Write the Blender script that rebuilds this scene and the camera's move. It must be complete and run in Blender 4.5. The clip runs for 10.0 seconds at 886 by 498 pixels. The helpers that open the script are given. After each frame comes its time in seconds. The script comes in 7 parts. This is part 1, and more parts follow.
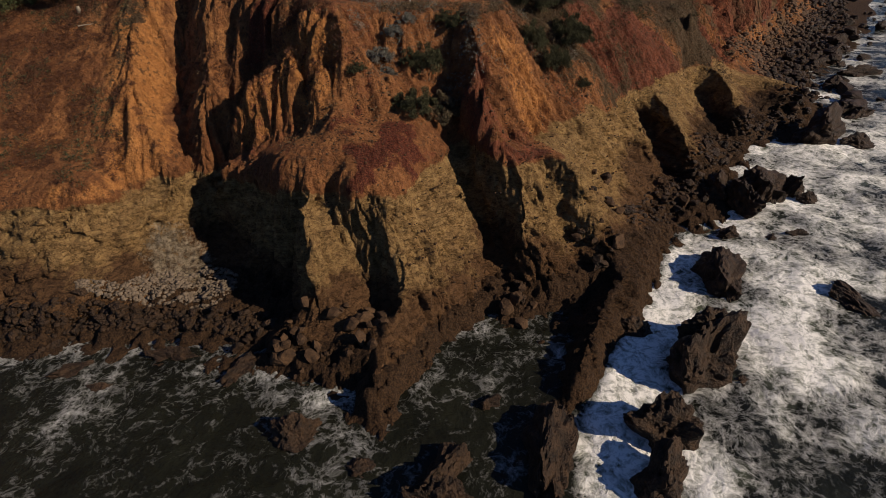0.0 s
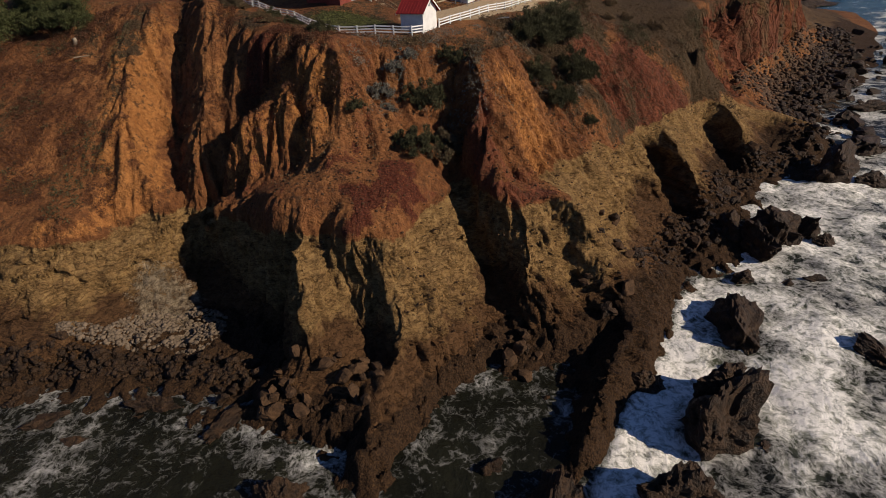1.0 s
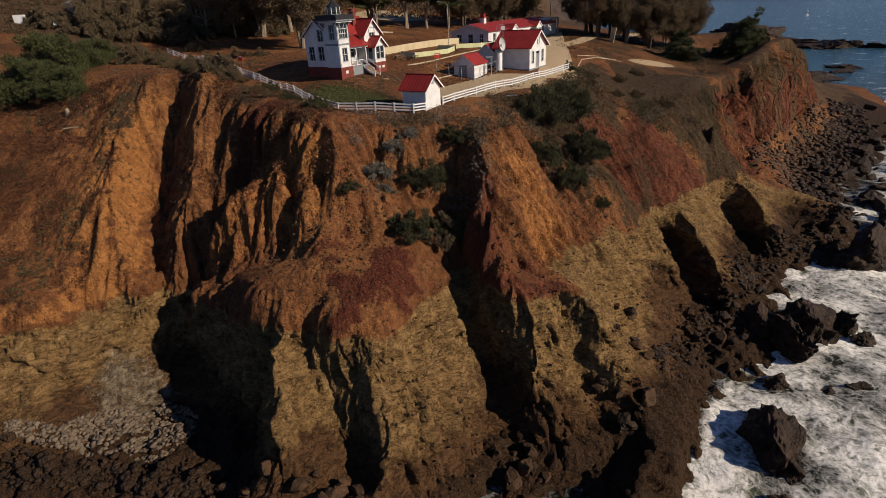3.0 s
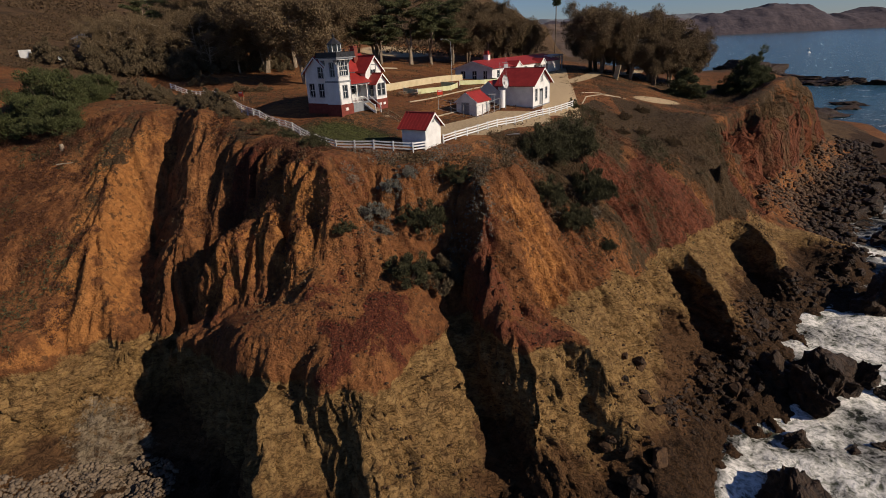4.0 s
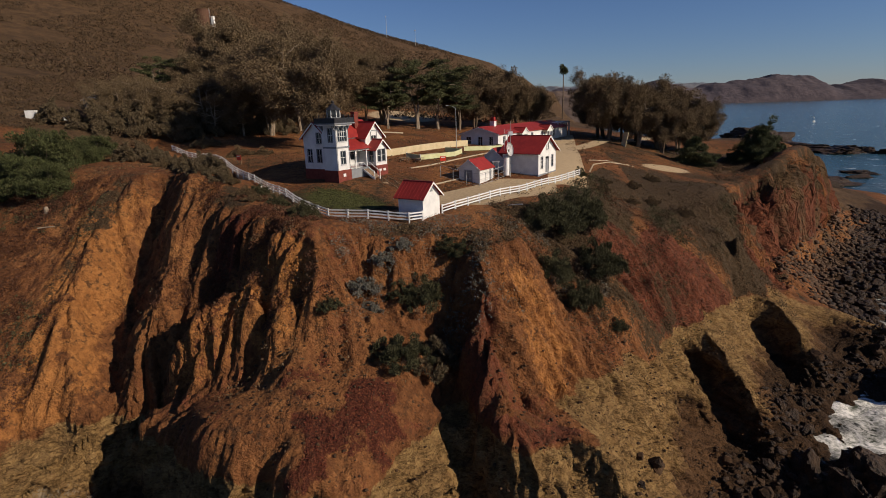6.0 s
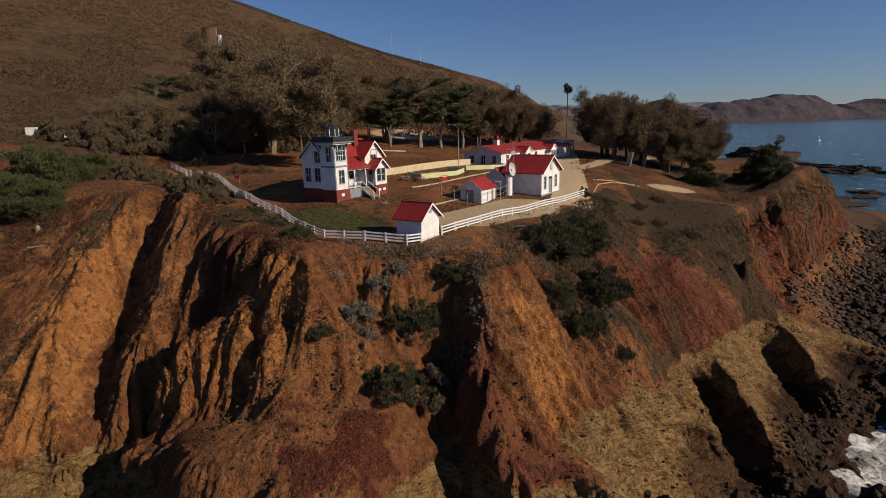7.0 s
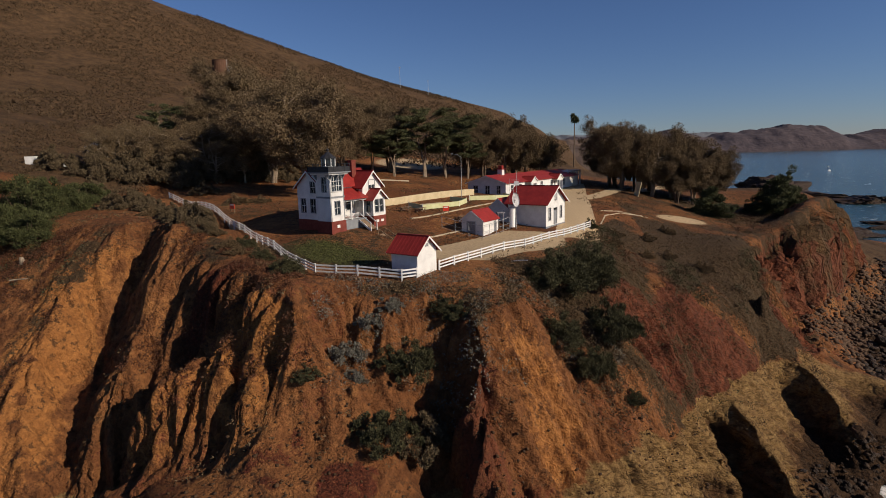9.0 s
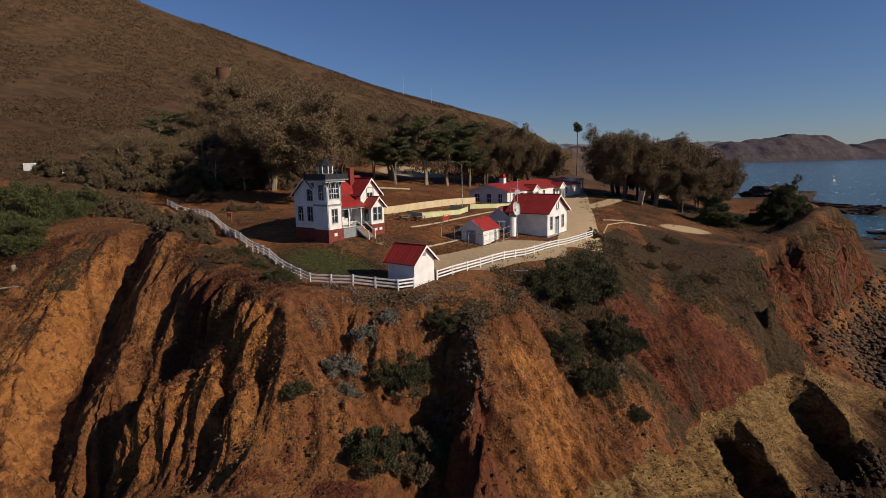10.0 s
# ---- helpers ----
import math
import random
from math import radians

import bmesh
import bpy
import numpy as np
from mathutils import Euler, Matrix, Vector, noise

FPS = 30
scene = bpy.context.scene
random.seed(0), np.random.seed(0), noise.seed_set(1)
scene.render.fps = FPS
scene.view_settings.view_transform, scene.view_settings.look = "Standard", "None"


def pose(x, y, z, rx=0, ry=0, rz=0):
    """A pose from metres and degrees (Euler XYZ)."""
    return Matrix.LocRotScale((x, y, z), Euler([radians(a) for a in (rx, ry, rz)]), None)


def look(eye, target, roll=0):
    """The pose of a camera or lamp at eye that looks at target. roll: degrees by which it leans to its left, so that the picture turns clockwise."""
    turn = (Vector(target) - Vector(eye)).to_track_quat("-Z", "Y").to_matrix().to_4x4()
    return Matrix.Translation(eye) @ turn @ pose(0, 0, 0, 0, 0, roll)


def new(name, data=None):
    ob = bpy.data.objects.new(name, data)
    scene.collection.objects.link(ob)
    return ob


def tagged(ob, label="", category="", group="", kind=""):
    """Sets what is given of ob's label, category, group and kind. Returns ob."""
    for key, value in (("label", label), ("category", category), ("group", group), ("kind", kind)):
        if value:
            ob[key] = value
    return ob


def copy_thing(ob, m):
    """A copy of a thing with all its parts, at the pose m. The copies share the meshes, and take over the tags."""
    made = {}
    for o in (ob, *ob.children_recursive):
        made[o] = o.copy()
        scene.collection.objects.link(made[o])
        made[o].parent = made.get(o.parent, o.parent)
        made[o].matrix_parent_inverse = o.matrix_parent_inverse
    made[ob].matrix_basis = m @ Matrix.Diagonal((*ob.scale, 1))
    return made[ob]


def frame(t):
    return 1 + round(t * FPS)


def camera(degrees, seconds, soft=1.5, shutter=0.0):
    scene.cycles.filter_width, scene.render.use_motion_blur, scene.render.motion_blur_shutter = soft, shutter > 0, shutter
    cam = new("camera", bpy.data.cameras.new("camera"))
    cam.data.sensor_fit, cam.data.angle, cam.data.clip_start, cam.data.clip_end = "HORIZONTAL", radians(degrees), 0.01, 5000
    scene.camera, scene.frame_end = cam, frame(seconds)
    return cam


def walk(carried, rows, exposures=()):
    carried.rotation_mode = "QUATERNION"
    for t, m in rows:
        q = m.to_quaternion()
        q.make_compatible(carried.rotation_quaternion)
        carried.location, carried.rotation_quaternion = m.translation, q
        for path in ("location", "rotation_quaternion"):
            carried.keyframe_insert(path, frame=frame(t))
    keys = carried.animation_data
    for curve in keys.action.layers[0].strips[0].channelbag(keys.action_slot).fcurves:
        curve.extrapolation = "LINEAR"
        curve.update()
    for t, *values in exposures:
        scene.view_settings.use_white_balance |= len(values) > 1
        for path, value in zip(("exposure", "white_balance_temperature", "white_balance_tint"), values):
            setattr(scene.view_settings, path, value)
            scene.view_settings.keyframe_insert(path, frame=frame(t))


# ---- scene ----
cam = camera(78.5, 10.0, soft=0.45)
PATH = [
    (0, (1.945, -1.711, 39.0), (1.753, -0.038, 37.923), -4.6),
    (0.5, (1.955, 0.253, 39.137), (1.759, 1.95, 38.097), -4.4),
    (1, (1.994, 2.128, 39.379), (1.792, 3.846, 38.374), -4.1),
    (1.5, (2.057, 3.95, 39.575), (1.849, 5.69, 38.612), -3.9),
    (2, (2.137, 5.708, 39.747), (1.923, 7.473, 38.83), -3.7),
    (2.5, (2.273, 7.426, 39.898), (2.052, 9.214, 39.031), -3.4),
    (4, (2.844, 12.093, 40.325), (2.596, 13.945, 39.613), -2.8),
    (4.5, (2.998, 13.513, 40.437), (2.743, 15.384, 39.778), -2.6),
    (5, (3.178, 14.819, 40.571), (2.916, 16.706, 39.964), -2.3),
    (5.5, (3.378, 16.059, 40.626), (3.107, 17.962, 40.074), -2.1),
    (7, (3.867, 19.439, 40.821), (3.571, 21.366, 40.375), -1.7),
    (7.5, (4.012, 20.403, 40.846), (3.707, 22.334, 40.425), -1.6),
    (8, (4.154, 21.299, 40.86), (3.843, 23.235, 40.466), -1.6),
    (8.5, (4.314, 22.14, 40.87), (3.996, 24.08, 40.501), -1.6),
    (9, (4.517, 22.905, 40.835), (4.191, 24.848, 40.492), -1.6),
    (9.5, (4.685, 23.677, 40.795), (4.353, 25.622, 40.469), -1.5),
    (10, (4.849, 24.35, 40.731), (4.511, 26.296, 40.418), -1.4),
]
walk(cam, [(t, look(eye, target, roll)) for t, eye, target, roll in PATH])

# ---- daylight ----
SUN_AZ, SUN_EL = -17.0, 28.0  # degrees: anticlockwise from +x, and above the horizon
sun_dir = Vector((math.cos(radians(SUN_AZ)) * math.cos(radians(SUN_EL)), math.sin(radians(SUN_AZ)) * math.cos(radians(SUN_EL)), math.sin(radians(SUN_EL))))
world = bpy.data.worlds.new("sky")
scene.world = world
world.use_nodes = True
wt = world.node_tree
sky = wt.nodes.new("ShaderNodeTexSky")
sky.sky_type, sky.sun_disc = "NISHITA", False
sky.sun_elevation, sky.sun_rotation = radians(SUN_EL), radians(90 - SUN_AZ)
sky.air_density, sky.dust_density, sky.ozone_density = 1.0, 0.05, 5.0
tint = wt.nodes.new("ShaderNodeMix")
tint.data_type, tint.blend_type = "RGBA", "MULTIPLY"
tint.inputs[0].default_value = 1.0
tint.inputs[7].default_value = (0.84, 0.89, 1.13, 1)
wt.links.new(sky.outputs[0], tint.inputs[6])
wt.links.new(tint.outputs[2], wt.nodes["Background"].inputs[0])
wt.nodes["Background"].inputs[1].default_value = 0.046
sun_data = bpy.data.lights.new("sun", "SUN")
sun_data.energy, sun_data.angle, sun_data.color = 4.0, radians(0.5), (1.0, 0.855, 0.69)
sun_lamp = new("sun", sun_data)
sun_lamp.matrix_world = look(sun_dir * 300, (0, 0, 0))
scene.view_settings.exposure = 0.3


# ---- materials ----
def material(name, rough=0.8, metal=0.0, spec=0.3):
    m = bpy.data.materials.new(name)
    m.use_nodes = True
    nt = m.node_tree
    b = nt.nodes["Principled BSDF"]
    b.inputs["Roughness"].default_value, b.inputs["Metallic"].default_value = rough, metal
    b.inputs["Specular IOR Level"].default_value = spec
    return m, nt, b


def node(nt, kind, **sets):
    n = nt.nodes.new(kind)
    for k, v in sets.items():
        if k in n.inputs:
            n.inputs[k].default_value = v
        else:
            setattr(n, k, v)
    return n


def noise_tex(nt, scale, detail=5.0, rough=0.55, coord=None, stretch=None):
    n = node(nt, "ShaderNodeTexNoise", Scale=scale, Detail=detail, Roughness=rough)
    if coord is None:
        coord = nt.nodes.new("ShaderNodeNewGeometry").outputs["Position"]
    if stretch:
        mp = nt.nodes.new("ShaderNodeMapping")
        mp.inputs["Scale"].default_value = stretch
        nt.links.new(coord, mp.inputs[0])
        coord = mp.outputs[0]
    nt.links.new(coord, n.inputs["Vector"])
    return n.outputs[0]


def ramp(nt, fac, stops):
    r = nt.nodes.new("ShaderNodeValToRGB")
    els = r.color_ramp.elements
    while len(els) < len(stops):
        els.new(0.5)
    for e, (p, c) in zip(els, stops):
        e.position = p
        e.color = (*c, 1) if not isinstance(c, (int, float)) else (c, c, c, 1)
    nt.links.new(fac, r.inputs[0])
    return r.outputs[0]


def mix(nt, fac, a, b, mode="MIX"):
    n = nt.nodes.new("ShaderNodeMix")
    n.data_type, n.blend_type = "RGBA", mode
    if isinstance(fac, (int, float)):
        n.inputs[0].default_value = fac
    else:
        nt.links.new(fac, n.inputs[0])
    for s, v in ((n.inputs[6], a), (n.inputs[7], b)):
        if isinstance(v, tuple):
            s.default_value = (*v, 1)
        else:
            nt.links.new(v, s)
    return n.outputs[2]


def calc(nt, op, a, b=0.0):
    n = nt.nodes.new("ShaderNodeMath")
    n.operation = op
    for s, v in ((n.inputs[0], a), (n.inputs[1], b)):
        if isinstance(v, (int, float)):
            s.default_value = v
        else:
            nt.links.new(v, s)
    return n.outputs[0]


def attr(nt, name):
    n = nt.nodes.new("ShaderNodeAttribute")
    n.attribute_name = name
    return n.outputs["Fac"]


def bump(nt, b, height, strength=0.5, dist=0.1):
    n = node(nt, "ShaderNodeBump", Strength=strength, Distance=dist)
    nt.links.new(height, n.inputs["Height"])
    nt.links.new(n.outputs[0], b.inputs["Normal"])


def two_tone(name, c1, c2, scale=3.0, rough=0.85, fine=30.0, bumpy=0.3, dist=0.02, spec=0.25, local=False):
    """A plain surface with broad and fine variation and slight relief."""
    m, nt, b = material(name, rough, 0.0, spec)
    co = nt.nodes.new("ShaderNodeTexCoord").outputs["Object"] if local else None
    n1, n2 = noise_tex(nt, scale, 4, coord=co), noise_tex(nt, fine, 4, coord=co)
    f = calc(nt, "ADD", calc(nt, "MULTIPLY", n1, 0.6), calc(nt, "MULTIPLY", n2, 0.4))
    nt.links.new(ramp(nt, f, [(0.36, c1), (0.64, c2)]), b.inputs["Base Color"])
    bump(nt, b, n2, bumpy, dist)
    return m


def mat_ground():
    m, nt, b = material("cliff_ground", 0.92, 0.0, 0.15)
    geo = nt.nodes.new("ShaderNodeNewGeometry")
    pos = geo.outputs["Position"]
    big, mid, fine = noise_tex(nt, 0.09, 5), noise_tex(nt, 0.8, 6, 0.6), noise_tex(nt, 5.0, 5, 0.65)
    grit = noise_tex(nt, 16.0, 3, 0.7)
    soil = ramp(nt, calc(nt, "ADD", calc(nt, "MULTIPLY", big, 0.5), calc(nt, "MULTIPLY", mid, 0.5)), [(0.33, (0.083, 0.032, 0.0135)), (0.5, (0.172, 0.07, 0.026)), (0.68, (0.32, 0.144, 0.05))])
    rust = ramp(nt, mid, [(0.35, (0.07, 0.023, 0.013)), (0.65, (0.155, 0.05, 0.024))])
    yellow = ramp(nt, calc(nt, "ADD", calc(nt, "MULTIPLY", mid, 0.6), calc(nt, "MULTIPLY", fine, 0.4)), [(0.33, (0.14, 0.082, 0.032)), (0.5, (0.225, 0.137, 0.055)), (0.68, (0.31, 0.198, 0.084))])
    streak = noise_tex(nt, 1.0, 5, 0.65, None, (1.5, 1.2, 0.35))
    yellow = mix(nt, ramp(nt, streak, [(0.48, 0.0), (0.66, 0.5)]), yellow, (0.15, 0.082, 0.034))
    foot = calc(nt, "ADD", attr(nt, "stain"), calc(nt, "MULTIPLY", calc(nt, "SUBTRACT", mid, 0.5), 1.4))
    yellow = mix(nt, ramp(nt, foot, [(0.3, 0.0), (0.7, 0.92)]), yellow, (0.08, 0.04, 0.018))
    grey = ramp(nt, mid, [(0.35, (0.11, 0.083, 0.055)), (0.65, (0.24, 0.19, 0.13))])
    dark = ramp(nt, fine, [(0.35, (0.013, 0.0075, 0.004)), (0.7, (0.07, 0.037, 0.017))])
    plants = ramp(nt, fine, [(0.3, (0.02, 0.017, 0.009)), (0.55, (0.058, 0.036, 0.018)), (0.75, (0.125, 0.07, 0.034))])
    ice = ramp(nt, fine, [(0.32, (0.035, 0.013, 0.008)), (0.55, (0.09, 0.024, 0.012)), (0.75, (0.19, 0.075, 0.034))])
    gravel = ramp(nt, fine, [(0.3, (0.33, 0.24, 0.14)), (0.7, (0.43, 0.325, 0.2))])
    grass = ramp(nt, fine, [(0.3, (0.04, 0.05, 0.012)), (0.7, (0.10, 0.10, 0.03))])
    brush = ramp(nt, noise_tex(nt, 0.22, 8, 0.75), [(0.38, (0.05, 0.031, 0.016)), (0.52, (0.088, 0.052, 0.026)), (0.68, (0.13, 0.077, 0.038))])

    def edge(name, k=0.35):
        v = calc(nt, "ADD", attr(nt, name), calc(nt, "MULTIPLY", calc(nt, "SUBTRACT", calc(nt, "ADD", calc(nt, "MULTIPLY", mid, 0.5), calc(nt, "MULTIPLY", fine, 0.5)), 0.5), k * 4))
        return ramp(nt, v, [(0.42, 0.0), (0.58, 1.0)])
    # Golden soil, and the bright tone of sunlit steep faces put into the colour.
    gold = ramp(nt, mid, [(0.35, (0.24, 0.098, 0.03)), (0.65, (0.33, 0.142, 0.044))])
    c = mix(nt, edge("gold", 0.3), soil, gold)
    c = mix(nt, edge("rust"), c, rust)
    c = mix(nt, edge("rock"), c, yellow)
    c = mix(nt, edge("grey"), c, grey)
    c = mix(nt, edge("plants", 0.7), c, plants)
    c = mix(nt, edge("ice", 0.4), c, ice)
    c = mix(nt, edge("brush", 0.2), c, brush)
    c = mix(nt, edge("grass", 0.3), c, grass)
    c = mix(nt, edge("gravel", 0.1), c, gravel)
    c = mix(nt, edge("wet", 0.25), c, dark)
    seam_map = nt.nodes.new("ShaderNodeMapping")
    seam_map.inputs["Rotation"].default_value = (0.1, 0.6, 0.0)
    seam_map.inputs["Scale"].default_value = (0.8, 0.9, 2.2)
    nt.links.new(pos, seam_map.inputs[0])
    seams = noise_tex(nt, 0.8, 6, 0.62, seam_map.outputs[0])
    on_rock = calc(nt, "MULTIPLY", calc(nt, "MAXIMUM", attr(nt, "rock"), attr(nt, "grey")), 0.85)
    c = mix(nt, on_rock, c, mix(nt, 1.0, c, ramp(nt, seams, [(0.36, (0.6, 0.56, 0.52)), (0.42, (0.97, 0.96, 0.94)), (0.6, (1.14, 1.12, 1.08))]), "MULTIPLY"))
    mottle = noise_tex(nt, 2.6, 8, 0.78)
    less = calc(nt, "SUBTRACT", 1.0, calc(nt, "MULTIPLY", on_rock, 0.75))
    c = mix(nt, less, c, mix(nt, 1.0, c, ramp(nt, mottle, [(0.36, (0.7, 0.69, 0.68)), (0.47, (0.98, 0.98, 0.98)), (0.64, (1.3, 1.29, 1.26))]), "MULTIPLY"))
    bare = calc(nt, "SUBTRACT", 1.0, calc(nt, "MINIMUM", 1.0, calc(nt, "ADD", on_rock, calc(nt, "ADD", attr(nt, "gravel"), attr(nt, "grass")))))
    tufts = calc(nt, "MULTIPLY", ramp(nt, noise_tex(nt, 1.5, 7, 0.7), [(0.53, 0.0), (0.6, 1.0)]), ramp(nt, noise_tex(nt, 0.2, 4), [(0.42, 0.1), (0.58, 0.8)]))
    c = mix(nt, calc(nt, "MULTIPLY", tufts, bare), c, (0.055, 0.03, 0.016))
    crag_map = nt.nodes.new("ShaderNodeMapping")
    crag_map.inputs["Rotation"].default_value = (0.15, -0.75, 0.25)
    crag_map.inputs["Scale"].default_value = (0.45, 0.5, 2.6)
    nt.links.new(pos, crag_map.inputs[0])
    crag = calc(nt, "ABSOLUTE", calc(nt, "SUBTRACT", noise_tex(nt, 1.0, 5, 0.62, crag_map.outputs[0]), 0.5))
    crag = ramp(nt, crag, [(0.0, 0.0), (0.022, 0.75), (0.045, 1.0)])
    c = mix(nt, calc(nt, "MULTIPLY", on_rock, 0.75), c, mix(nt, 1.0, c, mix(nt, crag, (0.3, 0.27, 0.24), (1.0, 1.0, 1.0)), "MULTIPLY"))
    nt.links.new(c, b.inputs["Base Color"])
    crack = node(nt, "ShaderNodeTexVoronoi", Scale=1.3)
    crack.feature = "DISTANCE_TO_EDGE"
    warp = nt.nodes.new("ShaderNodeVectorMath")
    warp.operation = "ADD"
    wn = node(nt, "ShaderNodeTexNoise", Scale=0.6, Detail=4.0)
    nt.links.new(pos, wn.inputs["Vector"])
    nt.links.new(pos, warp.inputs[0])
    nt.links.new(wn.outputs["Color"], warp.inputs[1])
    tilt = nt.nodes.new("ShaderNodeMapping")
    tilt.inputs["Rotation"].default_value = (0.3, 0.5, 0.4)
    tilt.inputs["Scale"].default_value = (0.6, 0.7, 1.0)
    nt.links.new(warp.outputs[0], tilt.inputs[0])
    nt.links.new(tilt.outputs[0], crack.inputs["Vector"])
    joints = ramp(nt, crack.outputs[0], [(0.0, 0.0), (0.09, 1.0)])
    joints = calc(nt, "MULTIPLY", calc(nt, "SUBTRACT", joints, 1.0), calc(nt, "MAXIMUM", attr(nt, "rock"), attr(nt, "grey")))
    h = calc(nt, "ADD", calc(nt, "MULTIPLY", fine, 0.9), calc(nt, "MULTIPLY", grit, 0.35))
    h = calc(nt, "ADD", calc(nt, "ADD", h, calc(nt, "MULTIPLY", mottle, 0.7)), calc(nt, "ADD", calc(nt, "MULTIPLY", joints, 0.4), calc(nt, "MULTIPLY", calc(nt, "MULTIPLY", seams, on_rock), 1.1)))
    facet = node(nt, "ShaderNodeTexVoronoi", Scale=1.5)
    nt.links.new(warp.outputs[0], facet.inputs["Vector"])
    chip = node(nt, "ShaderNodeTexVoronoi", Scale=4.2)
    nt.links.new(warp.outputs[0], chip.inputs["Vector"])
    h = calc(nt, "SUBTRACT", h, calc(nt, "ADD", calc(nt, "MULTIPLY", facet.outputs["Distance"], 1.1), calc(nt, "MULTIPLY", calc(nt, "MULTIPLY", chip.outputs["Distance"], less), 0.6)))
    h = calc(nt, "ADD", h, calc(nt, "MULTIPLY", calc(nt, "MULTIPLY", crag, on_rock), 0.9))
    h = calc(nt, "MULTIPLY", h, calc(nt, "SUBTRACT", 1.0, calc(nt, "MULTIPLY", attr(nt, "gravel"), 0.85)))
    comb_map = nt.nodes.new("ShaderNodeMapping")
    comb_map.vector_type = "TEXTURE"
    comb_map.inputs["Rotation"].default_value = (0.0, 0.0, radians(60))
    comb_map.inputs["Scale"].default_value = (1.0, 9.0, 9.0)
    nt.links.new(warp.outputs[0], comb_map.inputs[0])
    comb = calc(nt, "ABSOLUTE", calc(nt, "SUBTRACT", noise_tex(nt, 0.42, 3, 0.6, comb_map.outputs[0]), 0.5))
    h = calc(nt, "ADD", h, calc(nt, "MULTIPLY", calc(nt, "MULTIPLY", comb, attr(nt, "bank")), 32.0))
    bump(nt, b, h, 0.85, 0.3)
    return m


def mat_water():
    m, nt, b = material("sea_water", 0.22, 0.0, 0.12)
    pos = nt.nodes.new("ShaderNodeNewGeometry").outputs["Position"]
    wn = node(nt, "ShaderNodeTexNoise", Scale=0.35, Detail=3.0)
    nt.links.new(pos, wn.inputs["Vector"])
    warp = nt.nodes.new("ShaderNodeVectorMath")
    warp.operation = "MULTIPLY_ADD"
    nt.links.new(wn.outputs["Color"], warp.inputs[0])
    warp.inputs[1].default_value = (2.2, 2.2, 0.0)
    nt.links.new(pos, warp.inputs[2])
    ridges = []
    for sc in (0.26, 0.75, 1.9, 4.8):
        n = noise_tex(nt, sc, 2.6, 0.55, warp.outputs[0])
        ridges.append(calc(nt, "SUBTRACT", 1.0, calc(nt, "MULTIPLY", calc(nt, "ABSOLUTE", calc(nt, "SUBTRACT", n, 0.5)), 4.0)))
    web = calc(nt, "ADD", calc(nt, "ADD", calc(nt, "MULTIPLY", ridges[0], 0.3), calc(nt, "MULTIPLY", ridges[1], 0.32)), calc(nt, "ADD", calc(nt, "MULTIPLY", ridges[2], 0.24), calc(nt, "MULTIPLY", ridges[3], 0.14)))
    patch = noise_tex(nt, 0.11, 5, 0.6)
    dens = calc(nt, "ADD", attr(nt, "foam"), calc(nt, "MULTIPLY", calc(nt, "SUBTRACT", patch, 0.5), 2.0))
    lim = calc(nt, "SUBTRACT", 0.98, calc(nt, "MULTIPLY", calc(nt, "MAXIMUM", dens, 0.0), 0.62))
    v = calc(nt, "SUBTRACT", web, lim)
    foam = ramp(nt, calc(nt, "ADD", calc(nt, "MULTIPLY", v, 1.0), 0.5), [(0.36, 0.0), (0.7, 1.0)])
    foam = calc(nt, "MULTIPLY", foam, ramp(nt, dens, [(0.25, 0.3), (0.7, 1.0)]))
    sea = ramp(nt, patch, [(0.35, (0.008, 0.008, 0.005)), (0.65, (0.018, 0.018, 0.011))])
    # Sky blue of distance painted into the base colour; the water is the same.
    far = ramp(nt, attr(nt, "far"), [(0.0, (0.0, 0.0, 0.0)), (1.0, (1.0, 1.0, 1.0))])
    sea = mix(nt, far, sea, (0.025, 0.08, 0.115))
    milky = mix(nt, ramp(nt, dens, [(0.36, 0.0), (0.9, 1.0)]), sea, (0.15, 0.165, 0.11))
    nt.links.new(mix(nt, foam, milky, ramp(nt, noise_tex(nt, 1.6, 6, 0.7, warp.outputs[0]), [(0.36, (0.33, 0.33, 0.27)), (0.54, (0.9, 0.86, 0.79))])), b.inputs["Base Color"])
    nt.links.new(calc(nt, "ADD", 0.14, calc(nt, "MULTIPLY", foam, 0.7)), b.inputs["Roughness"])
    h = calc(nt, "ADD", calc(nt, "MULTIPLY", noise_tex(nt, 0.5, 5, 0.55), 1.0), calc(nt, "MULTIPLY", foam, 0.15))
    bump(nt, b, calc(nt, "ADD", h, calc(nt, "MULTIPLY", noise_tex(nt, 1.6, 6, 0.7, warp.outputs[0]), 0.5)), 0.6, 0.6)
    return m


M_GROUND, M_SEA = mat_ground(), mat_water()

# ---- the land ----
# Crest, gully and shore lines, as they would be drawn on a survey map; metres.
LINES, HILL = [], []


def line(*pts):
    LINES.append(pts)


def far_line(*pts):
    HILL.append(pts)


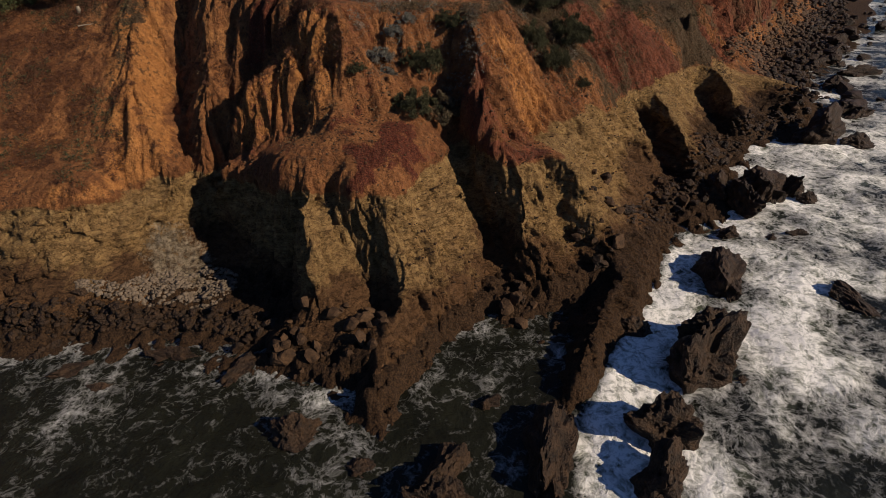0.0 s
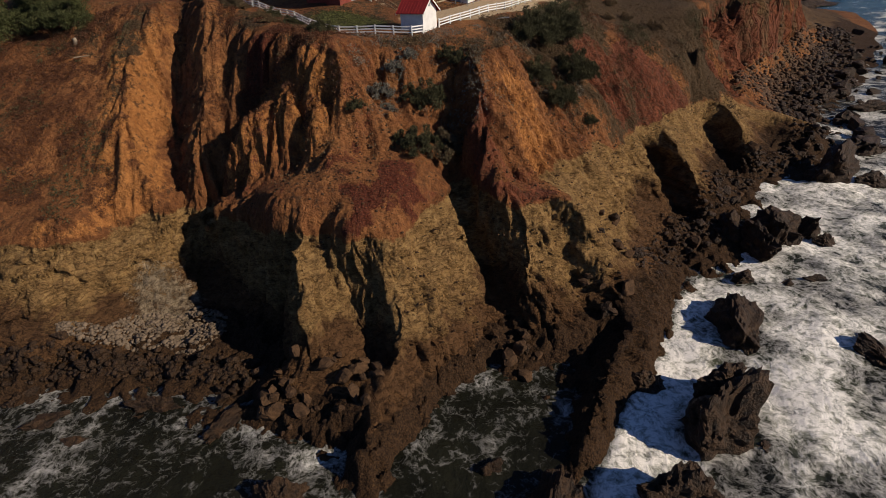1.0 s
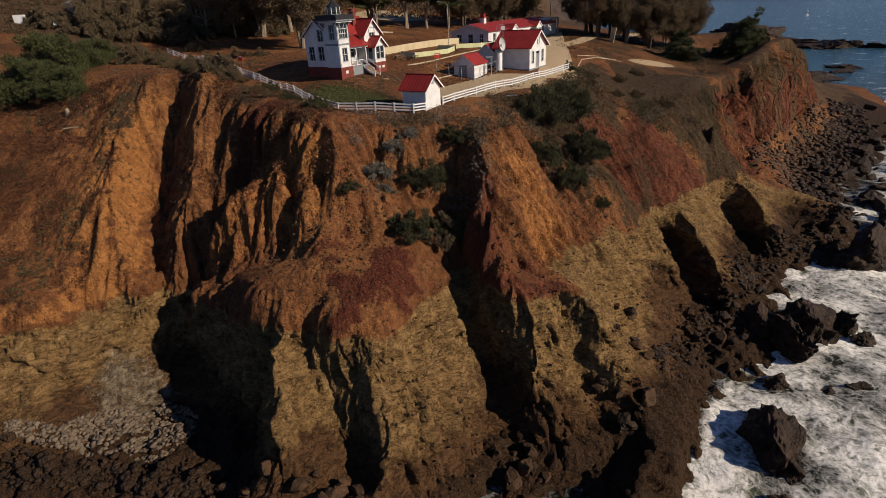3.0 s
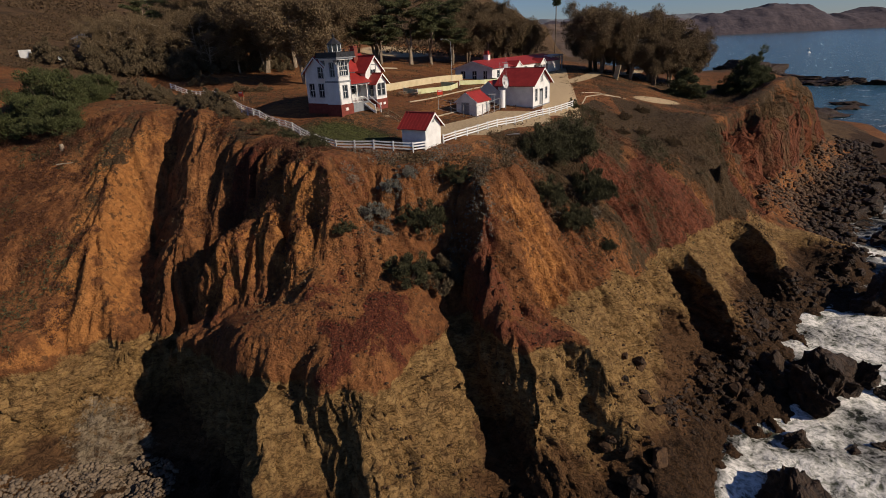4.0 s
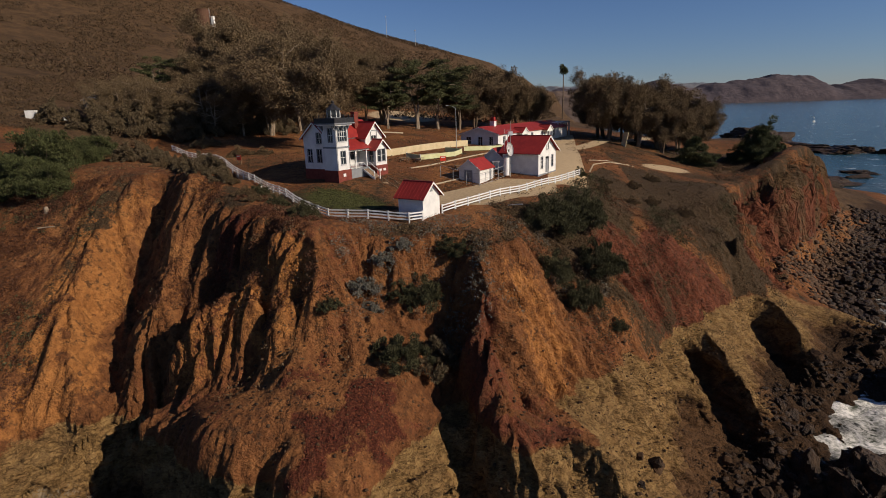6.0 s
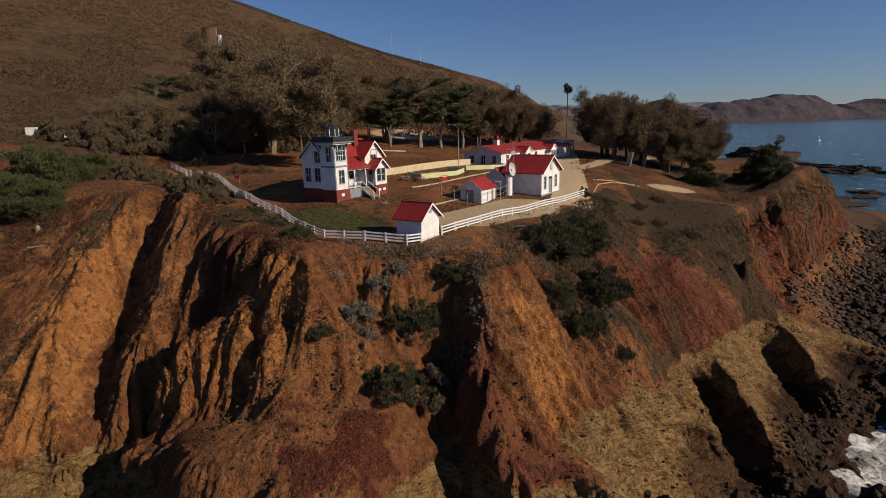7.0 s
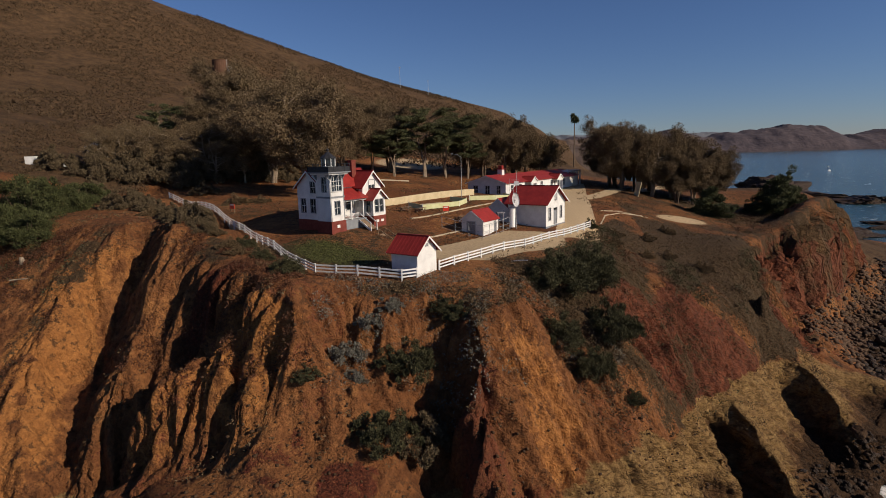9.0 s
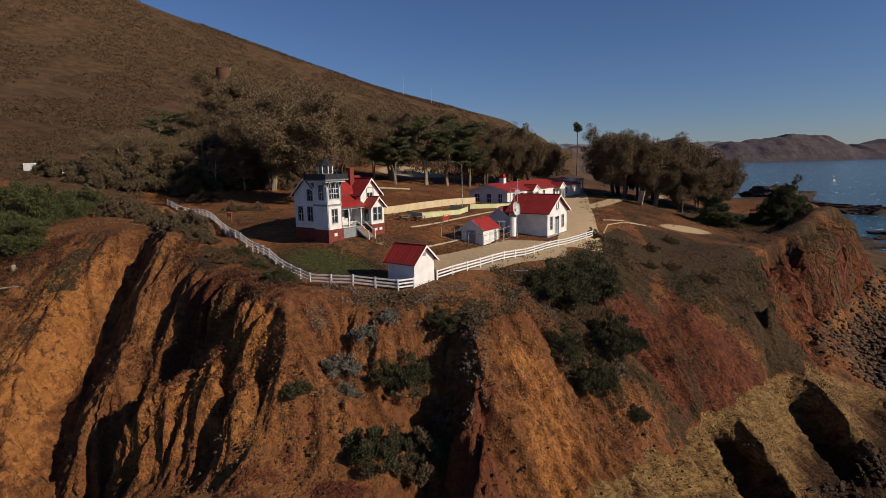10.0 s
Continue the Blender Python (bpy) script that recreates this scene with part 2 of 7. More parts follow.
# seabed and shore
line((-110, 10, -5), (-60, 8, -5), (-10, 4, -5), (40, 8, -5), (90, 40, -6), (150, 120, -6), (230, 200, -6))  # seabed
line((-110, 36, 0.3), (-54, 40, 0.3), (-46, 42, 0.3), (-34, 42.5, 0.5), (-28, 43.5, 0.6), (-22.5, 41, 0.4))  # shore west
line((-54, 34, -1.2), (-34, 36, -1.0), (-24, 34, -0.8))  # reef west
line((-52, 42.8, 3), (-46, 43.6, 3.4), (-41.6, 47, 3.6))  # shore bank
line((-21, 36, -0.3), (-17, 33.5, -0.3), (-12, 33.5, -0.2))  # point toe
line((-7.5, 45.2, 7), (-8, 41, 4.6), (-9, 36.5, 3), (-9.6, 32, 1.8), (-9.2, 28, -0.4))  # spit crest
line((-6.5, 30, -1.2), (-5.4, 35, -0.8), (-4.4, 39, -0.3), (-1.5, 42.5, -0.1), (1, 45.5, 0.6))  # spit east
line((-12.5, 29, -1.2), (-12.2, 33, -0.3))  # spit west
line((4.5, 22, -2), (3, 30, -1.5), (4, 37, -1), (5, 43, -0.3), (6.5, 47, 0.6))  # inlet
line((22.5, 63, 2.2), (19.5, 56, 2.6), (16, 48, 2.8), (12.3, 41.5, 2.4), (9.6, 35, 2.0), (8.2, 31.5, 0.6), (7.8, 30, -0.8))  # causeway
line((8.5, 28, -1.4), (11.6, 34.5, -0.9), (15.3, 41, -0.9), (19.5, 47.5, -0.8), (24, 56.5, -0.6), (27.6, 62.5, -0.4))  # causeway east
line((7, 33, -0.9), (8.6, 39.5, -0.4), (11, 45, 0.2), (13.2, 49, 0.8))  # causeway west
line((28.5, 64, 0.2), (33, 68.5, 0.4), (37, 77, 0.5), (42, 87.4, 0.5), (48, 91.5, 0.3), (56, 96, 0.3), (64, 106, 0.3), (69, 123, 0.4), (83, 146, 0.3), (102, 168, 0.3), (120, 192, 0.3), (137, 225, 0.3), (150, 262, 0.3), (140, 286, 0.3), (112, 290, 0.3))  # shore east
line((40, 56, -2), (55, 78, -2.2), (75, 98, -2), (95, 140, -2), (142, 190, -2.5), (170, 240, -3))  # deep east
# west slope
line((-110, 92, 38), (-80, 90, 35), (-62, 86, 33), (-52, 83.4, 33), (-46, 83.4, 33.2))  # west top
line((-95, 72, 24), (-70, 71, 23.6), (-61, 75, 25.6), (-56.4, 77.6, 28.1), (-55.7, 66.6, 20.6), (-54.6, 61, 15.6))  # west slope a
line((-53.3, 80.5, 30.4), (-50.9, 71.4, 23.5), (-48.2, 64.4, 18.7), (-46, 59.4, 14.3))  # west slope b
line((-48.4, 81.6, 31.8), (-48, 79.4, 30.6), (-46.6, 73, 24.9), (-44.7, 66.4, 19.9), (-41.4, 60.6, 14.7), (-38.6, 60, 12.6))  # west spur
line((-44.4, 79.6, 29), (-45.2, 75.6, 24.4), (-44.8, 69.4, 19.4))  # spur face
line((-95, 54, 12.5), (-60, 54, 13), (-50, 54, 13.6), (-47, 54.2, 13.2), (-45, 56.3, 11.2), (-41, 58.6, 10.6), (-38.4, 59.2, 10.8))  # west lip
line((-95, 44, 3), (-60, 45, 3.8), (-51, 46.2, 5), (-47, 48.4, 5.4), (-43, 50.2, 4.8), (-39.6, 50.6, 3.4), (-37.2, 53.4, 3.6), (-36.4, 56, 3.8))  # west toe
line((-52, 48.8, 8.8), (-47.4, 50.8, 8.2), (-43, 53.4, 8), (-39.4, 55.4, 7.4))  # west ledge
line((-42.6, 83.6, 31), (-42.4, 79, 25.2), (-42, 75.4, 21.8), (-41.2, 72, 18.8), (-40.2, 67.6, 16), (-38.7, 63.6, 12.6), (-37, 60.8, 8.6), (-35.4, 58.4, 3.8))  # west gully
# cove
line((-34, 55, 2.2), (-31, 51, 1.6), (-29, 46.5, 1.2), (-24.5, 46, 1.2), (-26, 50.6, 1.8))  # cove floor
line((-34.4, 58.6, 5), (-29.8, 55.4, 5), (-26, 52.6, 4.6), (-22.4, 50.2, 3.6))  # cove head
line((-34, 60, 11.2), (-31.8, 57.8, 13.2), (-29, 57, 13.2), (-26.6, 55, 13.3), (-24.7, 54.2, 13.4), (-21.6, 52, 14.2))  # cove rim
# badland ribs
line((-37.8, 79.4, 32.6), (-36, 76.4, 29.2), (-36.8, 74, 26.7), (-37, 70.8, 23), (-35.6, 67.7, 20.7), (-35.5, 64.6, 17.1), (-36.4, 62.8, 14.4), (-35.8, 61, 11.4))  # rib a
line((-39.3, 74.5, 23), (-38.6, 68, 18.6))  # rib a foot
line((-33.5, 74.2, 25.6), (-32.4, 69.8, 20.6), (-33.4, 66.4, 17.4), (-34.6, 63, 13.4))  # rib a east
line((-26.4, 70, 24.2), (-28.4, 67.2, 19.4), (-30.8, 65.2, 15.4), (-32.8, 63, 11.4), (-34, 60.8, 7.6))  # rib gully a
line((-22.4, 65.2, 24.7), (-24.3, 66, 24.4), (-26.2, 64.6, 23), (-27.8, 62.8, 21.2), (-29.4, 62.8, 19.6), (-30.2, 62.2, 17.4), (-30.9, 61.6, 14))  # rib b
line((-22, 63.6, 23), (-24.2, 62.8, 20.4), (-26.4, 62.3, 20))  # rib b front
line((-23.8, 61.4, 17.4), (-25.6, 61.5, 16.2), (-28.8, 61.6, 13.8), (-31.6, 60.6, 12.8))  # rib b foot
line((-22.2, 58.8, 15.8), (-25, 57.4, 15.2), (-28, 58.4, 13.5))  # bench
line((-20.9, 66.6, 24.4), (-20.9, 64.2, 20), (-21.5, 62, 17.2), (-22.6, 60.6, 16))  # rib gully b
line((-18.9, 65.7, 26.8), (-19.6, 64, 24.2), (-19, 62.3, 23), (-19.8, 61.2, 21.6), (-20.2, 60.8, 19.4))  # rib c
line((-17.6, 61.5, 20.6), (-16.7, 59, 19.1), (-18.2, 58.8, 17.5), (-19.2, 57.9, 16.9), (-18, 54, 16.6), (-18.5, 52.2, 15.4))  # rib c foot
line((-41.4, 84, 33.2), (-37.8, 79.6, 32.7), (-34.9, 78.3, 30.9), (-31.4, 75.6, 29.6), (-25.4, 71.2, 28.7), (-21, 67.2, 28.1), (-16.2, 65.6, 28.2), (-13.8, 68.4, 26.7))  # rib top
# red shoulder
line((-15.5, 63.8, 25), (-14.8, 62.2, 21), (-13.2, 60.4, 17.9), (-14.3, 56.2, 17.6), (-14.7, 52.4, 15.2))  # shoulder crest
line((-18, 64.7, 23), (-17.2, 63, 21.8))  # sand chute
line((-12.9, 67.7, 22.6), (-12.8, 64.8, 22.5), (-10.3, 64.6, 21.6), (-9.5, 61.6, 18.2), (-8.2, 58.9, 17), (-8.6, 55.1, 15.6), (-11.6, 53.7, 15.7))  # shoulder
line((-10.7, 69.7, 25.8), (-10.4, 66.4, 21.2), (-9.7, 64, 20))  # scrub gully
line((-8.6, 69.5, 25.6), (-6.2, 68.4, 19.6), (-5.7, 62.6, 16.4), (-5.6, 59.6, 15.1), (-5.8, 56.3, 13.3), (-7.3, 53.5, 13.8), (-7.4, 51, 12.4), (-9.4, 49.6, 12))  # shoulder lip
# pillar
line((-18.4, 51, 13.6), (-19.6, 48.6, 12.1), (-18.9, 46.8, 10.2), (-18.2, 44.3, 7.6), (-17.4, 41.7, 4.3))  # pillar crest
line((-17.1, 50.2, 11), (-16, 47, 8.8), (-15, 45, 6.2), (-14.2, 42.6, 3.8))  # pillar slab
line((-16.3, 51.2, 11.4), (-14.8, 49.2, 9.4), (-13.2, 48, 6.8), (-11, 45.8, 4.2), (-9.9, 43.8, 2.8), (-9.4, 42.2, 2.3))  # pillar gully
line((-16.8, 52.4, 14.9), (-15, 51.2, 14.7), (-13.3, 49.7, 13.7), (-11.2, 49.3, 11.9), (-9.9, 47.8, 10.2), (-8.4, 45.4, 7.6), (-7.7, 43.6, 5.8), (-7.6, 42, 4.4))  # lip over the pillar gully
line((-21.6, 50.4, 3.4), (-21, 46.6, 2.8), (-20, 43, 1.8))  # pillar west
line((-20.4, 41.4, 2.6), (-16, 40.4, 3), (-11.8, 41, 3))  # pillar toe
line((-20, 38.5, 1.4), (-16, 38, 1.5), (-12, 38, 1.8))  # boulder bed
# ochre face
line((-8, 50, 11.4), (-6.4, 51.6, 9.4), (-4.9, 56.6, 12.1), (-3.4, 60.2, 13.6))  # ochre face
line((-6.8, 46.4, 6.5), (-4.8, 48.5, 7.6), (-3, 51.6, 8.8), (-1.2, 55.8, 9.8))  # ochre mid
line((-6.4, 42.8, 4), (-2.8, 45, 4.4), (-1.2, 48.2, 4.4), (-0.8, 51.4, 6))  # ochre toe
# great gully
line((-3.2, 72.4, 25.2), (-2.8, 69.4, 20.6), (-2.3, 64.8, 14), (-1.2, 60, 8.8), (0.6, 57, 5.4), (2.2, 54, 3.2), (3.4, 50.8, 1.7), (4.4, 47, 0.9))  # great gully
line((-2.4, 75, 27.4), (-1.2, 70.6, 26), (-0.5, 68.6, 26.1), (-0.9, 66, 22.8), (-0.7, 63.4, 20), (-0.1, 61.2, 17), (-0.1, 60, 15.1))  # prow west
line((0.8, 69, 24.8), (2, 68.2, 22.5), (2.9, 66.4, 20.6), (3.3, 64.2, 18.6), (3.6, 62.4, 16.6), (3.1, 60.2, 14.9))  # prow
line((-0.1, 59.8, 14.8), (1.6, 58.5, 14.6), (2.9, 57.2, 13.4), (4.1, 56.4, 11.4), (5.1, 54.4, 9.8), (4.8, 51.8, 7.8), (5.5, 50.6, 4.4), (6.3, 48.8, 2.6))  # prow lip
# eastern faces
line((9.3, 58, 10.6), (9.9, 56.2, 6.6), (10.8, 54.4, 4.2), (11.8, 52.4, 2.6), (12.4, 51, 1.8))  # small gully
line((8.4, 60.4, 13), (9.8, 58.4, 12.6), (11.2, 56.9, 11.3), (12.3, 55.8, 8.7), (13.9, 53.9, 6), (14.6, 52, 3.9))  # small rib
line((6, 57.6, 12.2), (6.4, 54.6, 8.2), (8, 56, 9.4), (8.8, 53.8, 6.2), (10, 52.2, 4.4))  # small rib west
line((1.7, 76.4, 26.7), (2.9, 74.2, 26.4), (5.4, 76.8, 23.6), (7.8, 76.8, 20.6), (10.8, 76, 19), (13, 74.6, 15.2), (15, 70, 12.2), (16.6, 68, 9), (18.8, 67, 4), (22, 65.6, 1.8))  # east crest
line((2.6, 70, 22.8), (4.2, 67.8, 20.4), (5.2, 66.4, 17.8), (7.6, 64.4, 12.9))  # chute
line((4, 61.6, 15), (6, 61.6, 13.6))  # apron
line((7, 72.4, 19.2), (9, 69, 15.4), (11.6, 67.4, 12), (13.4, 64, 10.8), (14.6, 60.4, 6.8))  # east slope
line((16.4, 79.4, 18), (19, 83.5, 15.3), (21.8, 84.6, 12), (21.7, 82.6, 10.4), (23, 80, 7), (24, 76.4, 3.6))  # east face
line((21.4, 89, 17), (23.6, 86, 10.4), (25, 85.8, 8.4), (25.4, 81, 7.2), (26.2, 77.4, 4.2), (27.2, 74, 1.6))  # notch west
line((27.2, 87.4, 5), (27.4, 82.4, 2.8), (28.4, 78, 1.4), (30, 75, 0.5))  # notch gully
line((29, 93.4, 11.6), (28.9, 88.4, 9.4), (29.6, 85, 8), (30.2, 83, 7.2), (31, 79, 5.2), (31.4, 75, 2.6))  # notch fin
line((36.3, 98.6, 9.2), (36.3, 95.2, 7.4), (36.6, 88, 3.6), (37.6, 81, 1.2))  # fin east
line((40.4, 101, 5.6), (41.4, 96.4, 2.6), (42.2, 91, 0.9))  # far gully
line((36.4, 103, 11), (39, 98, 5.4), (39.6, 92.2, 3.2))  # far gully west
line((43.4, 107, 10.6), (42.8, 101.4, 9.2), (43.4, 95.6, 6.8), (45.2, 92, 3))  # far fin
line((47.4, 104.6, 5.9), (49.6, 99.4, 3.6), (49, 93.4, 1.0))  # far fin east
line((52.8, 106, 2.8), (53.2, 101, 1.0), (53.6, 97.4, 0.5))  # last gully
line((52, 111.4, 6.4), (56.8, 107, 5.2), (61, 105.6, 4.6))  # last fin
line((47.4, 114, 9.4), (56, 117.6, 5), (60.4, 122.4, 3))  # east bench
line((34.8, 103.4, 17), (41, 112.4, 15), (46.7, 119.4, 14.2), (53.4, 134, 12.4), (59, 138.6, 9), (64, 144, 7.4), (75, 158, 8), (85, 170, 8), (95, 186, 8), (104, 207, 8.5), (110, 230, 8.5))  # east bank
line((62, 126, 3.2), (67, 148, 4.6), (74.4, 143, 2.7), (85, 175, 4.6), (107, 198, 4), (119, 226, 4), (127, 252, 3.4))  # east bank toe
line((15.4, 88.4, 23), (21, 96, 20.6), (24.4, 97.2, 20.3), (33.4, 107.4, 19.4), (38.2, 108, 20.2))  # scrub slope
line((24.6, 91.8, 17), (31.5, 101, 16.4), (35.6, 102.4, 14.6))  # scrub slope low
line((21.2, 110, 24.4), (27.7, 116, 23.6), (33, 115.2, 22.2), (40.7, 118.4, 21.7), (46, 126, 20.8), (49.2, 135.8, 20), (57.7, 144.6, 19.7), (65, 150, 19.6), (75, 161, 20.6), (82, 172, 21), (88, 184, 20.6), (96, 203, 20), (101, 222, 20), (105, 248, 19), (110, 266, 13))  # east edge
# plateau
line((-10.2, 71, 26.8), (-5, 73.4, 26.9), (-2.4, 75.6, 27.6), (5.5, 86.5, 27.8), (13, 99, 27.6), (19.4, 111, 25.6))  # slope top
line((7.8, 85.8, 24.2), (13.2, 87.6, 24.4), (13, 82, 20.8), (16, 85.8, 18.8), (17.8, 89.4, 19.9))  # bush slope
line((-70, 121, 34.5), (-56.5, 111.5, 32.5), (-39.5, 96, 30.5), (-31, 88, 29.5), (-23.4, 80.7, 28.9), (-18.3, 76.4, 28.3), (-8.4, 75.6, 28.25), (-5.6, 79, 28.4), (-1.6, 86.7, 28.5), (3.5, 94, 28.5), (9, 103, 28.6), (13.5, 110.5, 28.8))  # fence line
line((-21, 90, 31.2), (-29, 98, 31.8), (-42, 101, 33), (-14, 100, 31.2), (-20, 118, 32))  # terrace
line((-10, 84, 28.7), (-8, 95, 29), (-2, 102, 29.2), (6, 106, 29.4), (12, 118, 29.6), (16, 140, 30))  # yard
line((-60, 125, 35.5), (-45, 136, 35), (-22, 150, 34), (-8, 155, 31.5), (14, 166, 30.4), (30, 175, 30))  # inland
line((22, 120, 26.4), (31.5, 129, 24.9), (40, 139, 23.8), (49, 149, 22.6), (62, 168, 22.4), (76, 198, 22.4))  # east field
line((-40, 200, 38), (0, 220, 34), (40, 220, 29), (76, 246, 24))  # north field
line((110, 290, 4), (60, 420, 6), (80, 560, 8), (20, 900, 5))  # north shore
line((170, 320, -4), (160, 560, -4), (160, 900, -5), (300, 1200, -6))  # north sea
line((-100, 118, 42), (-140, 130, 52), (-100, 160, 46))  # west bank
# the hill
far_line((-420, 260, 205), (-330, 330, 186), (-262, 380, 154), (-190, 420, 127), (-110, 470, 98), (-20, 540, 77), (40, 640, 52))  # hill crest
far_line((-220, 170, 76), (-150, 215, 62), (-80, 250, 50), (-30, 290, 44), (10, 330, 40))  # hill foot
far_line((-300, 230, 120), (-220, 290, 104), (-140, 340, 78), (-70, 400, 66))  # hill flank
far_line((-420, 600, 120), (-200, 700, 90), (-60, 900, 40))  # hill back
far_line((-300, 60, 60), (-420, 40, 70), (-200, 20, -3), (-420, -20, -3))  # hill west


def along(pts, step):
    out = []
    for a, b in zip(pts, pts[1:]):
        n = max(1, int(math.dist(a[:2], b[:2]) / step))
        out += [tuple(p + (q - p) * i / n for p, q in zip(a, b)) for i in range(n)]
    return out + [pts[-1]]


CTRL = np.array([p for l in LINES for p in along(l, 1.7 if abs(l[0][0]) < 66 and l[0][1] < 126 else 14.0)] + [p for l in HILL for p in along(l, 40.0)])
_d = np.linalg.norm(CTRL[:, None, :2] - CTRL[None, :, :2], axis=2)
_n = len(CTRL)
_A = np.zeros((_n + 3, _n + 3))
_A[:_n, :_n] = _d - 0.05 * np.eye(_n)
_A[:_n, _n] = _A[_n, :_n] = 1
_A[:_n, _n + 1:] = CTRL[:, :2]
_A[_n + 1:, :_n] = CTRL[:, :2].T
WEIGHTS = np.linalg.solve(_A, np.concatenate([CTRL[:, 2], np.zeros(3)]))


def smooth_surface(x, y):
    """Height of the bare landform and its slope along x and y."""
    x, y = np.asarray(x, float).ravel(), np.asarray(y, float).ravel()
    out = np.empty((3, len(x)))
    cx, cy, w = CTRL[:, 0].astype(np.float32), CTRL[:, 1].astype(np.float32), WEIGHTS[:_n].astype(np.float32)
    side = np.stack([w, w * cx, w * cy], 1)
    for i in range(0, len(x), 8000):
        a, b = x[i:i + 8000].astype(np.float32), y[i:i + 8000].astype(np.float32)
        d = (a[:, None] - cx) ** 2
        d += (b[:, None] - cy) ** 2
        np.sqrt(d, out=d)
        out[0, i:i + 8000] = d.astype(np.float64) @ WEIGHTS[:_n]
        np.divide(1, np.maximum(d, 0.3), out=d)
        q = d @ side
        out[1, i:i + 8000] = a * q[:, 0] - q[:, 1]
        out[2, i:i + 8000] = b * q[:, 0] - q[:, 2]
    out[0] += WEIGHTS[_n] + x * WEIGHTS[_n + 1] + y * WEIGHTS[_n + 2]
    out[1] += WEIGHTS[_n + 1]
    out[2] += WEIGHTS[_n + 2]
    return out


def smooth_height(x, y):
    return smooth_surface(x, y)[0]


_rng = np.random.RandomState(5)
LATTICE = _rng.rand(256, 256)


def vnoise(x, y, seed=0):
    """Smooth lattice noise, 0 to 1."""
    x, y = x + seed * 17.3, y + seed * 41.7
    xi, yi = np.floor(x).astype(int), np.floor(y).astype(int)
    fx, fy = x - xi, y - yi
    fx, fy = fx * fx * (3 - 2 * fx), fy * fy * (3 - 2 * fy)
    g = lambda i, j: LATTICE[i & 255, j & 255]
    return (g(xi, yi) * (1 - fx) + g(xi + 1, yi) * fx) * (1 - fy) + (g(xi, yi + 1) * (1 - fx) + g(xi + 1, yi + 1) * fx) * fy


def fbm(x, y, octaves=4, seed=0, gain=0.5):
    s, a, tot = 0.0, 1.0, 0.0
    for o in range(octaves):
        s, tot = s + a * vnoise(x * 2 ** o, y * 2 ** o, seed + o), tot + a
        a *= gain
    return s / tot


def step01(a, lo, hi):
    t = np.clip((a - lo) / (hi - lo), 0, 1)
    return t * t * (3 - 2 * t)


def near_box(x, y, x0, x1, y0, y1, soft):
    return step01(x, x0 - soft, x0 + soft) * (1 - step01(x, x1 - soft, x1 + soft)) * step01(y, y0 - soft, y0 + soft) * (1 - step01(y, y1 - soft, y1 + soft))


def spot_mask(x, y, cx, cy, rx, ry, turn=0.0):
    c, s = math.cos(radians(turn)), math.sin(radians(turn))
    u, v = ((x - cx) * c + (y - cy) * s) / rx, (-(x - cx) * s + (y - cy) * c) / ry
    return np.clip(1.5 - np.sqrt(u * u + v * v), 0, 1)


def joints(x, y, seed):
    """Jointed rock: for each block a height of its own, 0 to 1, and the distance to its joint."""
    xi, yi = np.floor(x).astype(int), np.floor(y).astype(int)
    best, second, val = np.full(x.shape, 9.0), np.full(x.shape, 9.0), np.zeros(x.shape)
    for i in (-1, 0, 1):
        for j in (-1, 0, 1):
            a, b = (xi + i + seed) & 255, (yi + j + seed * 3) & 255
            px, py = xi + i + LATTICE[a, b], yi + j + LATTICE[b, a]
            d = np.hypot(px - x, py - y)
            closer = d < best
            second = np.where(closer, best, np.minimum(second, d))
            val = np.where(closer, LATTICE[(a + 97) & 255, (b + 31) & 255], val)
            best = np.minimum(best, d)
    return val, second - best


# slope of the landform on a half-metre grid, along which rain has cut the rills
FLOW_X, FLOW_Y = np.arange(-68, 120, 0.5), np.arange(22, 220, 0.5)
_fx, _fy = np.meshgrid(FLOW_X, FLOW_Y)
_, _sx, _sy = smooth_surface(_fx, _fy)
_len = np.hypot(_sx, _sy) + 0.12
FLOW = np.stack([_sx / _len, _sy / _len], 1).reshape(len(FLOW_Y), len(FLOW_X), 2)


def rills(x, y, steps=9, step=0.55):
    """Three sizes of noise drawn out along the fall of the slope, about -1 to 1."""
    broad, narrow, thin = vnoise(x * 0.42, y * 0.42, 131), vnoise(x * 1.0, y * 1.0, 137), vnoise(x * 2.1, y * 2.1, 139)
    for sign in (1, -1):
        px, py = x.copy(), y.copy()
        for _ in range(steps):
            i = np.clip(((py - FLOW_Y[0]) * 2 + 0.5).astype(int), 0, len(FLOW_Y) - 1)
            j = np.clip(((px - FLOW_X[0]) * 2 + 0.5).astype(int), 0, len(FLOW_X) - 1)
            way = FLOW[i, j]
            px, py = px + sign * step * way[:, 0], py + sign * step * way[:, 1]
            broad = broad + vnoise(px * 0.42, py * 0.42, 131)
            narrow = narrow + vnoise(px * 1.0, py * 1.0, 137)
            thin = thin + vnoise(px * 2.1, py * 2.1, 139)
    n = 2 * steps + 1
    return (broad / n - 0.5) * 5.0, (narrow / n - 0.5) * 7.5, (thin / n - 0.5) * 10.0


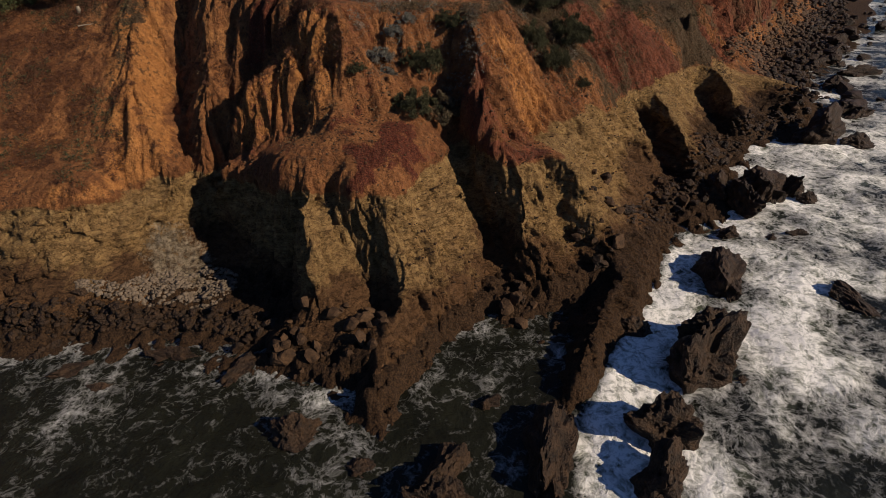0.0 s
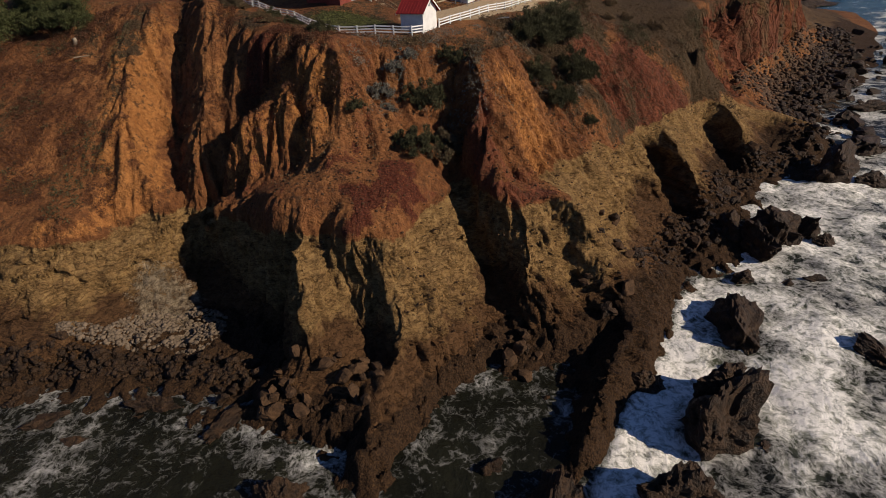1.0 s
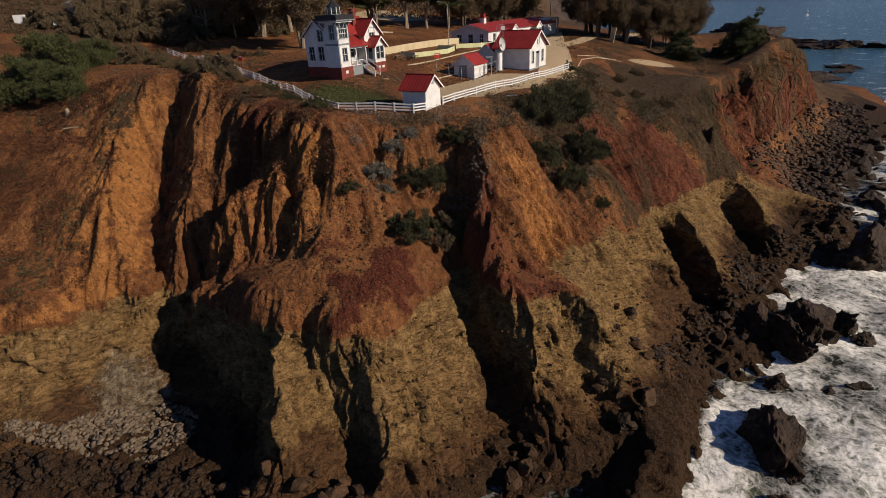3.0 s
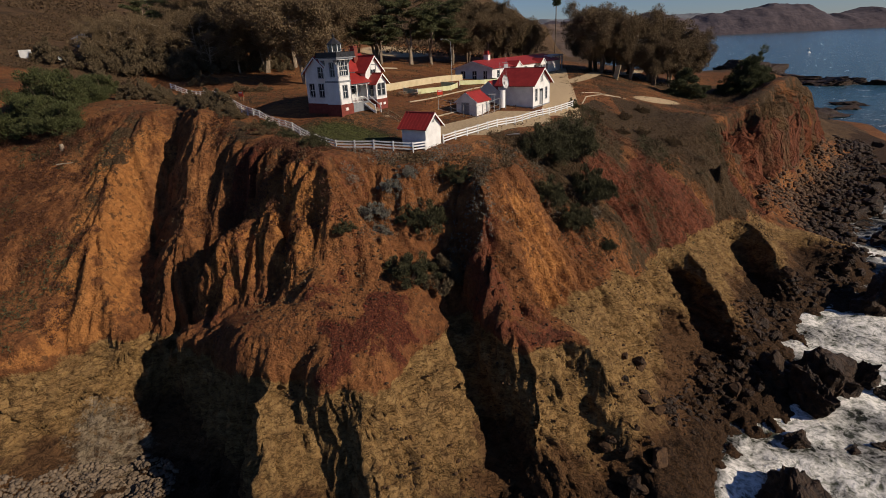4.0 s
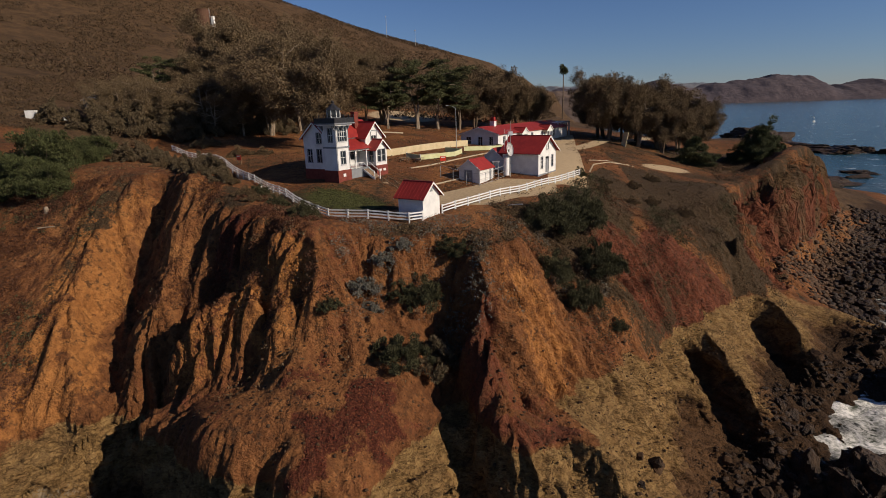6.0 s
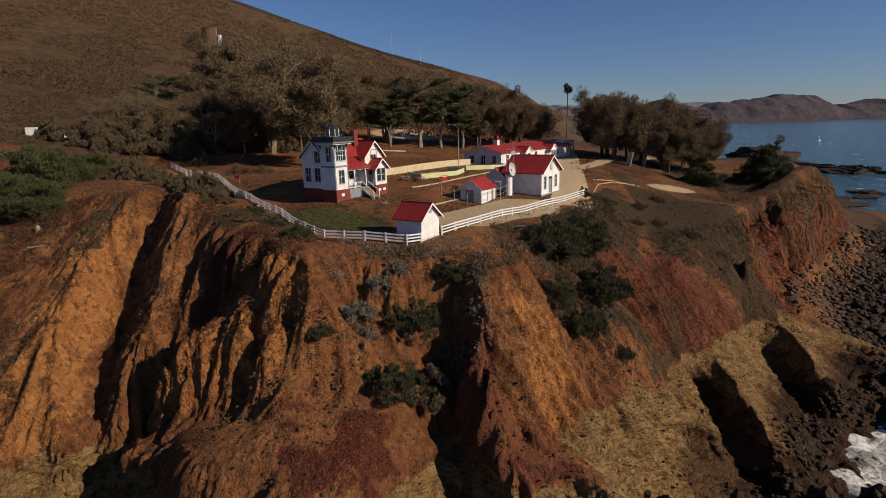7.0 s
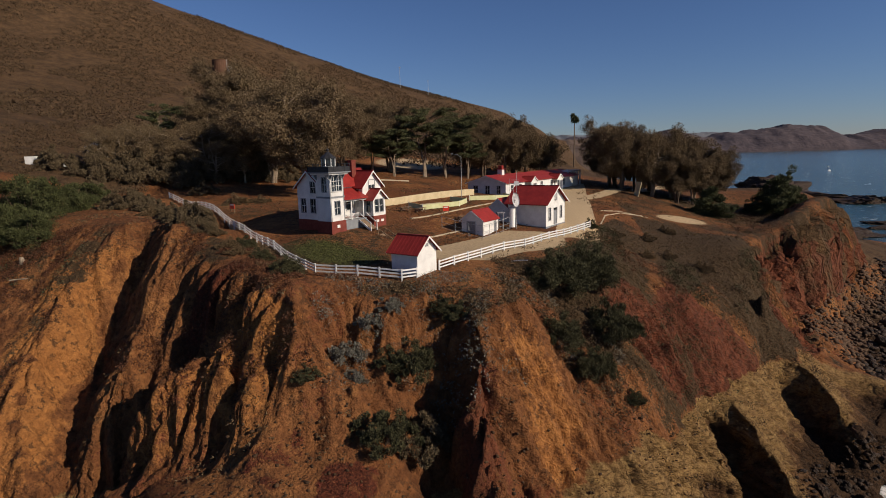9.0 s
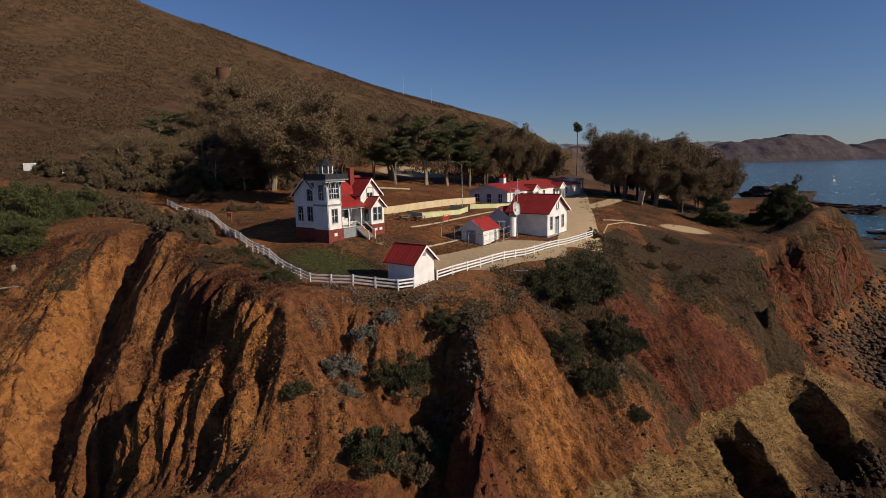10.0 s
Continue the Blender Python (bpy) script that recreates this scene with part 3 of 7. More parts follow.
def land(x, y, warp=False):
    """Height and surface masks at the places x, y."""
    h, gx, gy = smooth_surface(x, y)
    slope = np.hypot(gx, gy)
    steep = step01(slope, 0.35, 0.9)
    turn = np.radians(np.interp(x, [-45, -30, -5, 10, 40], [-12, -14, 8, 30, 45]))
    u, v = x * np.cos(turn) + y * np.sin(turn), -x * np.sin(turn) + y * np.cos(turn)
    wob = fbm(x * 0.22, y * 0.22, 4, 3) * 5.0
    bed = np.interp(x, [-60, -38, -20, -8, 0, 4, 9, 14, 21, 30, 45, 60], [11.2, 11.2, 12.6, 12.0, 14, 12, 13, 13.6, 12, 11, 11, 8]) + 3.4 * (fbm(x * 0.16, y * 0.16, 4, 9) - 0.5)
    rock = step01(bed - h, -0.9, 0.9) * step01(h, 1.0, 2.0) * (1 - step01(y, 108, 114))
    talus = step01(x + 0.3 * y, 72, 80) * (1 - step01(h, 8.5, 11)) * step01(y, 106, 114)
    soil = 1 - rock
    inner = near_box(x, y, -64, 112, 25, 215, 4)
    ribs = spot_mask(x, y, -27, 66, 13, 7, 25) + 0.55 * spot_mask(x, y, 0, 69, 3.4, 5) + 0.9 * spot_mask(x, y, 6, 67, 7, 7, 0) + 0.8 * spot_mask(x, y, 19, 87, 6, 5, 30) + 0.9 * step01(x + 0.3 * y, 72, 80) * step01(y, 108, 116) + 0.5 * spot_mask(x, y, -43, 74, 3, 9, -10) + 0.06
    flute = 1 - np.abs(2 * vnoise(u * 0.7 + wob * 0.8, v * 0.16 + h * 0.05, 21) - 1)
    flute2 = 1 - np.abs(2 * vnoise(u * 1.7 + wob * 1.4, v * 0.3 + h * 0.1, 23) - 1)
    add = -steep * soil * np.clip(ribs, 0, 1.2) * (0.25 * flute ** 2 + 0.2 * flute2 ** 2) * step01(h, 3, 6)
    bank = step01(x + 0.3 * y, 74, 84) * step01(y, 108, 118) * step01(h, 7, 11) * (y < 230)
    add -= bank * steep * (4.0 * (1 - np.abs(2 * vnoise(u * 0.26 + 0.25 * wob, v * 0.05, 27) - 1)) ** 2 + 2.4 * (1 - np.abs(2 * vnoise(u * 0.6 + 0.25 * wob, v * 0.1, 28) - 1)) ** 2)
    face = rock * steep * inner
    dip = np.radians(np.interp(x, [-40, -35, -20, 8], [-8, -48, -56, -46]))
    ca, sa = np.cos(dip), np.sin(dip)
    p, q = u * ca + h * sa, -u * sa + h * ca
    q = q + 0.6 * wob
    out, edge = joints(p * 0.34 + 0.12 * wob, q * 0.8, 71)
    out2, edge2 = joints(p * 0.8, q * 1.9 + 0.3 * wob, 75)
    bed_a = 1 - np.abs(2 * vnoise(p * 0.13, q * 0.75, 141) - 1)
    bed_b = 1 - np.abs(2 * vnoise(p * 0.28, q * 1.7, 143) - 1)
    push = face * (-0.6 * bed_a ** 5 - 0.4 * bed_b ** 5 + 0.75 * (out - 0.5) + 0.45 * (out2 - 0.5) - 0.25 * (edge < 0.06) - 0.12 * (edge2 < 0.07) + 0.5 * (fbm(u * 0.3, h * 0.22, 3, 37) - 0.5) + 0.45 * (fbm(p * 0.6, q * 1.6, 3, 36) - 0.5))
    broad, narrow, thin = rills(x, y)
    cut = 1.3 * (0.45 - np.clip(np.abs(broad), 0, 1.2)) + 0.95 * (0.45 - np.clip(np.abs(narrow), 0, 1.1)) + 0.62 * (0.45 - np.clip(np.abs(thin), 0, 1.1))
    calm = 1 - 0.7 * near_box(x, y, -120, -49, 40, 92, 3) - 0.8 * spot_mask(x, y, -10.5, 56, 8, 7) - 0.5 * near_box(x, y, 14, 44, 96, 118, 6)
    cut = cut * (1 + 1.6 * bank) * inner * step01(slope, 0.3, 0.8) * (0.6 * soil + 0.2 * rock) * (0.7 + 0.7 * np.clip(ribs, 0, 1)) * step01(h, 2, 5) * np.clip(calm, 0.1, 1)
    steepness = np.sqrt(1 + slope * slope)
    add += cut / steepness
    clod, _ = joints(u * 1.5, h * 1.1 + 0.5 * wob, 83)
    push += cut * slope / steepness + steep * soil * inner * (0.5 * (fbm(u * 0.9, h * 0.6, 5, 39, 0.66) - 0.5) + 0.14 * (clod - 0.5) - 0.12 * np.clip(ribs - 0.06, 0, 1) * flute2 ** 2)
    add += face * 0.5 * (fbm(u * 0.7, v * 0.6, 3, 38) - 0.5)
    add += inner * (0.5 + 0.25 * steep) * (fbm(x * 0.8, y * 0.8, 5, 41, 0.66) - 0.5) * step01(slope, 0.3, 0.75)
    low = 1 - step01(h, 1.6, 3.2)
    rubble, _ = joints(x * 0.75 + 0.4 * wob, y * 0.75, 79)
    add += inner * low * step01(h, -2.0, -0.5) * (1.6 * (fbm(x * 0.55, y * 0.55, 5, 45, 0.65) - 0.45) + 0.9 * (rubble - 0.45))
    patchy = np.clip(0.5 + 2.6 * (fbm(x * 0.13, y * 0.13, 4, 57) - 0.5), 0, 1)
    m = {}
    m["rock"] = rock * inner
    m["stain"] = 1 - step01(h + 6 * (fbm(x * 0.2, y * 0.2, 3, 59) - 0.5), 2.6, 8.6)
    m["grey"] = np.clip(0.6 * spot_mask(x, y, -37.5, 52, 5, 5) * (h < 9.5), 0, 1)
    tide = h + 1.2 * (fbm(x * 0.2, y * 0.2, 3, 53) - 0.5)
    m["wet"] = np.clip((1 - step01(tide, 1.1, 2.8)) * (h < 6) + 0.9 * spot_mask(x, y, 17, 50, 12, 3.4, 56) + 0.6 * (1 - step01(tide, 3, 5.5)) * step01(x, 24, 34) * (1 - 0.6 * step01(y, 104, 116)), 0, 1) * (x < 135)
    m["bank"] = bank * steep
    m["rust"] = np.clip(0.85 * spot_mask(x, y, 25, 93, 11, 6, 20) + spot_mask(x, y, 0.5, 63, 2.4, 6) * 0.6 + spot_mask(x, y, 5.6, 61, 2.6, 3) * 0.5 + spot_mask(x, y, 18, 86, 7, 7) * 0.6 + (0.2 + 0.6 * patchy) * step01(x + 0.3 * y, 70, 78) * (h < 24.5) * (h > 8) * steep + 0.4 * patchy * step01(x - 0.1 * y, 26, 34) * (h < 24) * (h > 9) + 0.45 * (fbm(x * 0.1, y * 0.1, 3, 55) > 0.55) * step01(x, -46, -38), 0, 1) * soil
    flat = 1 - step01(slope, 0.35, 0.85)
    west = near_box(x, y, -120, -47, 55, 86, 3)
    m["plants"] = np.clip(-0.8 * spot_mask(x, y, 25, 92, 11, 7, 20) - 0.9 * spot_mask(x, y, 17.9, 88, 3, 5, 30) + (0.05 + 0.3 * patchy) * talus + 0.6 * patchy * west + 0.75 * patchy * near_box(x, y, -32, 22, 66, 84, 4) * (1 - step01(slope, 0.5, 1.0)) + (0.55 + 0.8 * patchy) * near_box(x, y, 6, 50 + 14 * (patchy - 0.5), 78, 128, 8) * (h < 28.2) * (1 - 0.6 * step01(h, 22.5, 25) * step01(x, 18, 26)) + 0.5 * patchy * ((h > 27.5) | ((x > 24) & (h > 21))) * (y < 200) + 0.4 * ((x > 24) & (h > 21)), 0, 1) * soil
    # Golden western soil, plus spots painting the sunlit rib, chute and slope faces brighter.
    m["gold"] = np.clip((0.35 + 0.6 * patchy) * near_box(x, y, -66, -41, 52, 82, 5) + 0.35 * patchy * spot_mask(x, y, -43.6, 71, 3.0, 13, -14) + 0.6 * spot_mask(x, y, -18, 64, 3, 6, 0) + 0.55 * spot_mask(x, y, -26, 65, 7, 5, 30) + 0.5 * spot_mask(x, y, 6, 69, 5, 7, 30) + 0.8 * spot_mask(x, y, 17.9, 88, 3, 5, 30) + 0.4 * spot_mask(x, y, 15, 80, 5, 7, 30) + 0.5 * (fbm(x * 0.14, y * 0.14, 4, 99) - 0.35), 0, 1) * step01(slope, 0.5, 1.0) * soil * (1 - step01(x, 22, 30) * step01(y, 96, 106))
    m["ice"] = np.clip(spot_mask(x, y, -10.5, 55, 7.6, 7.2, 30) * np.clip(0.1 + 2.4 * (fbm(x * 0.45, y * 0.45, 4, 58, 0.6) - 0.36), 0, 0.95) + spot_mask(x, y, -27.5, 72, 5, 2.4, 30) * 0.7 + spot_mask(x, y, 25.7, 96.9, 6, 5) * (0.25 + 0.5 * patchy) + 0.4 * patchy * spot_mask(x, y, 12, 70, 4, 5), 0, 1) * soil
    m["brush"] = np.clip((0.2 + 0.4 * patchy) * steep * step01(x + 0.3 * y, 70, 80) * step01(y, 106, 116) * (y < 240) + step01(-x - 0.4 * (y - 120), 62, 84) * step01(y, 104, 118) + step01(y + 0.35 * np.abs(x), 225, 260) + step01(-x, 95, 130) * step01(y, 95, 120), 0, 1) * (h > 1)
    m["grass"] = spot_mask(x, y, -19, 84, 7, 3.2, -24) * 0.8
    m["gravel"] = np.clip(spot_mask(x, y, -36, 205, 11, 16, -10) + near_box(x, y, -12, 9, 85, 104, 1.5) * (np.abs(y - 94 - 1.3 * x) < 9) + (np.abs(x - 11.5 - 0.06 * (y - 110)) < 3.2) * near_box(x, y, 4, 30, 103, 190, 2) + spot_mask(x, y, 37, 148.6, 7.5, 3.2, 40) + (np.abs(x - 14 - 0.5 * (y - 150)) < 2) * near_box(x, y, 10, 60, 150, 230, 3), 0, 1)
    if warp:
        k = push / np.maximum(slope, 0.05)
        return h + add, m, -gx * k, -gy * k
    return h + add, m


def grid_mesh(name, xs, ys, fn, hole=None):
    X, Y = np.meshgrid(xs, ys)
    z, masks, *shift = fn(X.ravel(), Y.ravel())
    nx, ny = len(xs), len(ys)
    verts = np.stack([X.ravel(), Y.ravel(), z], 1)
    if shift:
        verts[:, 0] += shift[0]
        verts[:, 1] += shift[1]
    i = (np.arange(ny - 1)[:, None] * nx + np.arange(nx - 1)[None, :]).ravel()
    faces = np.stack([i, i + 1, i + nx + 1, i + nx], 1)
    if hole:
        c = verts[faces].mean(1)
        keep = ~((c[:, 0] > hole[0]) & (c[:, 0] < hole[1]) & (c[:, 1] > hole[2]) & (c[:, 1] < hole[3]))
        faces = faces[keep]
    me = bpy.data.meshes.new(name)
    me.vertices.add(len(verts))
    me.vertices.foreach_set("co", verts.ravel())
    me.loops.add(faces.size)
    me.loops.foreach_set("vertex_index", faces.ravel())
    me.polygons.add(len(faces))
    me.polygons.foreach_set("loop_start", np.arange(len(faces)) * 4)
    me.update(calc_edges=True)
    for k, v in masks.items():
        me.attributes.new(k, "FLOAT", "POINT").data.foreach_set("value", np.ascontiguousarray(v, dtype=np.float32))
    return me


def graded(lo, hi, fine_lo, fine_hi, step, grow=1.16, top=60.0):
    vals = list(np.arange(fine_lo, fine_hi + 1e-6, step))
    s, v = step, vals[-1]
    while v < hi:
        s = min(s * grow, top)
        v += s
        vals.append(v)
    s, v = step, fine_lo
    while v > lo:
        s = min(s * grow, top)
        v -= s
        vals.insert(0, v)
    return np.array(vals)


gx_ = graded(-520, 320, -50, 34, 0.2, 1.015, 14)
gy_ = graded(4, 1000, 40, 84, 0.2, 1.0125, 14)
ground_me = grid_mesh("ground", gx_, gy_, lambda x, y: land(x, y, True))
ground_me.materials.append(M_GROUND)
tagged(new("ground", ground_me), "eroded ochre and rust coloured sea cliff with grassy top", "ground", kind="structure")

# ---- the sea ----
def sea_surface(x, y):
    h = smooth_height(x, y)
    z = 0.5 * (fbm(x * 0.14, y * 0.14, 4, 61) - 0.5) + 0.25 * (fbm(x * 0.6, y * 0.6, 3, 65) - 0.5)
    shore = np.interp(y, [10, 28, 34.5, 41, 47.5, 56.5, 64, 68.5, 77, 87.4, 96, 106, 123, 146, 168, 190, 222, 260], [6, 7.5, 10.5, 14, 18, 23, 28, 32, 36, 41, 55, 63, 68, 82, 101, 119, 136, 156])
    d = x - shore
    bands = 0.5 * np.sin(0.33 * d + 3.0 * fbm(x * 0.05, y * 0.05, 3, 67) * 2)
    east = step01(d, -0.5, 1.5)
    dens = np.interp(d, [0, 3, 12, 20, 30, 45, 80], [0.66, 0.65, 0.57, 0.48, 0.39, 0.31, 0.24]) + 0.14 * bands
    dens *= 1 - 0.65 * (1 - step01(y, 22, 36)) * step01(d, 9, 20)
    west = 0.31 * step01(h, -1.9, -0.3) * (x < -18) + 0.17 * step01(h, -2.4, -0.4) * (x >= -18)
    foam = np.clip(east * dens + (1 - east) * west, 0, 1)
    foam *= (1 - step01(y, 240, 300)) * (1 - 0.4 * step01(y, 85, 120))
    z = z * (1 + 1.2 * east) + 0.3 * east * bands
    # far: share of painted distance blue, growing from 150 to 450 m.
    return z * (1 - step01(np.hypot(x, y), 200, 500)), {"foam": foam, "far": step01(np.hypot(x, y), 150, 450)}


sx_ = graded(-4000, 4400, -60, 70, 0.7, 1.09, 260)
sy_ = graded(-600, 4500, 18, 100, 0.7, 1.09, 260)
sea_me = grid_mesh("water", sx_, sy_, sea_surface)
for p in sea_me.polygons:
    p.use_smooth = True
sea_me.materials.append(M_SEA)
sea = tagged(new("water", sea_me), "dark green sea with white surf round the rocks, blue of distance painted in far out", "sea", kind="structure")


def ground_z(x, y):
    z, _ = land(np.atleast_1d(np.array(x, float)), np.atleast_1d(np.array(y, float)))
    return z if np.ndim(x) else float(z[0])


# ---- more materials ----
M_WHITE = two_tone("white_paint", (0.56, 0.55, 0.53), (0.74, 0.73, 0.70), 0.8, 0.6, 12, 0.15, 0.01)
M_ROOF = two_tone("red_roof", (0.2, 0.018, 0.015), (0.3, 0.03, 0.024), 1.2, 0.55, 14, 0.15, 0.01)
M_ROOF_EDGE = two_tone("dark_red_trim", (0.18, 0.02, 0.02), (0.26, 0.03, 0.03), 2, 0.6)
M_BRICK = two_tone("brick_base", (0.12, 0.026, 0.018), (0.2, 0.05, 0.035), 2.0, 0.85, 18, 0.5, 0.02)
M_GREYPAINT = two_tone("grey_trim", (0.16, 0.17, 0.18), (0.24, 0.25, 0.26), 2.0, 0.6)
M_IRON = two_tone("black_iron", (0.015, 0.015, 0.017), (0.035, 0.035, 0.038), 4, 0.45)
M_STEEL = two_tone("galvanised_steel", (0.28, 0.28, 0.28), (0.42, 0.42, 0.41), 4, 0.45)
M_WOOD = two_tone("weathered_wood", (0.14, 0.09, 0.055), (0.27, 0.19, 0.12), 2, 0.85, 25, 0.4, 0.01)
M_CONCRETE = two_tone("tan_concrete", (0.42, 0.34, 0.2), (0.58, 0.48, 0.3), 0.7, 0.9, 10, 0.3, 0.01)
M_CURB = two_tone("pale_kerb", (0.34, 0.27, 0.18), (0.5, 0.41, 0.28), 0.9, 0.9)
M_REDPAINT = two_tone("red_paint", (0.42, 0.03, 0.015), (0.56, 0.05, 0.025), 2, 0.5)
M_MESHFENCE = two_tone("yellow_green_tarp", (0.42, 0.42, 0.2), (0.6, 0.6, 0.36), 0.8, 0.7)
M_BARK = two_tone("bark", (0.06, 0.042, 0.03), (0.15, 0.11, 0.075), 1.2, 0.95, 9, 0.8, 0.06)
M_PALEBARK = two_tone("pale_bark", (0.12, 0.09, 0.06), (0.28, 0.22, 0.16), 0.9, 0.9, 7, 0.6, 0.05)
M_SEAROCK = two_tone("wet_sea_rock", (0.011, 0.007, 0.004), (0.062, 0.034, 0.017), 1.1, 0.6, 5, 1.0, 0.35, 0.22)
M_BOULDER = two_tone("brown_boulder", (0.02, 0.011, 0.006), (0.09, 0.048, 0.022), 0.7, 0.9, 6, 0.8, 0.08)
M_COBBLE = two_tone("grey_cobbles", (0.065, 0.048, 0.032), (0.19, 0.14, 0.095), 1.5, 0.85, 10, 0.5, 0.03)
M_SCREE = two_tone("brown_scree", (0.045, 0.026, 0.015), (0.12, 0.07, 0.04), 0.9, 0.9, 8, 0.5, 0.05)
M_RUST = two_tone("rusty_brown_steel", (0.07, 0.035, 0.02), (0.12, 0.06, 0.035), 0.5, 0.8)
M_DISH = two_tone("white_dish", (0.72, 0.72, 0.7), (0.82, 0.82, 0.8), 2, 0.4)


def mat_glass():
    m, nt, b = material("window_glass", 0.06, 0.0, 0.6)
    b.inputs["Base Color"].default_value = (0.02, 0.025, 0.03, 1)
    return m


def mat_leaf(name, dark, light, dry=None):
    m, nt, b = material(name, 0.75, 0.0, 0.2)
    isl = nt.nodes.new("ShaderNodeNewGeometry").outputs["Random Per Island"]
    n = noise_tex(nt, 0.5, 3)
    f = calc(nt, "ADD", calc(nt, "MULTIPLY", isl, 0.6), calc(nt, "MULTIPLY", n, 0.4))
    stops = [(0.2, dark), (0.72, light)] + ([(0.86, dry)] if dry else [])
    nt.links.new(ramp(nt, f, stops), b.inputs["Base Color"])
    return m


M_GLASS = mat_glass()
M_CYPRESS = mat_leaf("cypress_leaf", (0.04, 0.044, 0.019), (0.1, 0.105, 0.044))
M_EUCA = mat_leaf("eucalyptus_leaf", (0.1, 0.07, 0.038), (0.155, 0.108, 0.058), (0.19, 0.132, 0.074))
M_SHRUB = mat_leaf("shrub_leaf", (0.026, 0.026, 0.012), (0.075, 0.07, 0.032))
M_GREENSHRUB = mat_leaf("green_shrub_leaf", (0.026, 0.03, 0.011), (0.068, 0.076, 0.026), (0.11, 0.095, 0.045))
M_OLIVE = mat_leaf("olive_leaf", (0.062, 0.046, 0.025), (0.125, 0.092, 0.052), (0.17, 0.122, 0.072))
M_DRY = mat_leaf("dry_scrub", (0.06, 0.042, 0.022), (0.145, 0.095, 0.048), (0.22, 0.15, 0.085))
M_CHAPARRAL = mat_leaf("chaparral_leaf", (0.05, 0.032, 0.017), (0.085, 0.054, 0.028), (0.115, 0.072, 0.038))
M_RUSTSCRUB = mat_leaf("rust_scrub", (0.055, 0.024, 0.013), (0.11, 0.045, 0.022), (0.15, 0.07, 0.032))
M_GREYSCRUB = mat_leaf("grey_scrub", (0.08, 0.075, 0.06), (0.2, 0.185, 0.15))
M_ICEPLANT = mat_leaf("red_iceplant", (0.06, 0.016, 0.01), (0.16, 0.032, 0.018), (0.24, 0.09, 0.04))


# ---- mesh helpers ----
def part(name, bm, mat, parent=None, label="", smooth=False):
    """Links a bmesh as one mesh object under a thing or a part."""
    me = bpy.data.meshes.new(name)
    bm.normal_update()
    bm.to_mesh(me)
    bm.free()
    me.materials.append(mat)
    if smooth:
        for p in me.polygons:
            p.use_smooth = True
    ob = new(name, me)
    if parent:
        ob.parent = parent
    if label:
        ob["label"] = label
    return ob


def again(ob, name, parent, m=None):
    """One more part on the mesh of ob."""
    o = new(name, ob.data)
    o.parent = parent
    if m is not None:
        o.matrix_basis = m
    return o


def empty(name, m, label, category, group="", kind=""):
    ob = new(name)
    ob.matrix_world = m
    return tagged(ob, label, category, group, kind)


def box(bm, x0, x1, y0, y1, z0, z1):
    v = [bm.verts.new(p) for p in ((x0, y0, z0), (x1, y0, z0), (x1, y1, z0), (x0, y1, z0), (x0, y0, z1), (x1, y0, z1), (x1, y1, z1), (x0, y1, z1))]
    for f in ((3, 2, 1, 0), (4, 5, 6, 7), (0, 1, 5, 4), (1, 2, 6, 5), (2, 3, 7, 6), (3, 0, 4, 7)):
        bm.faces.new([v[i] for i in f])
    return bm


def boxes(*rows):
    bm = bmesh.new()
    for r in rows:
        box(bm, *r)
    return bm


def prism(bm, pts, a, b):
    """A solid from a polygon pts (3D points) pushed from offset a to offset b."""
    lo = [bm.verts.new(Vector(p) + Vector(a)) for p in pts]
    hi = [bm.verts.new(Vector(p) + Vector(b)) for p in pts]
    bm.faces.new(lo[::-1])
    bm.faces.new(hi)
    n = len(pts)
    for i in range(n):
        bm.faces.new((lo[i], lo[(i + 1) % n], hi[(i + 1) % n], hi[i]))
    bmesh.ops.recalc_face_normals(bm, faces=bm.faces)
    return bm


def tube(bm, pts, r0, r1=None, seg=6):
    r1 = r0 if r1 is None else r1
    rings = []
    for i, p in enumerate(pts):
        p = Vector(p)
        a = Vector(pts[max(i - 1, 0)])
        c = Vector(pts[min(i + 1, len(pts) - 1)])
        d = (c - a).normalized()
        s = d.orthogonal().normalized()
        q = d.cross(s)
        r = r0 + (r1 - r0) * i / max(len(pts) - 1, 1)
        rings.append([bm.verts.new(p + (s * math.cos(2 * math.pi * k / seg) + q * math.sin(2 * math.pi * k / seg)) * r) for k in range(seg)])
    for a, b in zip(rings, rings[1:]):
        for k in range(seg):
            bm.faces.new((a[k], a[(k + 1) % seg], b[(k + 1) % seg], b[k]))
    bm.faces.new(rings[0][::-1])
    bm.faces.new(rings[-1])
    return bm


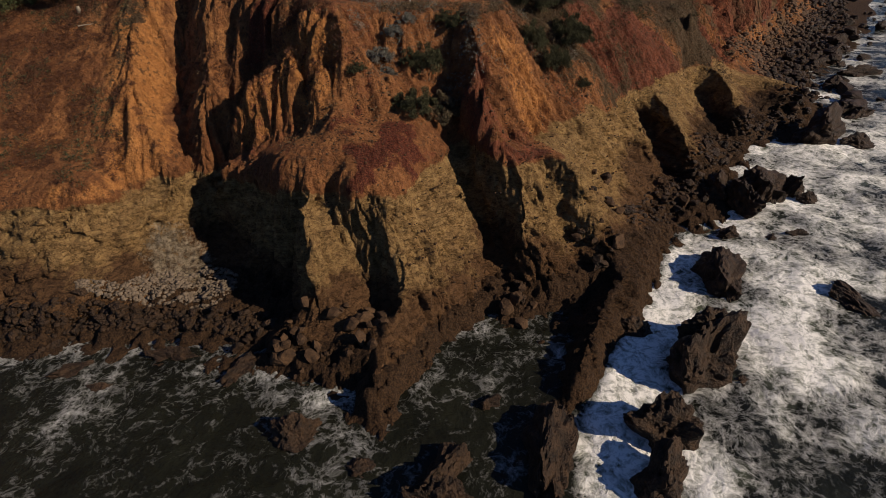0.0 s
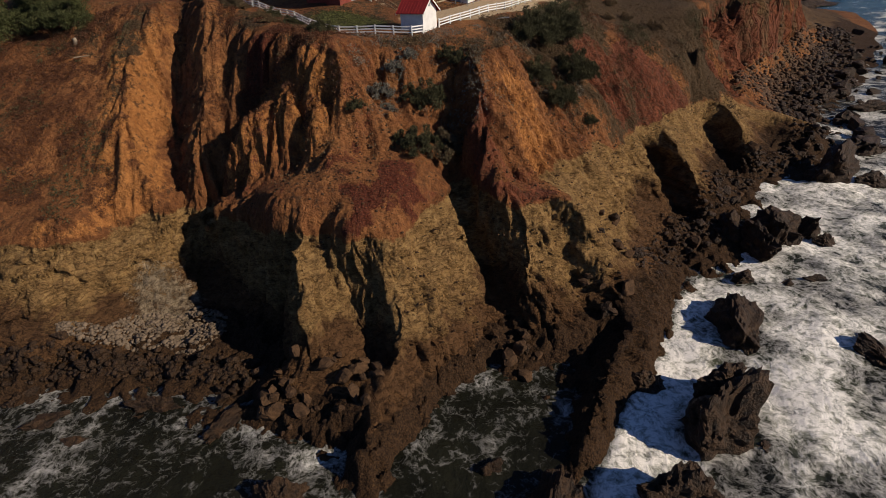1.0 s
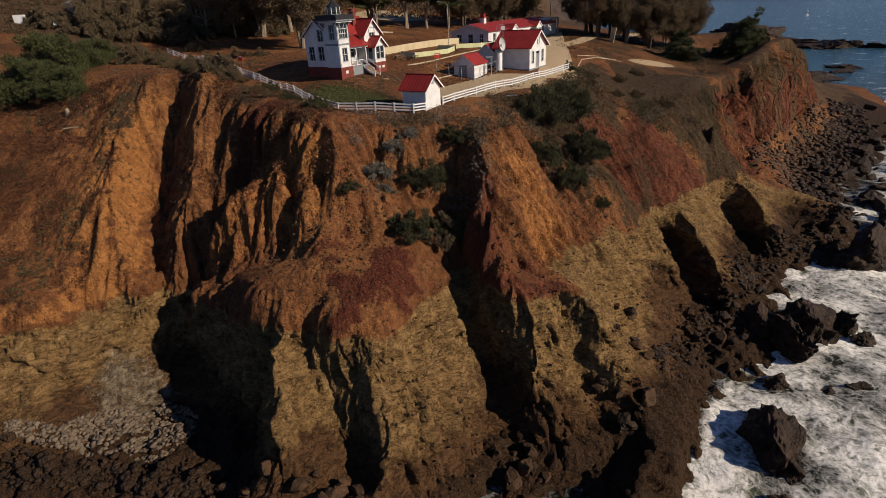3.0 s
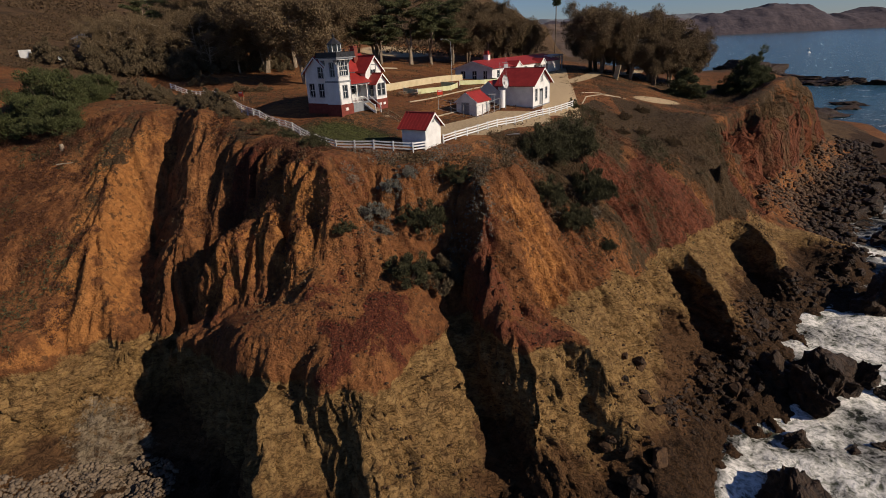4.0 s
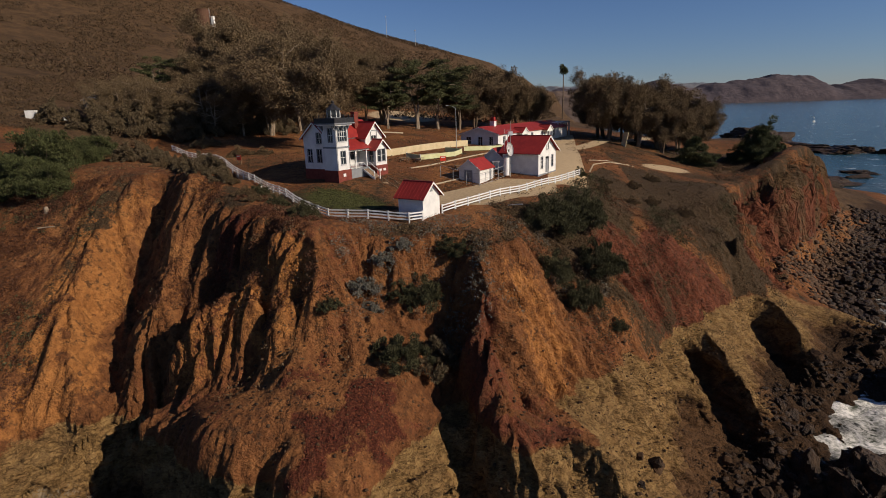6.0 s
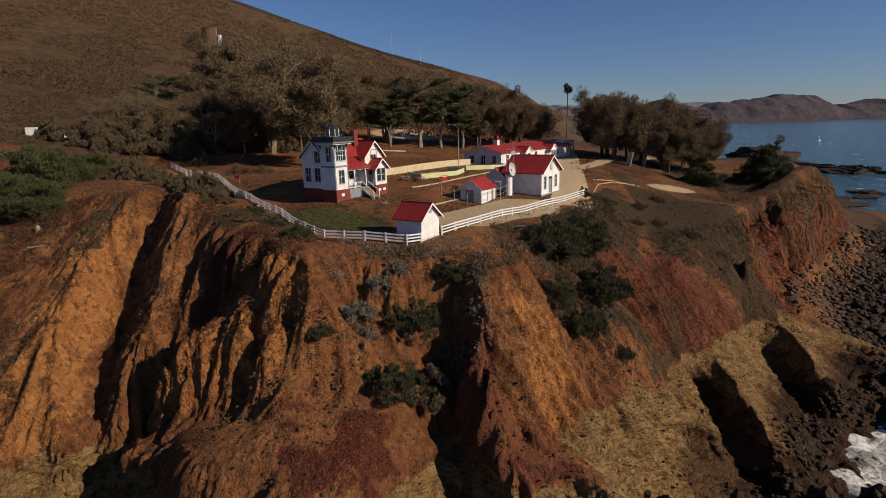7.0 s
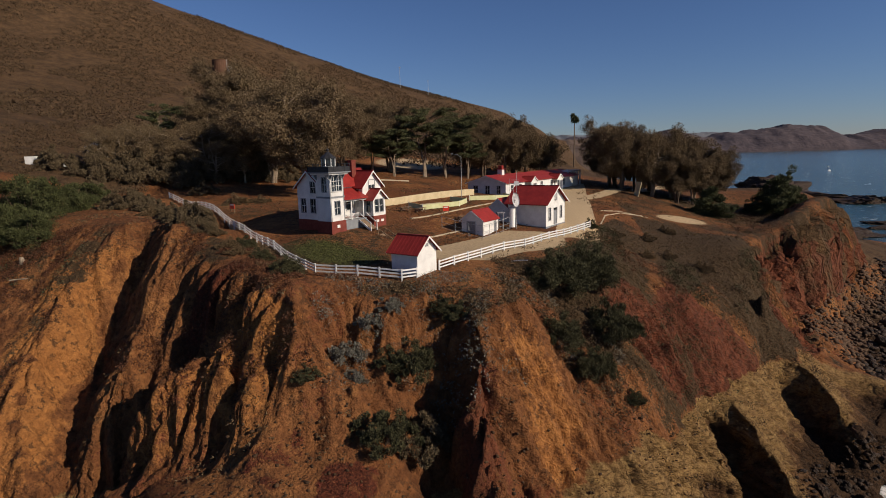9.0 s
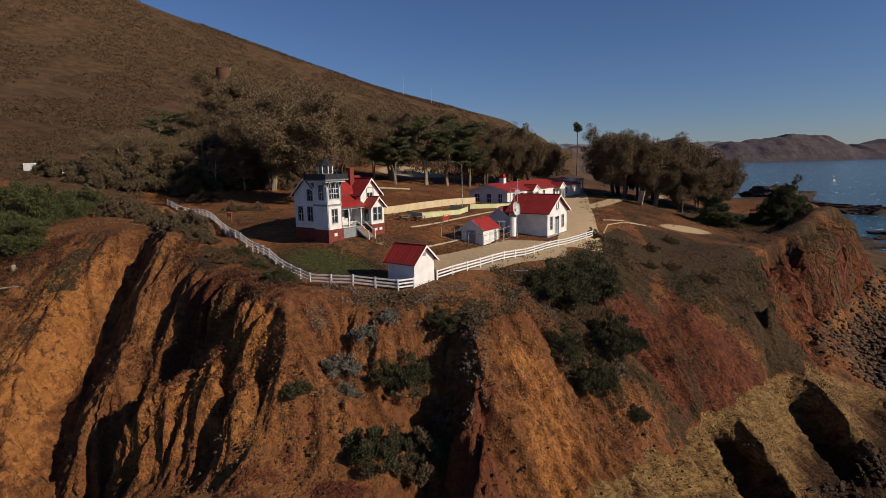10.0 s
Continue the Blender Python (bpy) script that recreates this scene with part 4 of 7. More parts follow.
def wall_bm(length, z0, z1, holes=(), thick=0.18, gable=None):
    """A wall along +x from 0, its outer face at y = 0, with openings (x0, x1, z0, z1); gable: (ridge x, ridge z)."""
    bm = bmesh.new()
    xs = sorted({0.0, length, *[h[0] for h in holes if h[2] < z1], *[h[1] for h in holes if h[2] < z1]})
    zs = sorted({z0, z1, *[h[2] for h in holes if h[2] < z1], *[h[3] for h in holes if h[3] < z1]})
    solid = {(i, k) for i in range(len(xs) - 1) for k in range(len(zs) - 1)
             if not any(h[0] < (xs[i] + xs[i + 1]) / 2 < h[1] and h[2] < (zs[k] + zs[k + 1]) / 2 < h[3] for h in holes)}
    made = {}

    def vert(i, k, back):
        if (i, k, back) not in made:
            made[i, k, back] = bm.verts.new((xs[i], thick if back else 0.0, zs[k]))
        return made[i, k, back]
    for i, k in solid:
        ring = [(i, k), (i + 1, k), (i + 1, k + 1), (i, k + 1)]
        bm.faces.new([vert(*r, False) for r in ring])
        bm.faces.new([vert(*r, True) for r in ring[::-1]])
        for a, b, other in ((ring[0], ring[1], (i, k - 1)), (ring[1], ring[2], (i + 1, k)), (ring[2], ring[3], (i, k + 1)), (ring[3], ring[0], (i - 1, k))):
            if other not in solid and not (gable and other[1] == len(zs) - 1):
                bm.faces.new((vert(*b, False), vert(*a, False), vert(*a, True), vert(*b, True)))
    if gable:
        top = len(zs) - 1
        ap = [bm.verts.new((gable[0], y, gable[1])) for y in (0.0, thick)]
        row = [i for i in range(len(xs)) if (i, top, False) in made]
        bm.faces.new([made[i, top, False] for i in row] + [ap[0]])
        bm.faces.new([made[i, top, True] for i in row[::-1]] + [ap[1]])
        bm.faces.new((made[row[-1], top, False], made[row[-1], top, True], ap[1], ap[0]))
        bm.faces.new((made[row[0], top, True], made[row[0], top, False], ap[0], ap[1]))
    bmesh.ops.recalc_face_normals(bm, faces=bm.faces)
    return bm


def window(parent, m, w, h, grid=(2, 2), frame_mat=None, glass_y=0.1, sill=True):
    """A sash window in the opening 0..w, 0..h of the wall whose face is y = 0: frame, glazing bars, sill and pane."""
    t = 0.09
    fr = part("window_frame", boxes((-t, w + t, -0.04, 0.08, h, h + t), (-t, w + t, -0.04, 0.08, -t, 0), (-t, 0, -0.04, 0.08, 0, h), (w, w + t, -0.04, 0.08, 0, h)), frame_mat or M_GREYPAINT, parent)
    fr.matrix_basis = m
    pane = part("pane", boxes((0, w, glass_y, glass_y + 0.02, 0, h)), M_GLASS, fr, "dark reflecting glass")
    bars = [(w * i / grid[0] - 0.025, w * i / grid[0] + 0.025, 0.05, glass_y + 0.005, 0, h) for i in range(1, grid[0])]
    bars += [(0, w, 0.055, glass_y + 0.004, h * i / grid[1] - 0.03, h * i / grid[1] + 0.03) for i in range(1, grid[1])]
    if bars:
        part("glazing_bars", boxes(*bars), M_WHITE, fr)
    if sill:
        part("sill", boxes((-t - 0.05, w + t + 0.05, -0.12, 0.02, -t - 0.06, -t)), M_WHITE, fr)
    return fr


def place(x, y, z=0.0, rz=0.0):
    return pose(x, y, z, 0, 0, rz)


def gable_roof(parent, x0, x1, y0, y1, eave, ridge, over=0.35, thick=0.12, along_x=False, mat=None, seams=0.0):
    """Two sloping roof slabs with a ridge along y (or x), standing seams if asked for."""
    mat = mat or M_ROOF
    obs = []
    if along_x:
        a0, a1, b0, b1 = y0, y1, x0 - over, x1 + over
        pt = lambda a, b, z: (b, a, z)
    else:
        a0, a1, b0, b1 = x0, x1, y0 - over, y1 + over
        pt = lambda a, b, z: (a, b, z)
    mid = (a0 + a1) / 2
    k = (ridge - eave) / (mid - a0)
    for e, s in ((a0, -1), (a1, 1)):
        bm = bmesh.new()
        lo = eave - over * k
        poly = [pt(mid, b0, ridge), pt(e + s * over, b0, lo), pt(e + s * over, b1, lo), pt(mid, b1, ridge)]
        prism(bm, poly, (0, 0, 0.02), (0, 0, 0.02 + thick))
        slab = part("roof_slope", bm, mat, parent)
        obs.append(slab)
        if seams:
            n = int((b1 - b0) / seams)
            for i in range(n + 1):
                b = b0 + 0.02 + (b1 - b0 - 0.04) * i / n
                sm = bmesh.new()
                q = [pt(mid, b - 0.02, ridge), pt(e + s * over, b - 0.02, lo), pt(e + s * over, b + 0.02, lo), pt(mid, b + 0.02, ridge)]
                prism(sm, q, (0, 0, 0.02 + thick), (0, 0, 0.07 + thick))
                part("seam", sm, mat, slab)
    bm = bmesh.new()
    cap = [pt(mid - 0.12, b0, ridge + thick - 0.02), pt(mid + 0.12, b0, ridge + thick - 0.02), pt(mid + 0.12, b1, ridge + thick - 0.02), pt(mid - 0.12, b1, ridge + thick - 0.02)]
    prism(bm, cap, (0, 0, 0), (0, 0, 0.07))
    part("ridge_cap", bm, M_ROOF_EDGE, parent)
    # barge boards along the sloping edges
    for b in (b0 - 0.03, b1):
        for e, s in ((a0, -1), (a1, 1)):
            lo = eave - over * k
            bm = bmesh.new()
            d = (0.03, 0, 0) if along_x else (0, 0.03, 0)
            prism(bm, [pt(mid, b, ridge + 0.1), pt(e + s * over, b, lo + 0.1), pt(e + s * over, b, lo - 0.12), pt(mid, b, ridge - 0.14)], (0, 0, 0), d)
            part("barge_board", bm, M_WHITE, parent)
    return obs


AZ = 64.0  # the way the fronts of the station's buildings run


def local(origin, x, y, z=0.0):
    return Vector(origin) + Matrix.Rotation(radians(AZ), 3, "Z") @ Vector((x, y, z))


# ---- boat shed at the fence ----
def shed():
    t = empty("shed", pose(-7.25, 76.75, 28.35, 0, 0, AZ), "small white shed with red ribbed metal roof beside the fence", "shed")
    w, d, e, r = 3.35, 3.5, 2.6, 4.05
    part("front_wall", wall_bm(w, -0.5, e, (), 0.15, (w / 2, r)), M_WHITE, t)
    back = part("back_wall", wall_bm(w, -0.5, e, (), 0.15, (w / 2, r)), M_WHITE, t)
    back.matrix_basis = place(w, d, 0, 180)
    sd = part("side_wall", wall_bm(d - 0.3, -0.5, e), M_WHITE, t)
    sd.matrix_basis = place(0, d - 0.15, 0, -90)
    again(sd, "side_wall", t, place(w, 0.15, 0, 90))
    gable_roof(t, 0, w, 0, d, e, r, 0.4, 0.08, seams=0.46)
    part("gable_vent", boxes((w / 2 - 0.25, w / 2 + 0.25, -0.05, 0.0, 3.0, 3.35)), M_GREYPAINT, t)
    part("foundation", boxes((-0.06, w + 0.06, -0.06, d + 0.06, -0.9, -0.02)), M_CONCRETE, t)


shed()


# ---- lighthouse dwelling with its square tower ----
def lighthouse():
    t = empty("lighthouse", pose(-21.1, 89.3, 31.2, 0, 0, AZ), "white two-storey victorian lighthouse dwelling with red roofs and brick base", "lighthouse")
    TW, TD, TH, BASE = 2.45, 2.55, 7.7, 1.45
    # tower
    part("tower_base", boxes((-0.08, TW + 0.08, -0.08, TD + 0.08, -1.2, BASE)), M_BRICK, t, "red brick tower base")
    part("base_vent", boxes((0.85, 1.35, -0.13, -0.085, 0.55, 0.95)), M_WHITE, t)
    fh = [(0.72, 1.62, 2.3, 4.0), (0.4, 2.05, 5.4, 7.25)]
    part("tower_wall", wall_bm(TW, BASE, TH, fh), M_WHITE, t)
    lh = [(0.45, 1.25, 5.3, 7.1)]
    lw = part("tower_wall", wall_bm(TD - 0.36, BASE, TH, [(TD - 0.36 - h[1], TD - 0.36 - h[0], h[2], h[3]) for h in lh]), M_WHITE, t)
    lw.matrix_basis = place(0, TD - 0.18, 0, -90)
    rw = part("tower_wall", wall_bm(TD - 0.36, BASE, TH), M_WHITE, t)
    rw.matrix_basis = place(TW, 0.18, 0, 90)
    bw = part("tower_wall", wall_bm(TW, BASE, TH), M_WHITE, t)
    bw.matrix_basis = place(TW, TD, 0, 180)
    window(t, place(0.72, 0, 2.3), 0.9, 1.7, (2, 2))
    window(t, place(0.4, 0, 5.4), 1.65, 1.85, (4, 3))
    window(t, place(0, TD - 0.18 - (TD - 0.36 - 1.25), 5.3, -90), 0.8, 1.8, (2, 2))
    part("belt_course", boxes((-0.06, TW + 0.06, -0.06, -0.003, 4.45, 4.68), (-0.06, -0.003, 0, TD, 4.45, 4.68), (TW + 0.003, TW + 0.06, 0, TD, 4.45, 4.68)), M_GREYPAINT, t)
    for x in (0.03, TW - 0.15):
        part("corner_board", boxes((x, x + 0.12, -0.03, -0.003, BASE, TH)), M_GREYPAINT, t)
    # gallery
    part("gallery_deck", boxes((-0.75, TW + 0.75, -0.75, TD + 0.75, TH, TH + 0.14)), M_GREYPAINT, t)
    part("gallery_cornice", boxes((-0.45, TW + 0.45, -0.45, TD + 0.45, TH - 0.22, TH - 0.003)), M_WHITE, t)
    br = None
    for (x, y, rz) in [(0.15, 0, 0), (TW / 2, 0, 0), (TW - 0.15, 0, 0), (0, 0.2, -90), (0, TD - 0.2, -90), (TW, 0.2, 90), (TW, TD - 0.2, 90)]:
        m = place(x, y, TH - 0.22, rz)
        if br is None:
            bm = bmesh.new()
            prism(bm, [(-0.06, 0, 0), (-0.06, -0.5, 0), (-0.06, -0.4, -0.16), (-0.06, -0.06, -0.6), (-0.06, 0, -0.7)], (0, 0, 0), (0.12, 0, 0))
            br = part("bracket", bm, M_GREYPAINT, t)
            br.matrix_basis = m
        else:
            again(br, "bracket", t, m)
    z = TH + 0.14
    a, b, c, d = -0.68, TW + 0.68, -0.68, TD + 0.68
    rail = part("gallery_railing", boxes(*[r for zz in (0.35, 0.68, 1.0) for r in ((a, b, c, c + 0.05, z + zz - 0.03, z + zz), (a, b, d - 0.05, d, z + zz - 0.03, z + zz), (a, a + 0.05, c, d, z + zz - 0.03, z + zz), (b - 0.05, b, c, d, z + zz - 0.03, z + zz))]), M_IRON, t, "black iron gallery railing")
    post = None
    for i in range(5):
        for (x, y) in ((a + (b - a) * i / 4, c), (a + (b - a) * i / 4, d), (a, c + (d - c) * i / 4), (b, c + (d - c) * i / 4)):
            m = place(min(max(x, a + 0.03), b - 0.03), min(max(y, c + 0.03), d - 0.03), z)
            if post is None:
                post = part("rail_post", boxes((-0.035, 0.035, -0.035, 0.035, 0, 1.05)), M_IRON, rail)
                post.matrix_basis = m
            else:
                again(post, "rail_post", rail, m)
    part("gallery_screen", boxes((a + 0.06, b - 0.06, c + 0.02, c + 0.03, z, z + 0.66), (a + 0.06, b - 0.06, d - 0.03, d - 0.02, z, z + 0.66), (a + 0.02, a + 0.03, c + 0.06, d - 0.06, z, z + 0.66), (b - 0.03, b - 0.02, c + 0.06, d - 0.06, z, z + 0.66)), M_IRON, rail)
    # lantern
    cx, cy = TW / 2, TD / 2

    def ring(r, zz, n=8):
        return [(cx + r * math.cos(2 * math.pi * (k + 0.5) / n), cy + r * math.sin(2 * math.pi * (k + 0.5) / n), zz) for k in range(n)]
    bm = bmesh.new()
    prism(bm, ring(0.95, z), (0, 0, 0), (0, 0, 0.75))
    part("lantern_base", bm, M_GREYPAINT, t)
    bm = bmesh.new()
    prism(bm, ring(0.88, z + 0.75), (0, 0, 0), (0, 0, 0.95))
    part("lantern_glass", bm, M_GLASS, t, "glazed lantern room")
    mull = None
    for p in ring(0.92, z + 0.75):
        m = place(*p)
        if mull is None:
            mull = part("lantern_mullion", boxes((-0.05, 0.05, -0.05, 0.05, 0, 0.97)), M_WHITE, t)
            mull.matrix_basis = m
        else:
            again(mull, "lantern_mullion", t, m)
    bm = bmesh.new()
    n = 8
    prof = [(1.15, 1.7), (1.12, 1.78), (0.6, 2.18), (0.22, 2.5), (0.12, 2.62)]
    rings = [[bm.verts.new(q) for q in ring(r, z + h)] for r, h in prof]
    for q, w in zip(rings, rings[1:]):
        for k in range(n):
            bm.faces.new((q[k], q[(k + 1) % n], w[(k + 1) % n], w[k]))
    bm.faces.new(rings[0][::-1])
    bm.faces.new(rings[-1])
    part("lantern_roof", bm, M_IRON, t, "black domed lantern roof")
    bm = bmesh.new()
    bmesh.ops.create_icosphere(bm, subdivisions=2, radius=0.2, matrix=Matrix.Translation((cx, cy, z + 2.78)))
    tube(bm, [(cx, cy, z + 2.9), (cx, cy, z + 3.25)], 0.03)
    part("vent_ball", bm, M_IRON, t, smooth=True)
    # main block: ridge along the front
    X0, X1, Y0, Y1, E, R = 0.9, 10.6, 2.6, 7.4, 5.9, 7.9
    part("house_base", boxes((X0 - 0.05, X1 + 0.05, Y0 - 0.05, Y1 + 0.05, -1.2, BASE)), M_BRICK, t, "red brick house base")
    holes = [(1.0, 1.9, 2.4, 4.2), (2.9, 3.8, 2.4, 4.2), (1.9, 2.7, 5.15, 5.85)]
    L = Y1 - Y0
    left = part("house_wall", wall_bm(L, BASE, E, [(0.7, 1.6, 2.4, 4.2), (2.6, 3.5, 2.4, 4.2)], 0.18, (L / 2, R)), M_WHITE, t)
    left.matrix_basis = place(X0, Y1, 0, -90)
    right = part("house_wall", wall_bm(L, BASE, E, (), 0.18, (L / 2, R)), M_WHITE, t)
    right.matrix_basis = place(X1, Y0, 0, 90)
    fr = part("house_wall", wall_bm(X1 - X0 - 0.36, BASE, E, [(2.6, 3.6, 1.5, 3.7), (4.3, 5.1, 2.4, 4.0)]), M_WHITE, t)
    fr.matrix_basis = place(X0 + 0.18, Y0)
    bk = part("house_wall", wall_bm(X1 - X0 - 0.36, BASE, E), M_WHITE, t)
    bk.matrix_basis = place(X1 - 0.18, Y1, 0, 180)
    window(t, place(X0, Y1 - 0.7, 2.4, -90), 0.9, 1.8, (2, 2))
    window(t, place(X0, Y1 - 2.6, 2.4, -90), 0.9, 1.8, (2, 2))
    part("porch_door", boxes((X0 + 2.8, X0 + 3.75, Y0 + 0.06, Y0 + 0.1, 1.5, 3.7)), M_GREYPAINT, t)
    window(t, place(X0 + 4.48, Y0, 2.4), 0.8, 1.6, (1, 2))
    gable_roof(t, X0, X1, Y0, Y1, E, R, 0.4, 0.12, along_x=True)
    # gabled upper window on the west side
    gb = part("side_gable", wall_bm(1.9, 5.0, 6.6, [(0.5, 1.4, 5.1, 6.5)], 0.2, (0.95, 7.4)), M_WHITE, t)
    gb.matrix_basis = place(X0 - 0.25, Y0 + 2.3, 0, -90)
    window(t, place(X0 - 0.25, Y0 + 1.8, 5.1, -90), 0.9, 1.4, (2, 2))
    # front gabled wing
    GX0, GX1, GY = 7.0, 10.8, 1.0
    part("wing_base", boxes((GX0 - 0.05, GX1 + 0.05, GY - 0.05, Y0 - 0.055, -1.2, BASE)), M_BRICK, t, "red brick wing base")
    wg = part("wing_wall", wall_bm(GX1 - GX0, BASE, 5.7, [(1.35, 2.45, 5.0, 6.5)], 0.18, ((GX1 - GX0) / 2, 7.6)), M_WHITE, t)
    wg.matrix_basis = place(GX0, GY)
    window(t, place(GX0 + 1.3, GY - 0.02, 5.15), 1.2, 1.25, (2, 2))
    wl = part("wing_wall", wall_bm(Y0 - GY - 0.18, BASE, 5.7), M_WHITE, t)
    wl.matrix_basis = place(GX0, Y0, 0, -90)
    wr = part("wing_wall", wall_bm(Y0 - GY - 0.18, BASE, 5.7), M_WHITE, t)
    wr.matrix_basis = place(GX1, GY + 0.18, 0, 90)
    gable_roof(t, GX0, GX1, GY, Y0 + 2.3, 5.7, 7.62, 0.45, 0.12)
    # bay
    BX0, BX1, BY = 7.3, 9.8, -0.6
    part("bay_base", boxes((BX0 - 0.05, BX1 + 0.05, BY - 0.05, GY - 0.06, -1.2, BASE)), M_BRICK, t, "red brick bay base")
    bf = part("bay_wall", wall_bm(BX1 - BX0, BASE, 3.95, [(0.4, 1.1, 2.0, 3.7), (1.4, 2.1, 2.0, 3.7)], 0.16, ((BX1 - BX0) / 2, 5.1)), M_WHITE, t)
    bf.matrix_basis = place(BX0, BY)
    window(t, place(BX0 + 0.4, BY, 2.0), 0.7, 1.7, (1, 2))
    window(t, place(BX0 + 1.4, BY, 2.0), 0.7, 1.7, (1, 2))
    bl = part("bay_wall", wall_bm(GY - BY - 0.16, BASE, 3.95, [(0.4, 1.05, 2.0, 3.7)]), M_WHITE, t)
    bl.matrix_basis = place(BX0, GY, 0, -90)
    window(t, place(BX0, GY - 0.4, 2.0, -90), 0.65, 1.7, (1, 2))
    brr = part("bay_wall", wall_bm(GY - BY - 0.16, BASE, 3.95), M_WHITE, t)
    brr.matrix_basis = place(BX1, BY + 0.16, 0, 90)
    gable_roof(t, BX0, BX1, BY, GY + 0.1, 3.95, 5.12, 0.45, 0.1)
    for x in (BX0 + 0.45, BX0 + 1.45):
        part("base_vent", boxes((x, x + 0.55, BY - 0.1, BY - 0.055, 0.55, 0.9)), M_WHITE, t)
    # porch between tower and wing
    PX0, PX1 = TW + 0.1, GX0 - 0.06
    part("porch_floor", boxes((PX0, PX1, 0.3, Y0 - 0.06, 1.1, 1.28)), M_GREYPAINT, t)
    part("porch_skirt", boxes((PX0, PX1, 0.34, 0.4, -0.6, 1.1)), M_GREYPAINT, t)
    bm = bmesh.new()
    prism(bm, [(PX0 - 0.1, -0.1, 4.05), (PX1 + 0.04, -0.1, 4.05), (PX1 + 0.04, Y0 - 0.01, 5.3), (PX0 - 0.1, Y0 - 0.01, 5.3)], (0, 0, 0), (0, 0, 0.1))
    part("porch_roof", bm, M_ROOF, t, "red lean-to porch roof")
    part("porch_beam", boxes((PX0, PX1, 0.3, 0.42, 3.8, 4.1)), M_WHITE, t)
    pp = part("porch_post", boxes((-0.07, 0.07, -0.07, 0.07, 1.28, 3.8)), M_WHITE, t)
    pp.matrix_basis = place(PX0 + 0.12, 0.4)
    for x in (PX0 + 1.5, PX1 - 0.6):
        again(pp, "porch_post", t, place(x, 0.4))
    pr = part("porch_railing", boxes((PX0, PX1 - 1.5, 0.36, 0.42, 2.05, 2.12), (PX0, PX1 - 1.5, 0.36, 0.42, 1.4, 1.46)), M_WHITE, t)
    bal = None
    for i in range(16):
        x = PX0 + 0.2 + i * (PX1 - 1.8 - PX0) / 15
        if bal is None:
            bal = part("baluster", boxes((-0.02, 0.02, 0.37, 0.41, 1.46, 2.05)), M_WHITE, pr)
            bal.matrix_basis = place(x, 0)
        else:
            again(bal, "baluster", pr, place(x, 0))
    # steps and their stringers
    for i in range(7):
        part("step", boxes((PX1 - 1.45, PX1 - 0.35, 0.02 - 0.28 * i, 0.3 - 0.28 * i, 0.92 - 0.17 * i, 1.1 - 0.17 * i)), M_WOOD, t)
    for x in (PX1 - 1.56, PX1 - 0.34):
        bm = bmesh.new()
        prism(bm, [(x, 0.3, 1.95), (x, 0.3, 2.1), (x, -1.75, 0.82), (x, -1.75, 0.67)], (0, 0, 0), (0.08, 0, 0))
        prism(bm, [(x, 0.3, 0.85), (x, 0.3, 1.15), (x, -1.75, -0.1), (x, -1.75, -0.4)], (0, 0, 0), (0.08, 0, 0))
        part("stair_rail", bm, M_WHITE, t)
        part("newel", boxes((x, x + 0.1, -1.8, -1.7, -0.5, 0.95)), M_WHITE, t)
    # back porch post and chimney
    part("chimney", boxes((7.6, 8.4, 3.4, 4.1, 6.8, 9.0), (7.52, 8.48, 3.32, 4.18, 9.0, 9.2)), M_BRICK, t, "red brick chimney")
    part("back_porch", boxes((10.65, 12.0, 1.3, 1.4, 3.6, 3.75), (11.9, 12.0, 1.3, 1.4, 0, 3.6), (11.3, 11.38, 1.3, 1.38, 0, 3.6), (10.65, 12.0, 1.3, 3.0, 0.9, 1.05)), M_WHITE, t)


lighthouse()


# ---- cottage, hut, annex, long building ----
def cottage():
    t = empty("cottage", pose(6.5, 105.8, 29.3, 0, 0, AZ), "white gabled fog-signal cottage with red roof", "cottage")
    w, d, e, r = 7.1, 6.4, 3.9, 6.2
    hs = [(1.0, 1.75, 1.2, 3.0), (2.75, 4.1, 0.35, 2.95), (5.2, 5.95, 1.2, 3.0)]
    part("front_wall", wall_bm(w, 0.3, e, hs, 0.2, (w / 2, r)), M_WHITE, t)
    for x in (1.0, 5.2):
        window(t, place(x, 0, 1.2), 0.75, 1.8, (2, 3))
    window(t, place(w / 2 - 0.3, -0.06, 4.2), 0.6, 0.9, (2, 2))
    door = part("door", boxes((2.75, 3.4, 0.07, 0.12, 0.35, 2.55), (3.45, 4.1, 0.07, 0.12, 0.35, 2.55)), M_GREYPAINT, t, "grey double door")
    part("transom", boxes((2.75, 4.1, 0.08, 0.1, 2.6, 2.95)), M_GLASS, door)
    part("door_frame", boxes((2.62, 2.75, -0.04, 0.1, 0.3, 3.08), (4.1, 4.23, -0.04, 0.1, 0.3, 3.08), (2.75, 4.1, -0.04, 0.1, 2.95, 3.08)), M_WHITE, door)
    bw = part("back_wall", wall_bm(w, 0.3, e, (), 0.2, (w / 2, r)), M_WHITE, t)
    bw.matrix_basis = place(w, d, 0, 180)
    sw = part("side_wall", wall_bm(d - 0.4, 0.3, e), M_WHITE, t)
    sw.matrix_basis = place(0, d - 0.2, 0, -90)
    again(sw, "side_wall", t, place(w, 0.2, 0, 90))
    part("plinth", boxes((-0.05, w + 0.05, -0.05, d + 0.05, -0.8, 0.3)), M_GREYPAINT, t)
    gable_roof(t, 0, w, 0, d, e, r, 0.55, 0.14)
    for x in (-0.02, w - 0.12):
        part("corner_board", boxes((x, x + 0.14, -0.03, -0.003, 0.3, e)), M_WHITE, t)


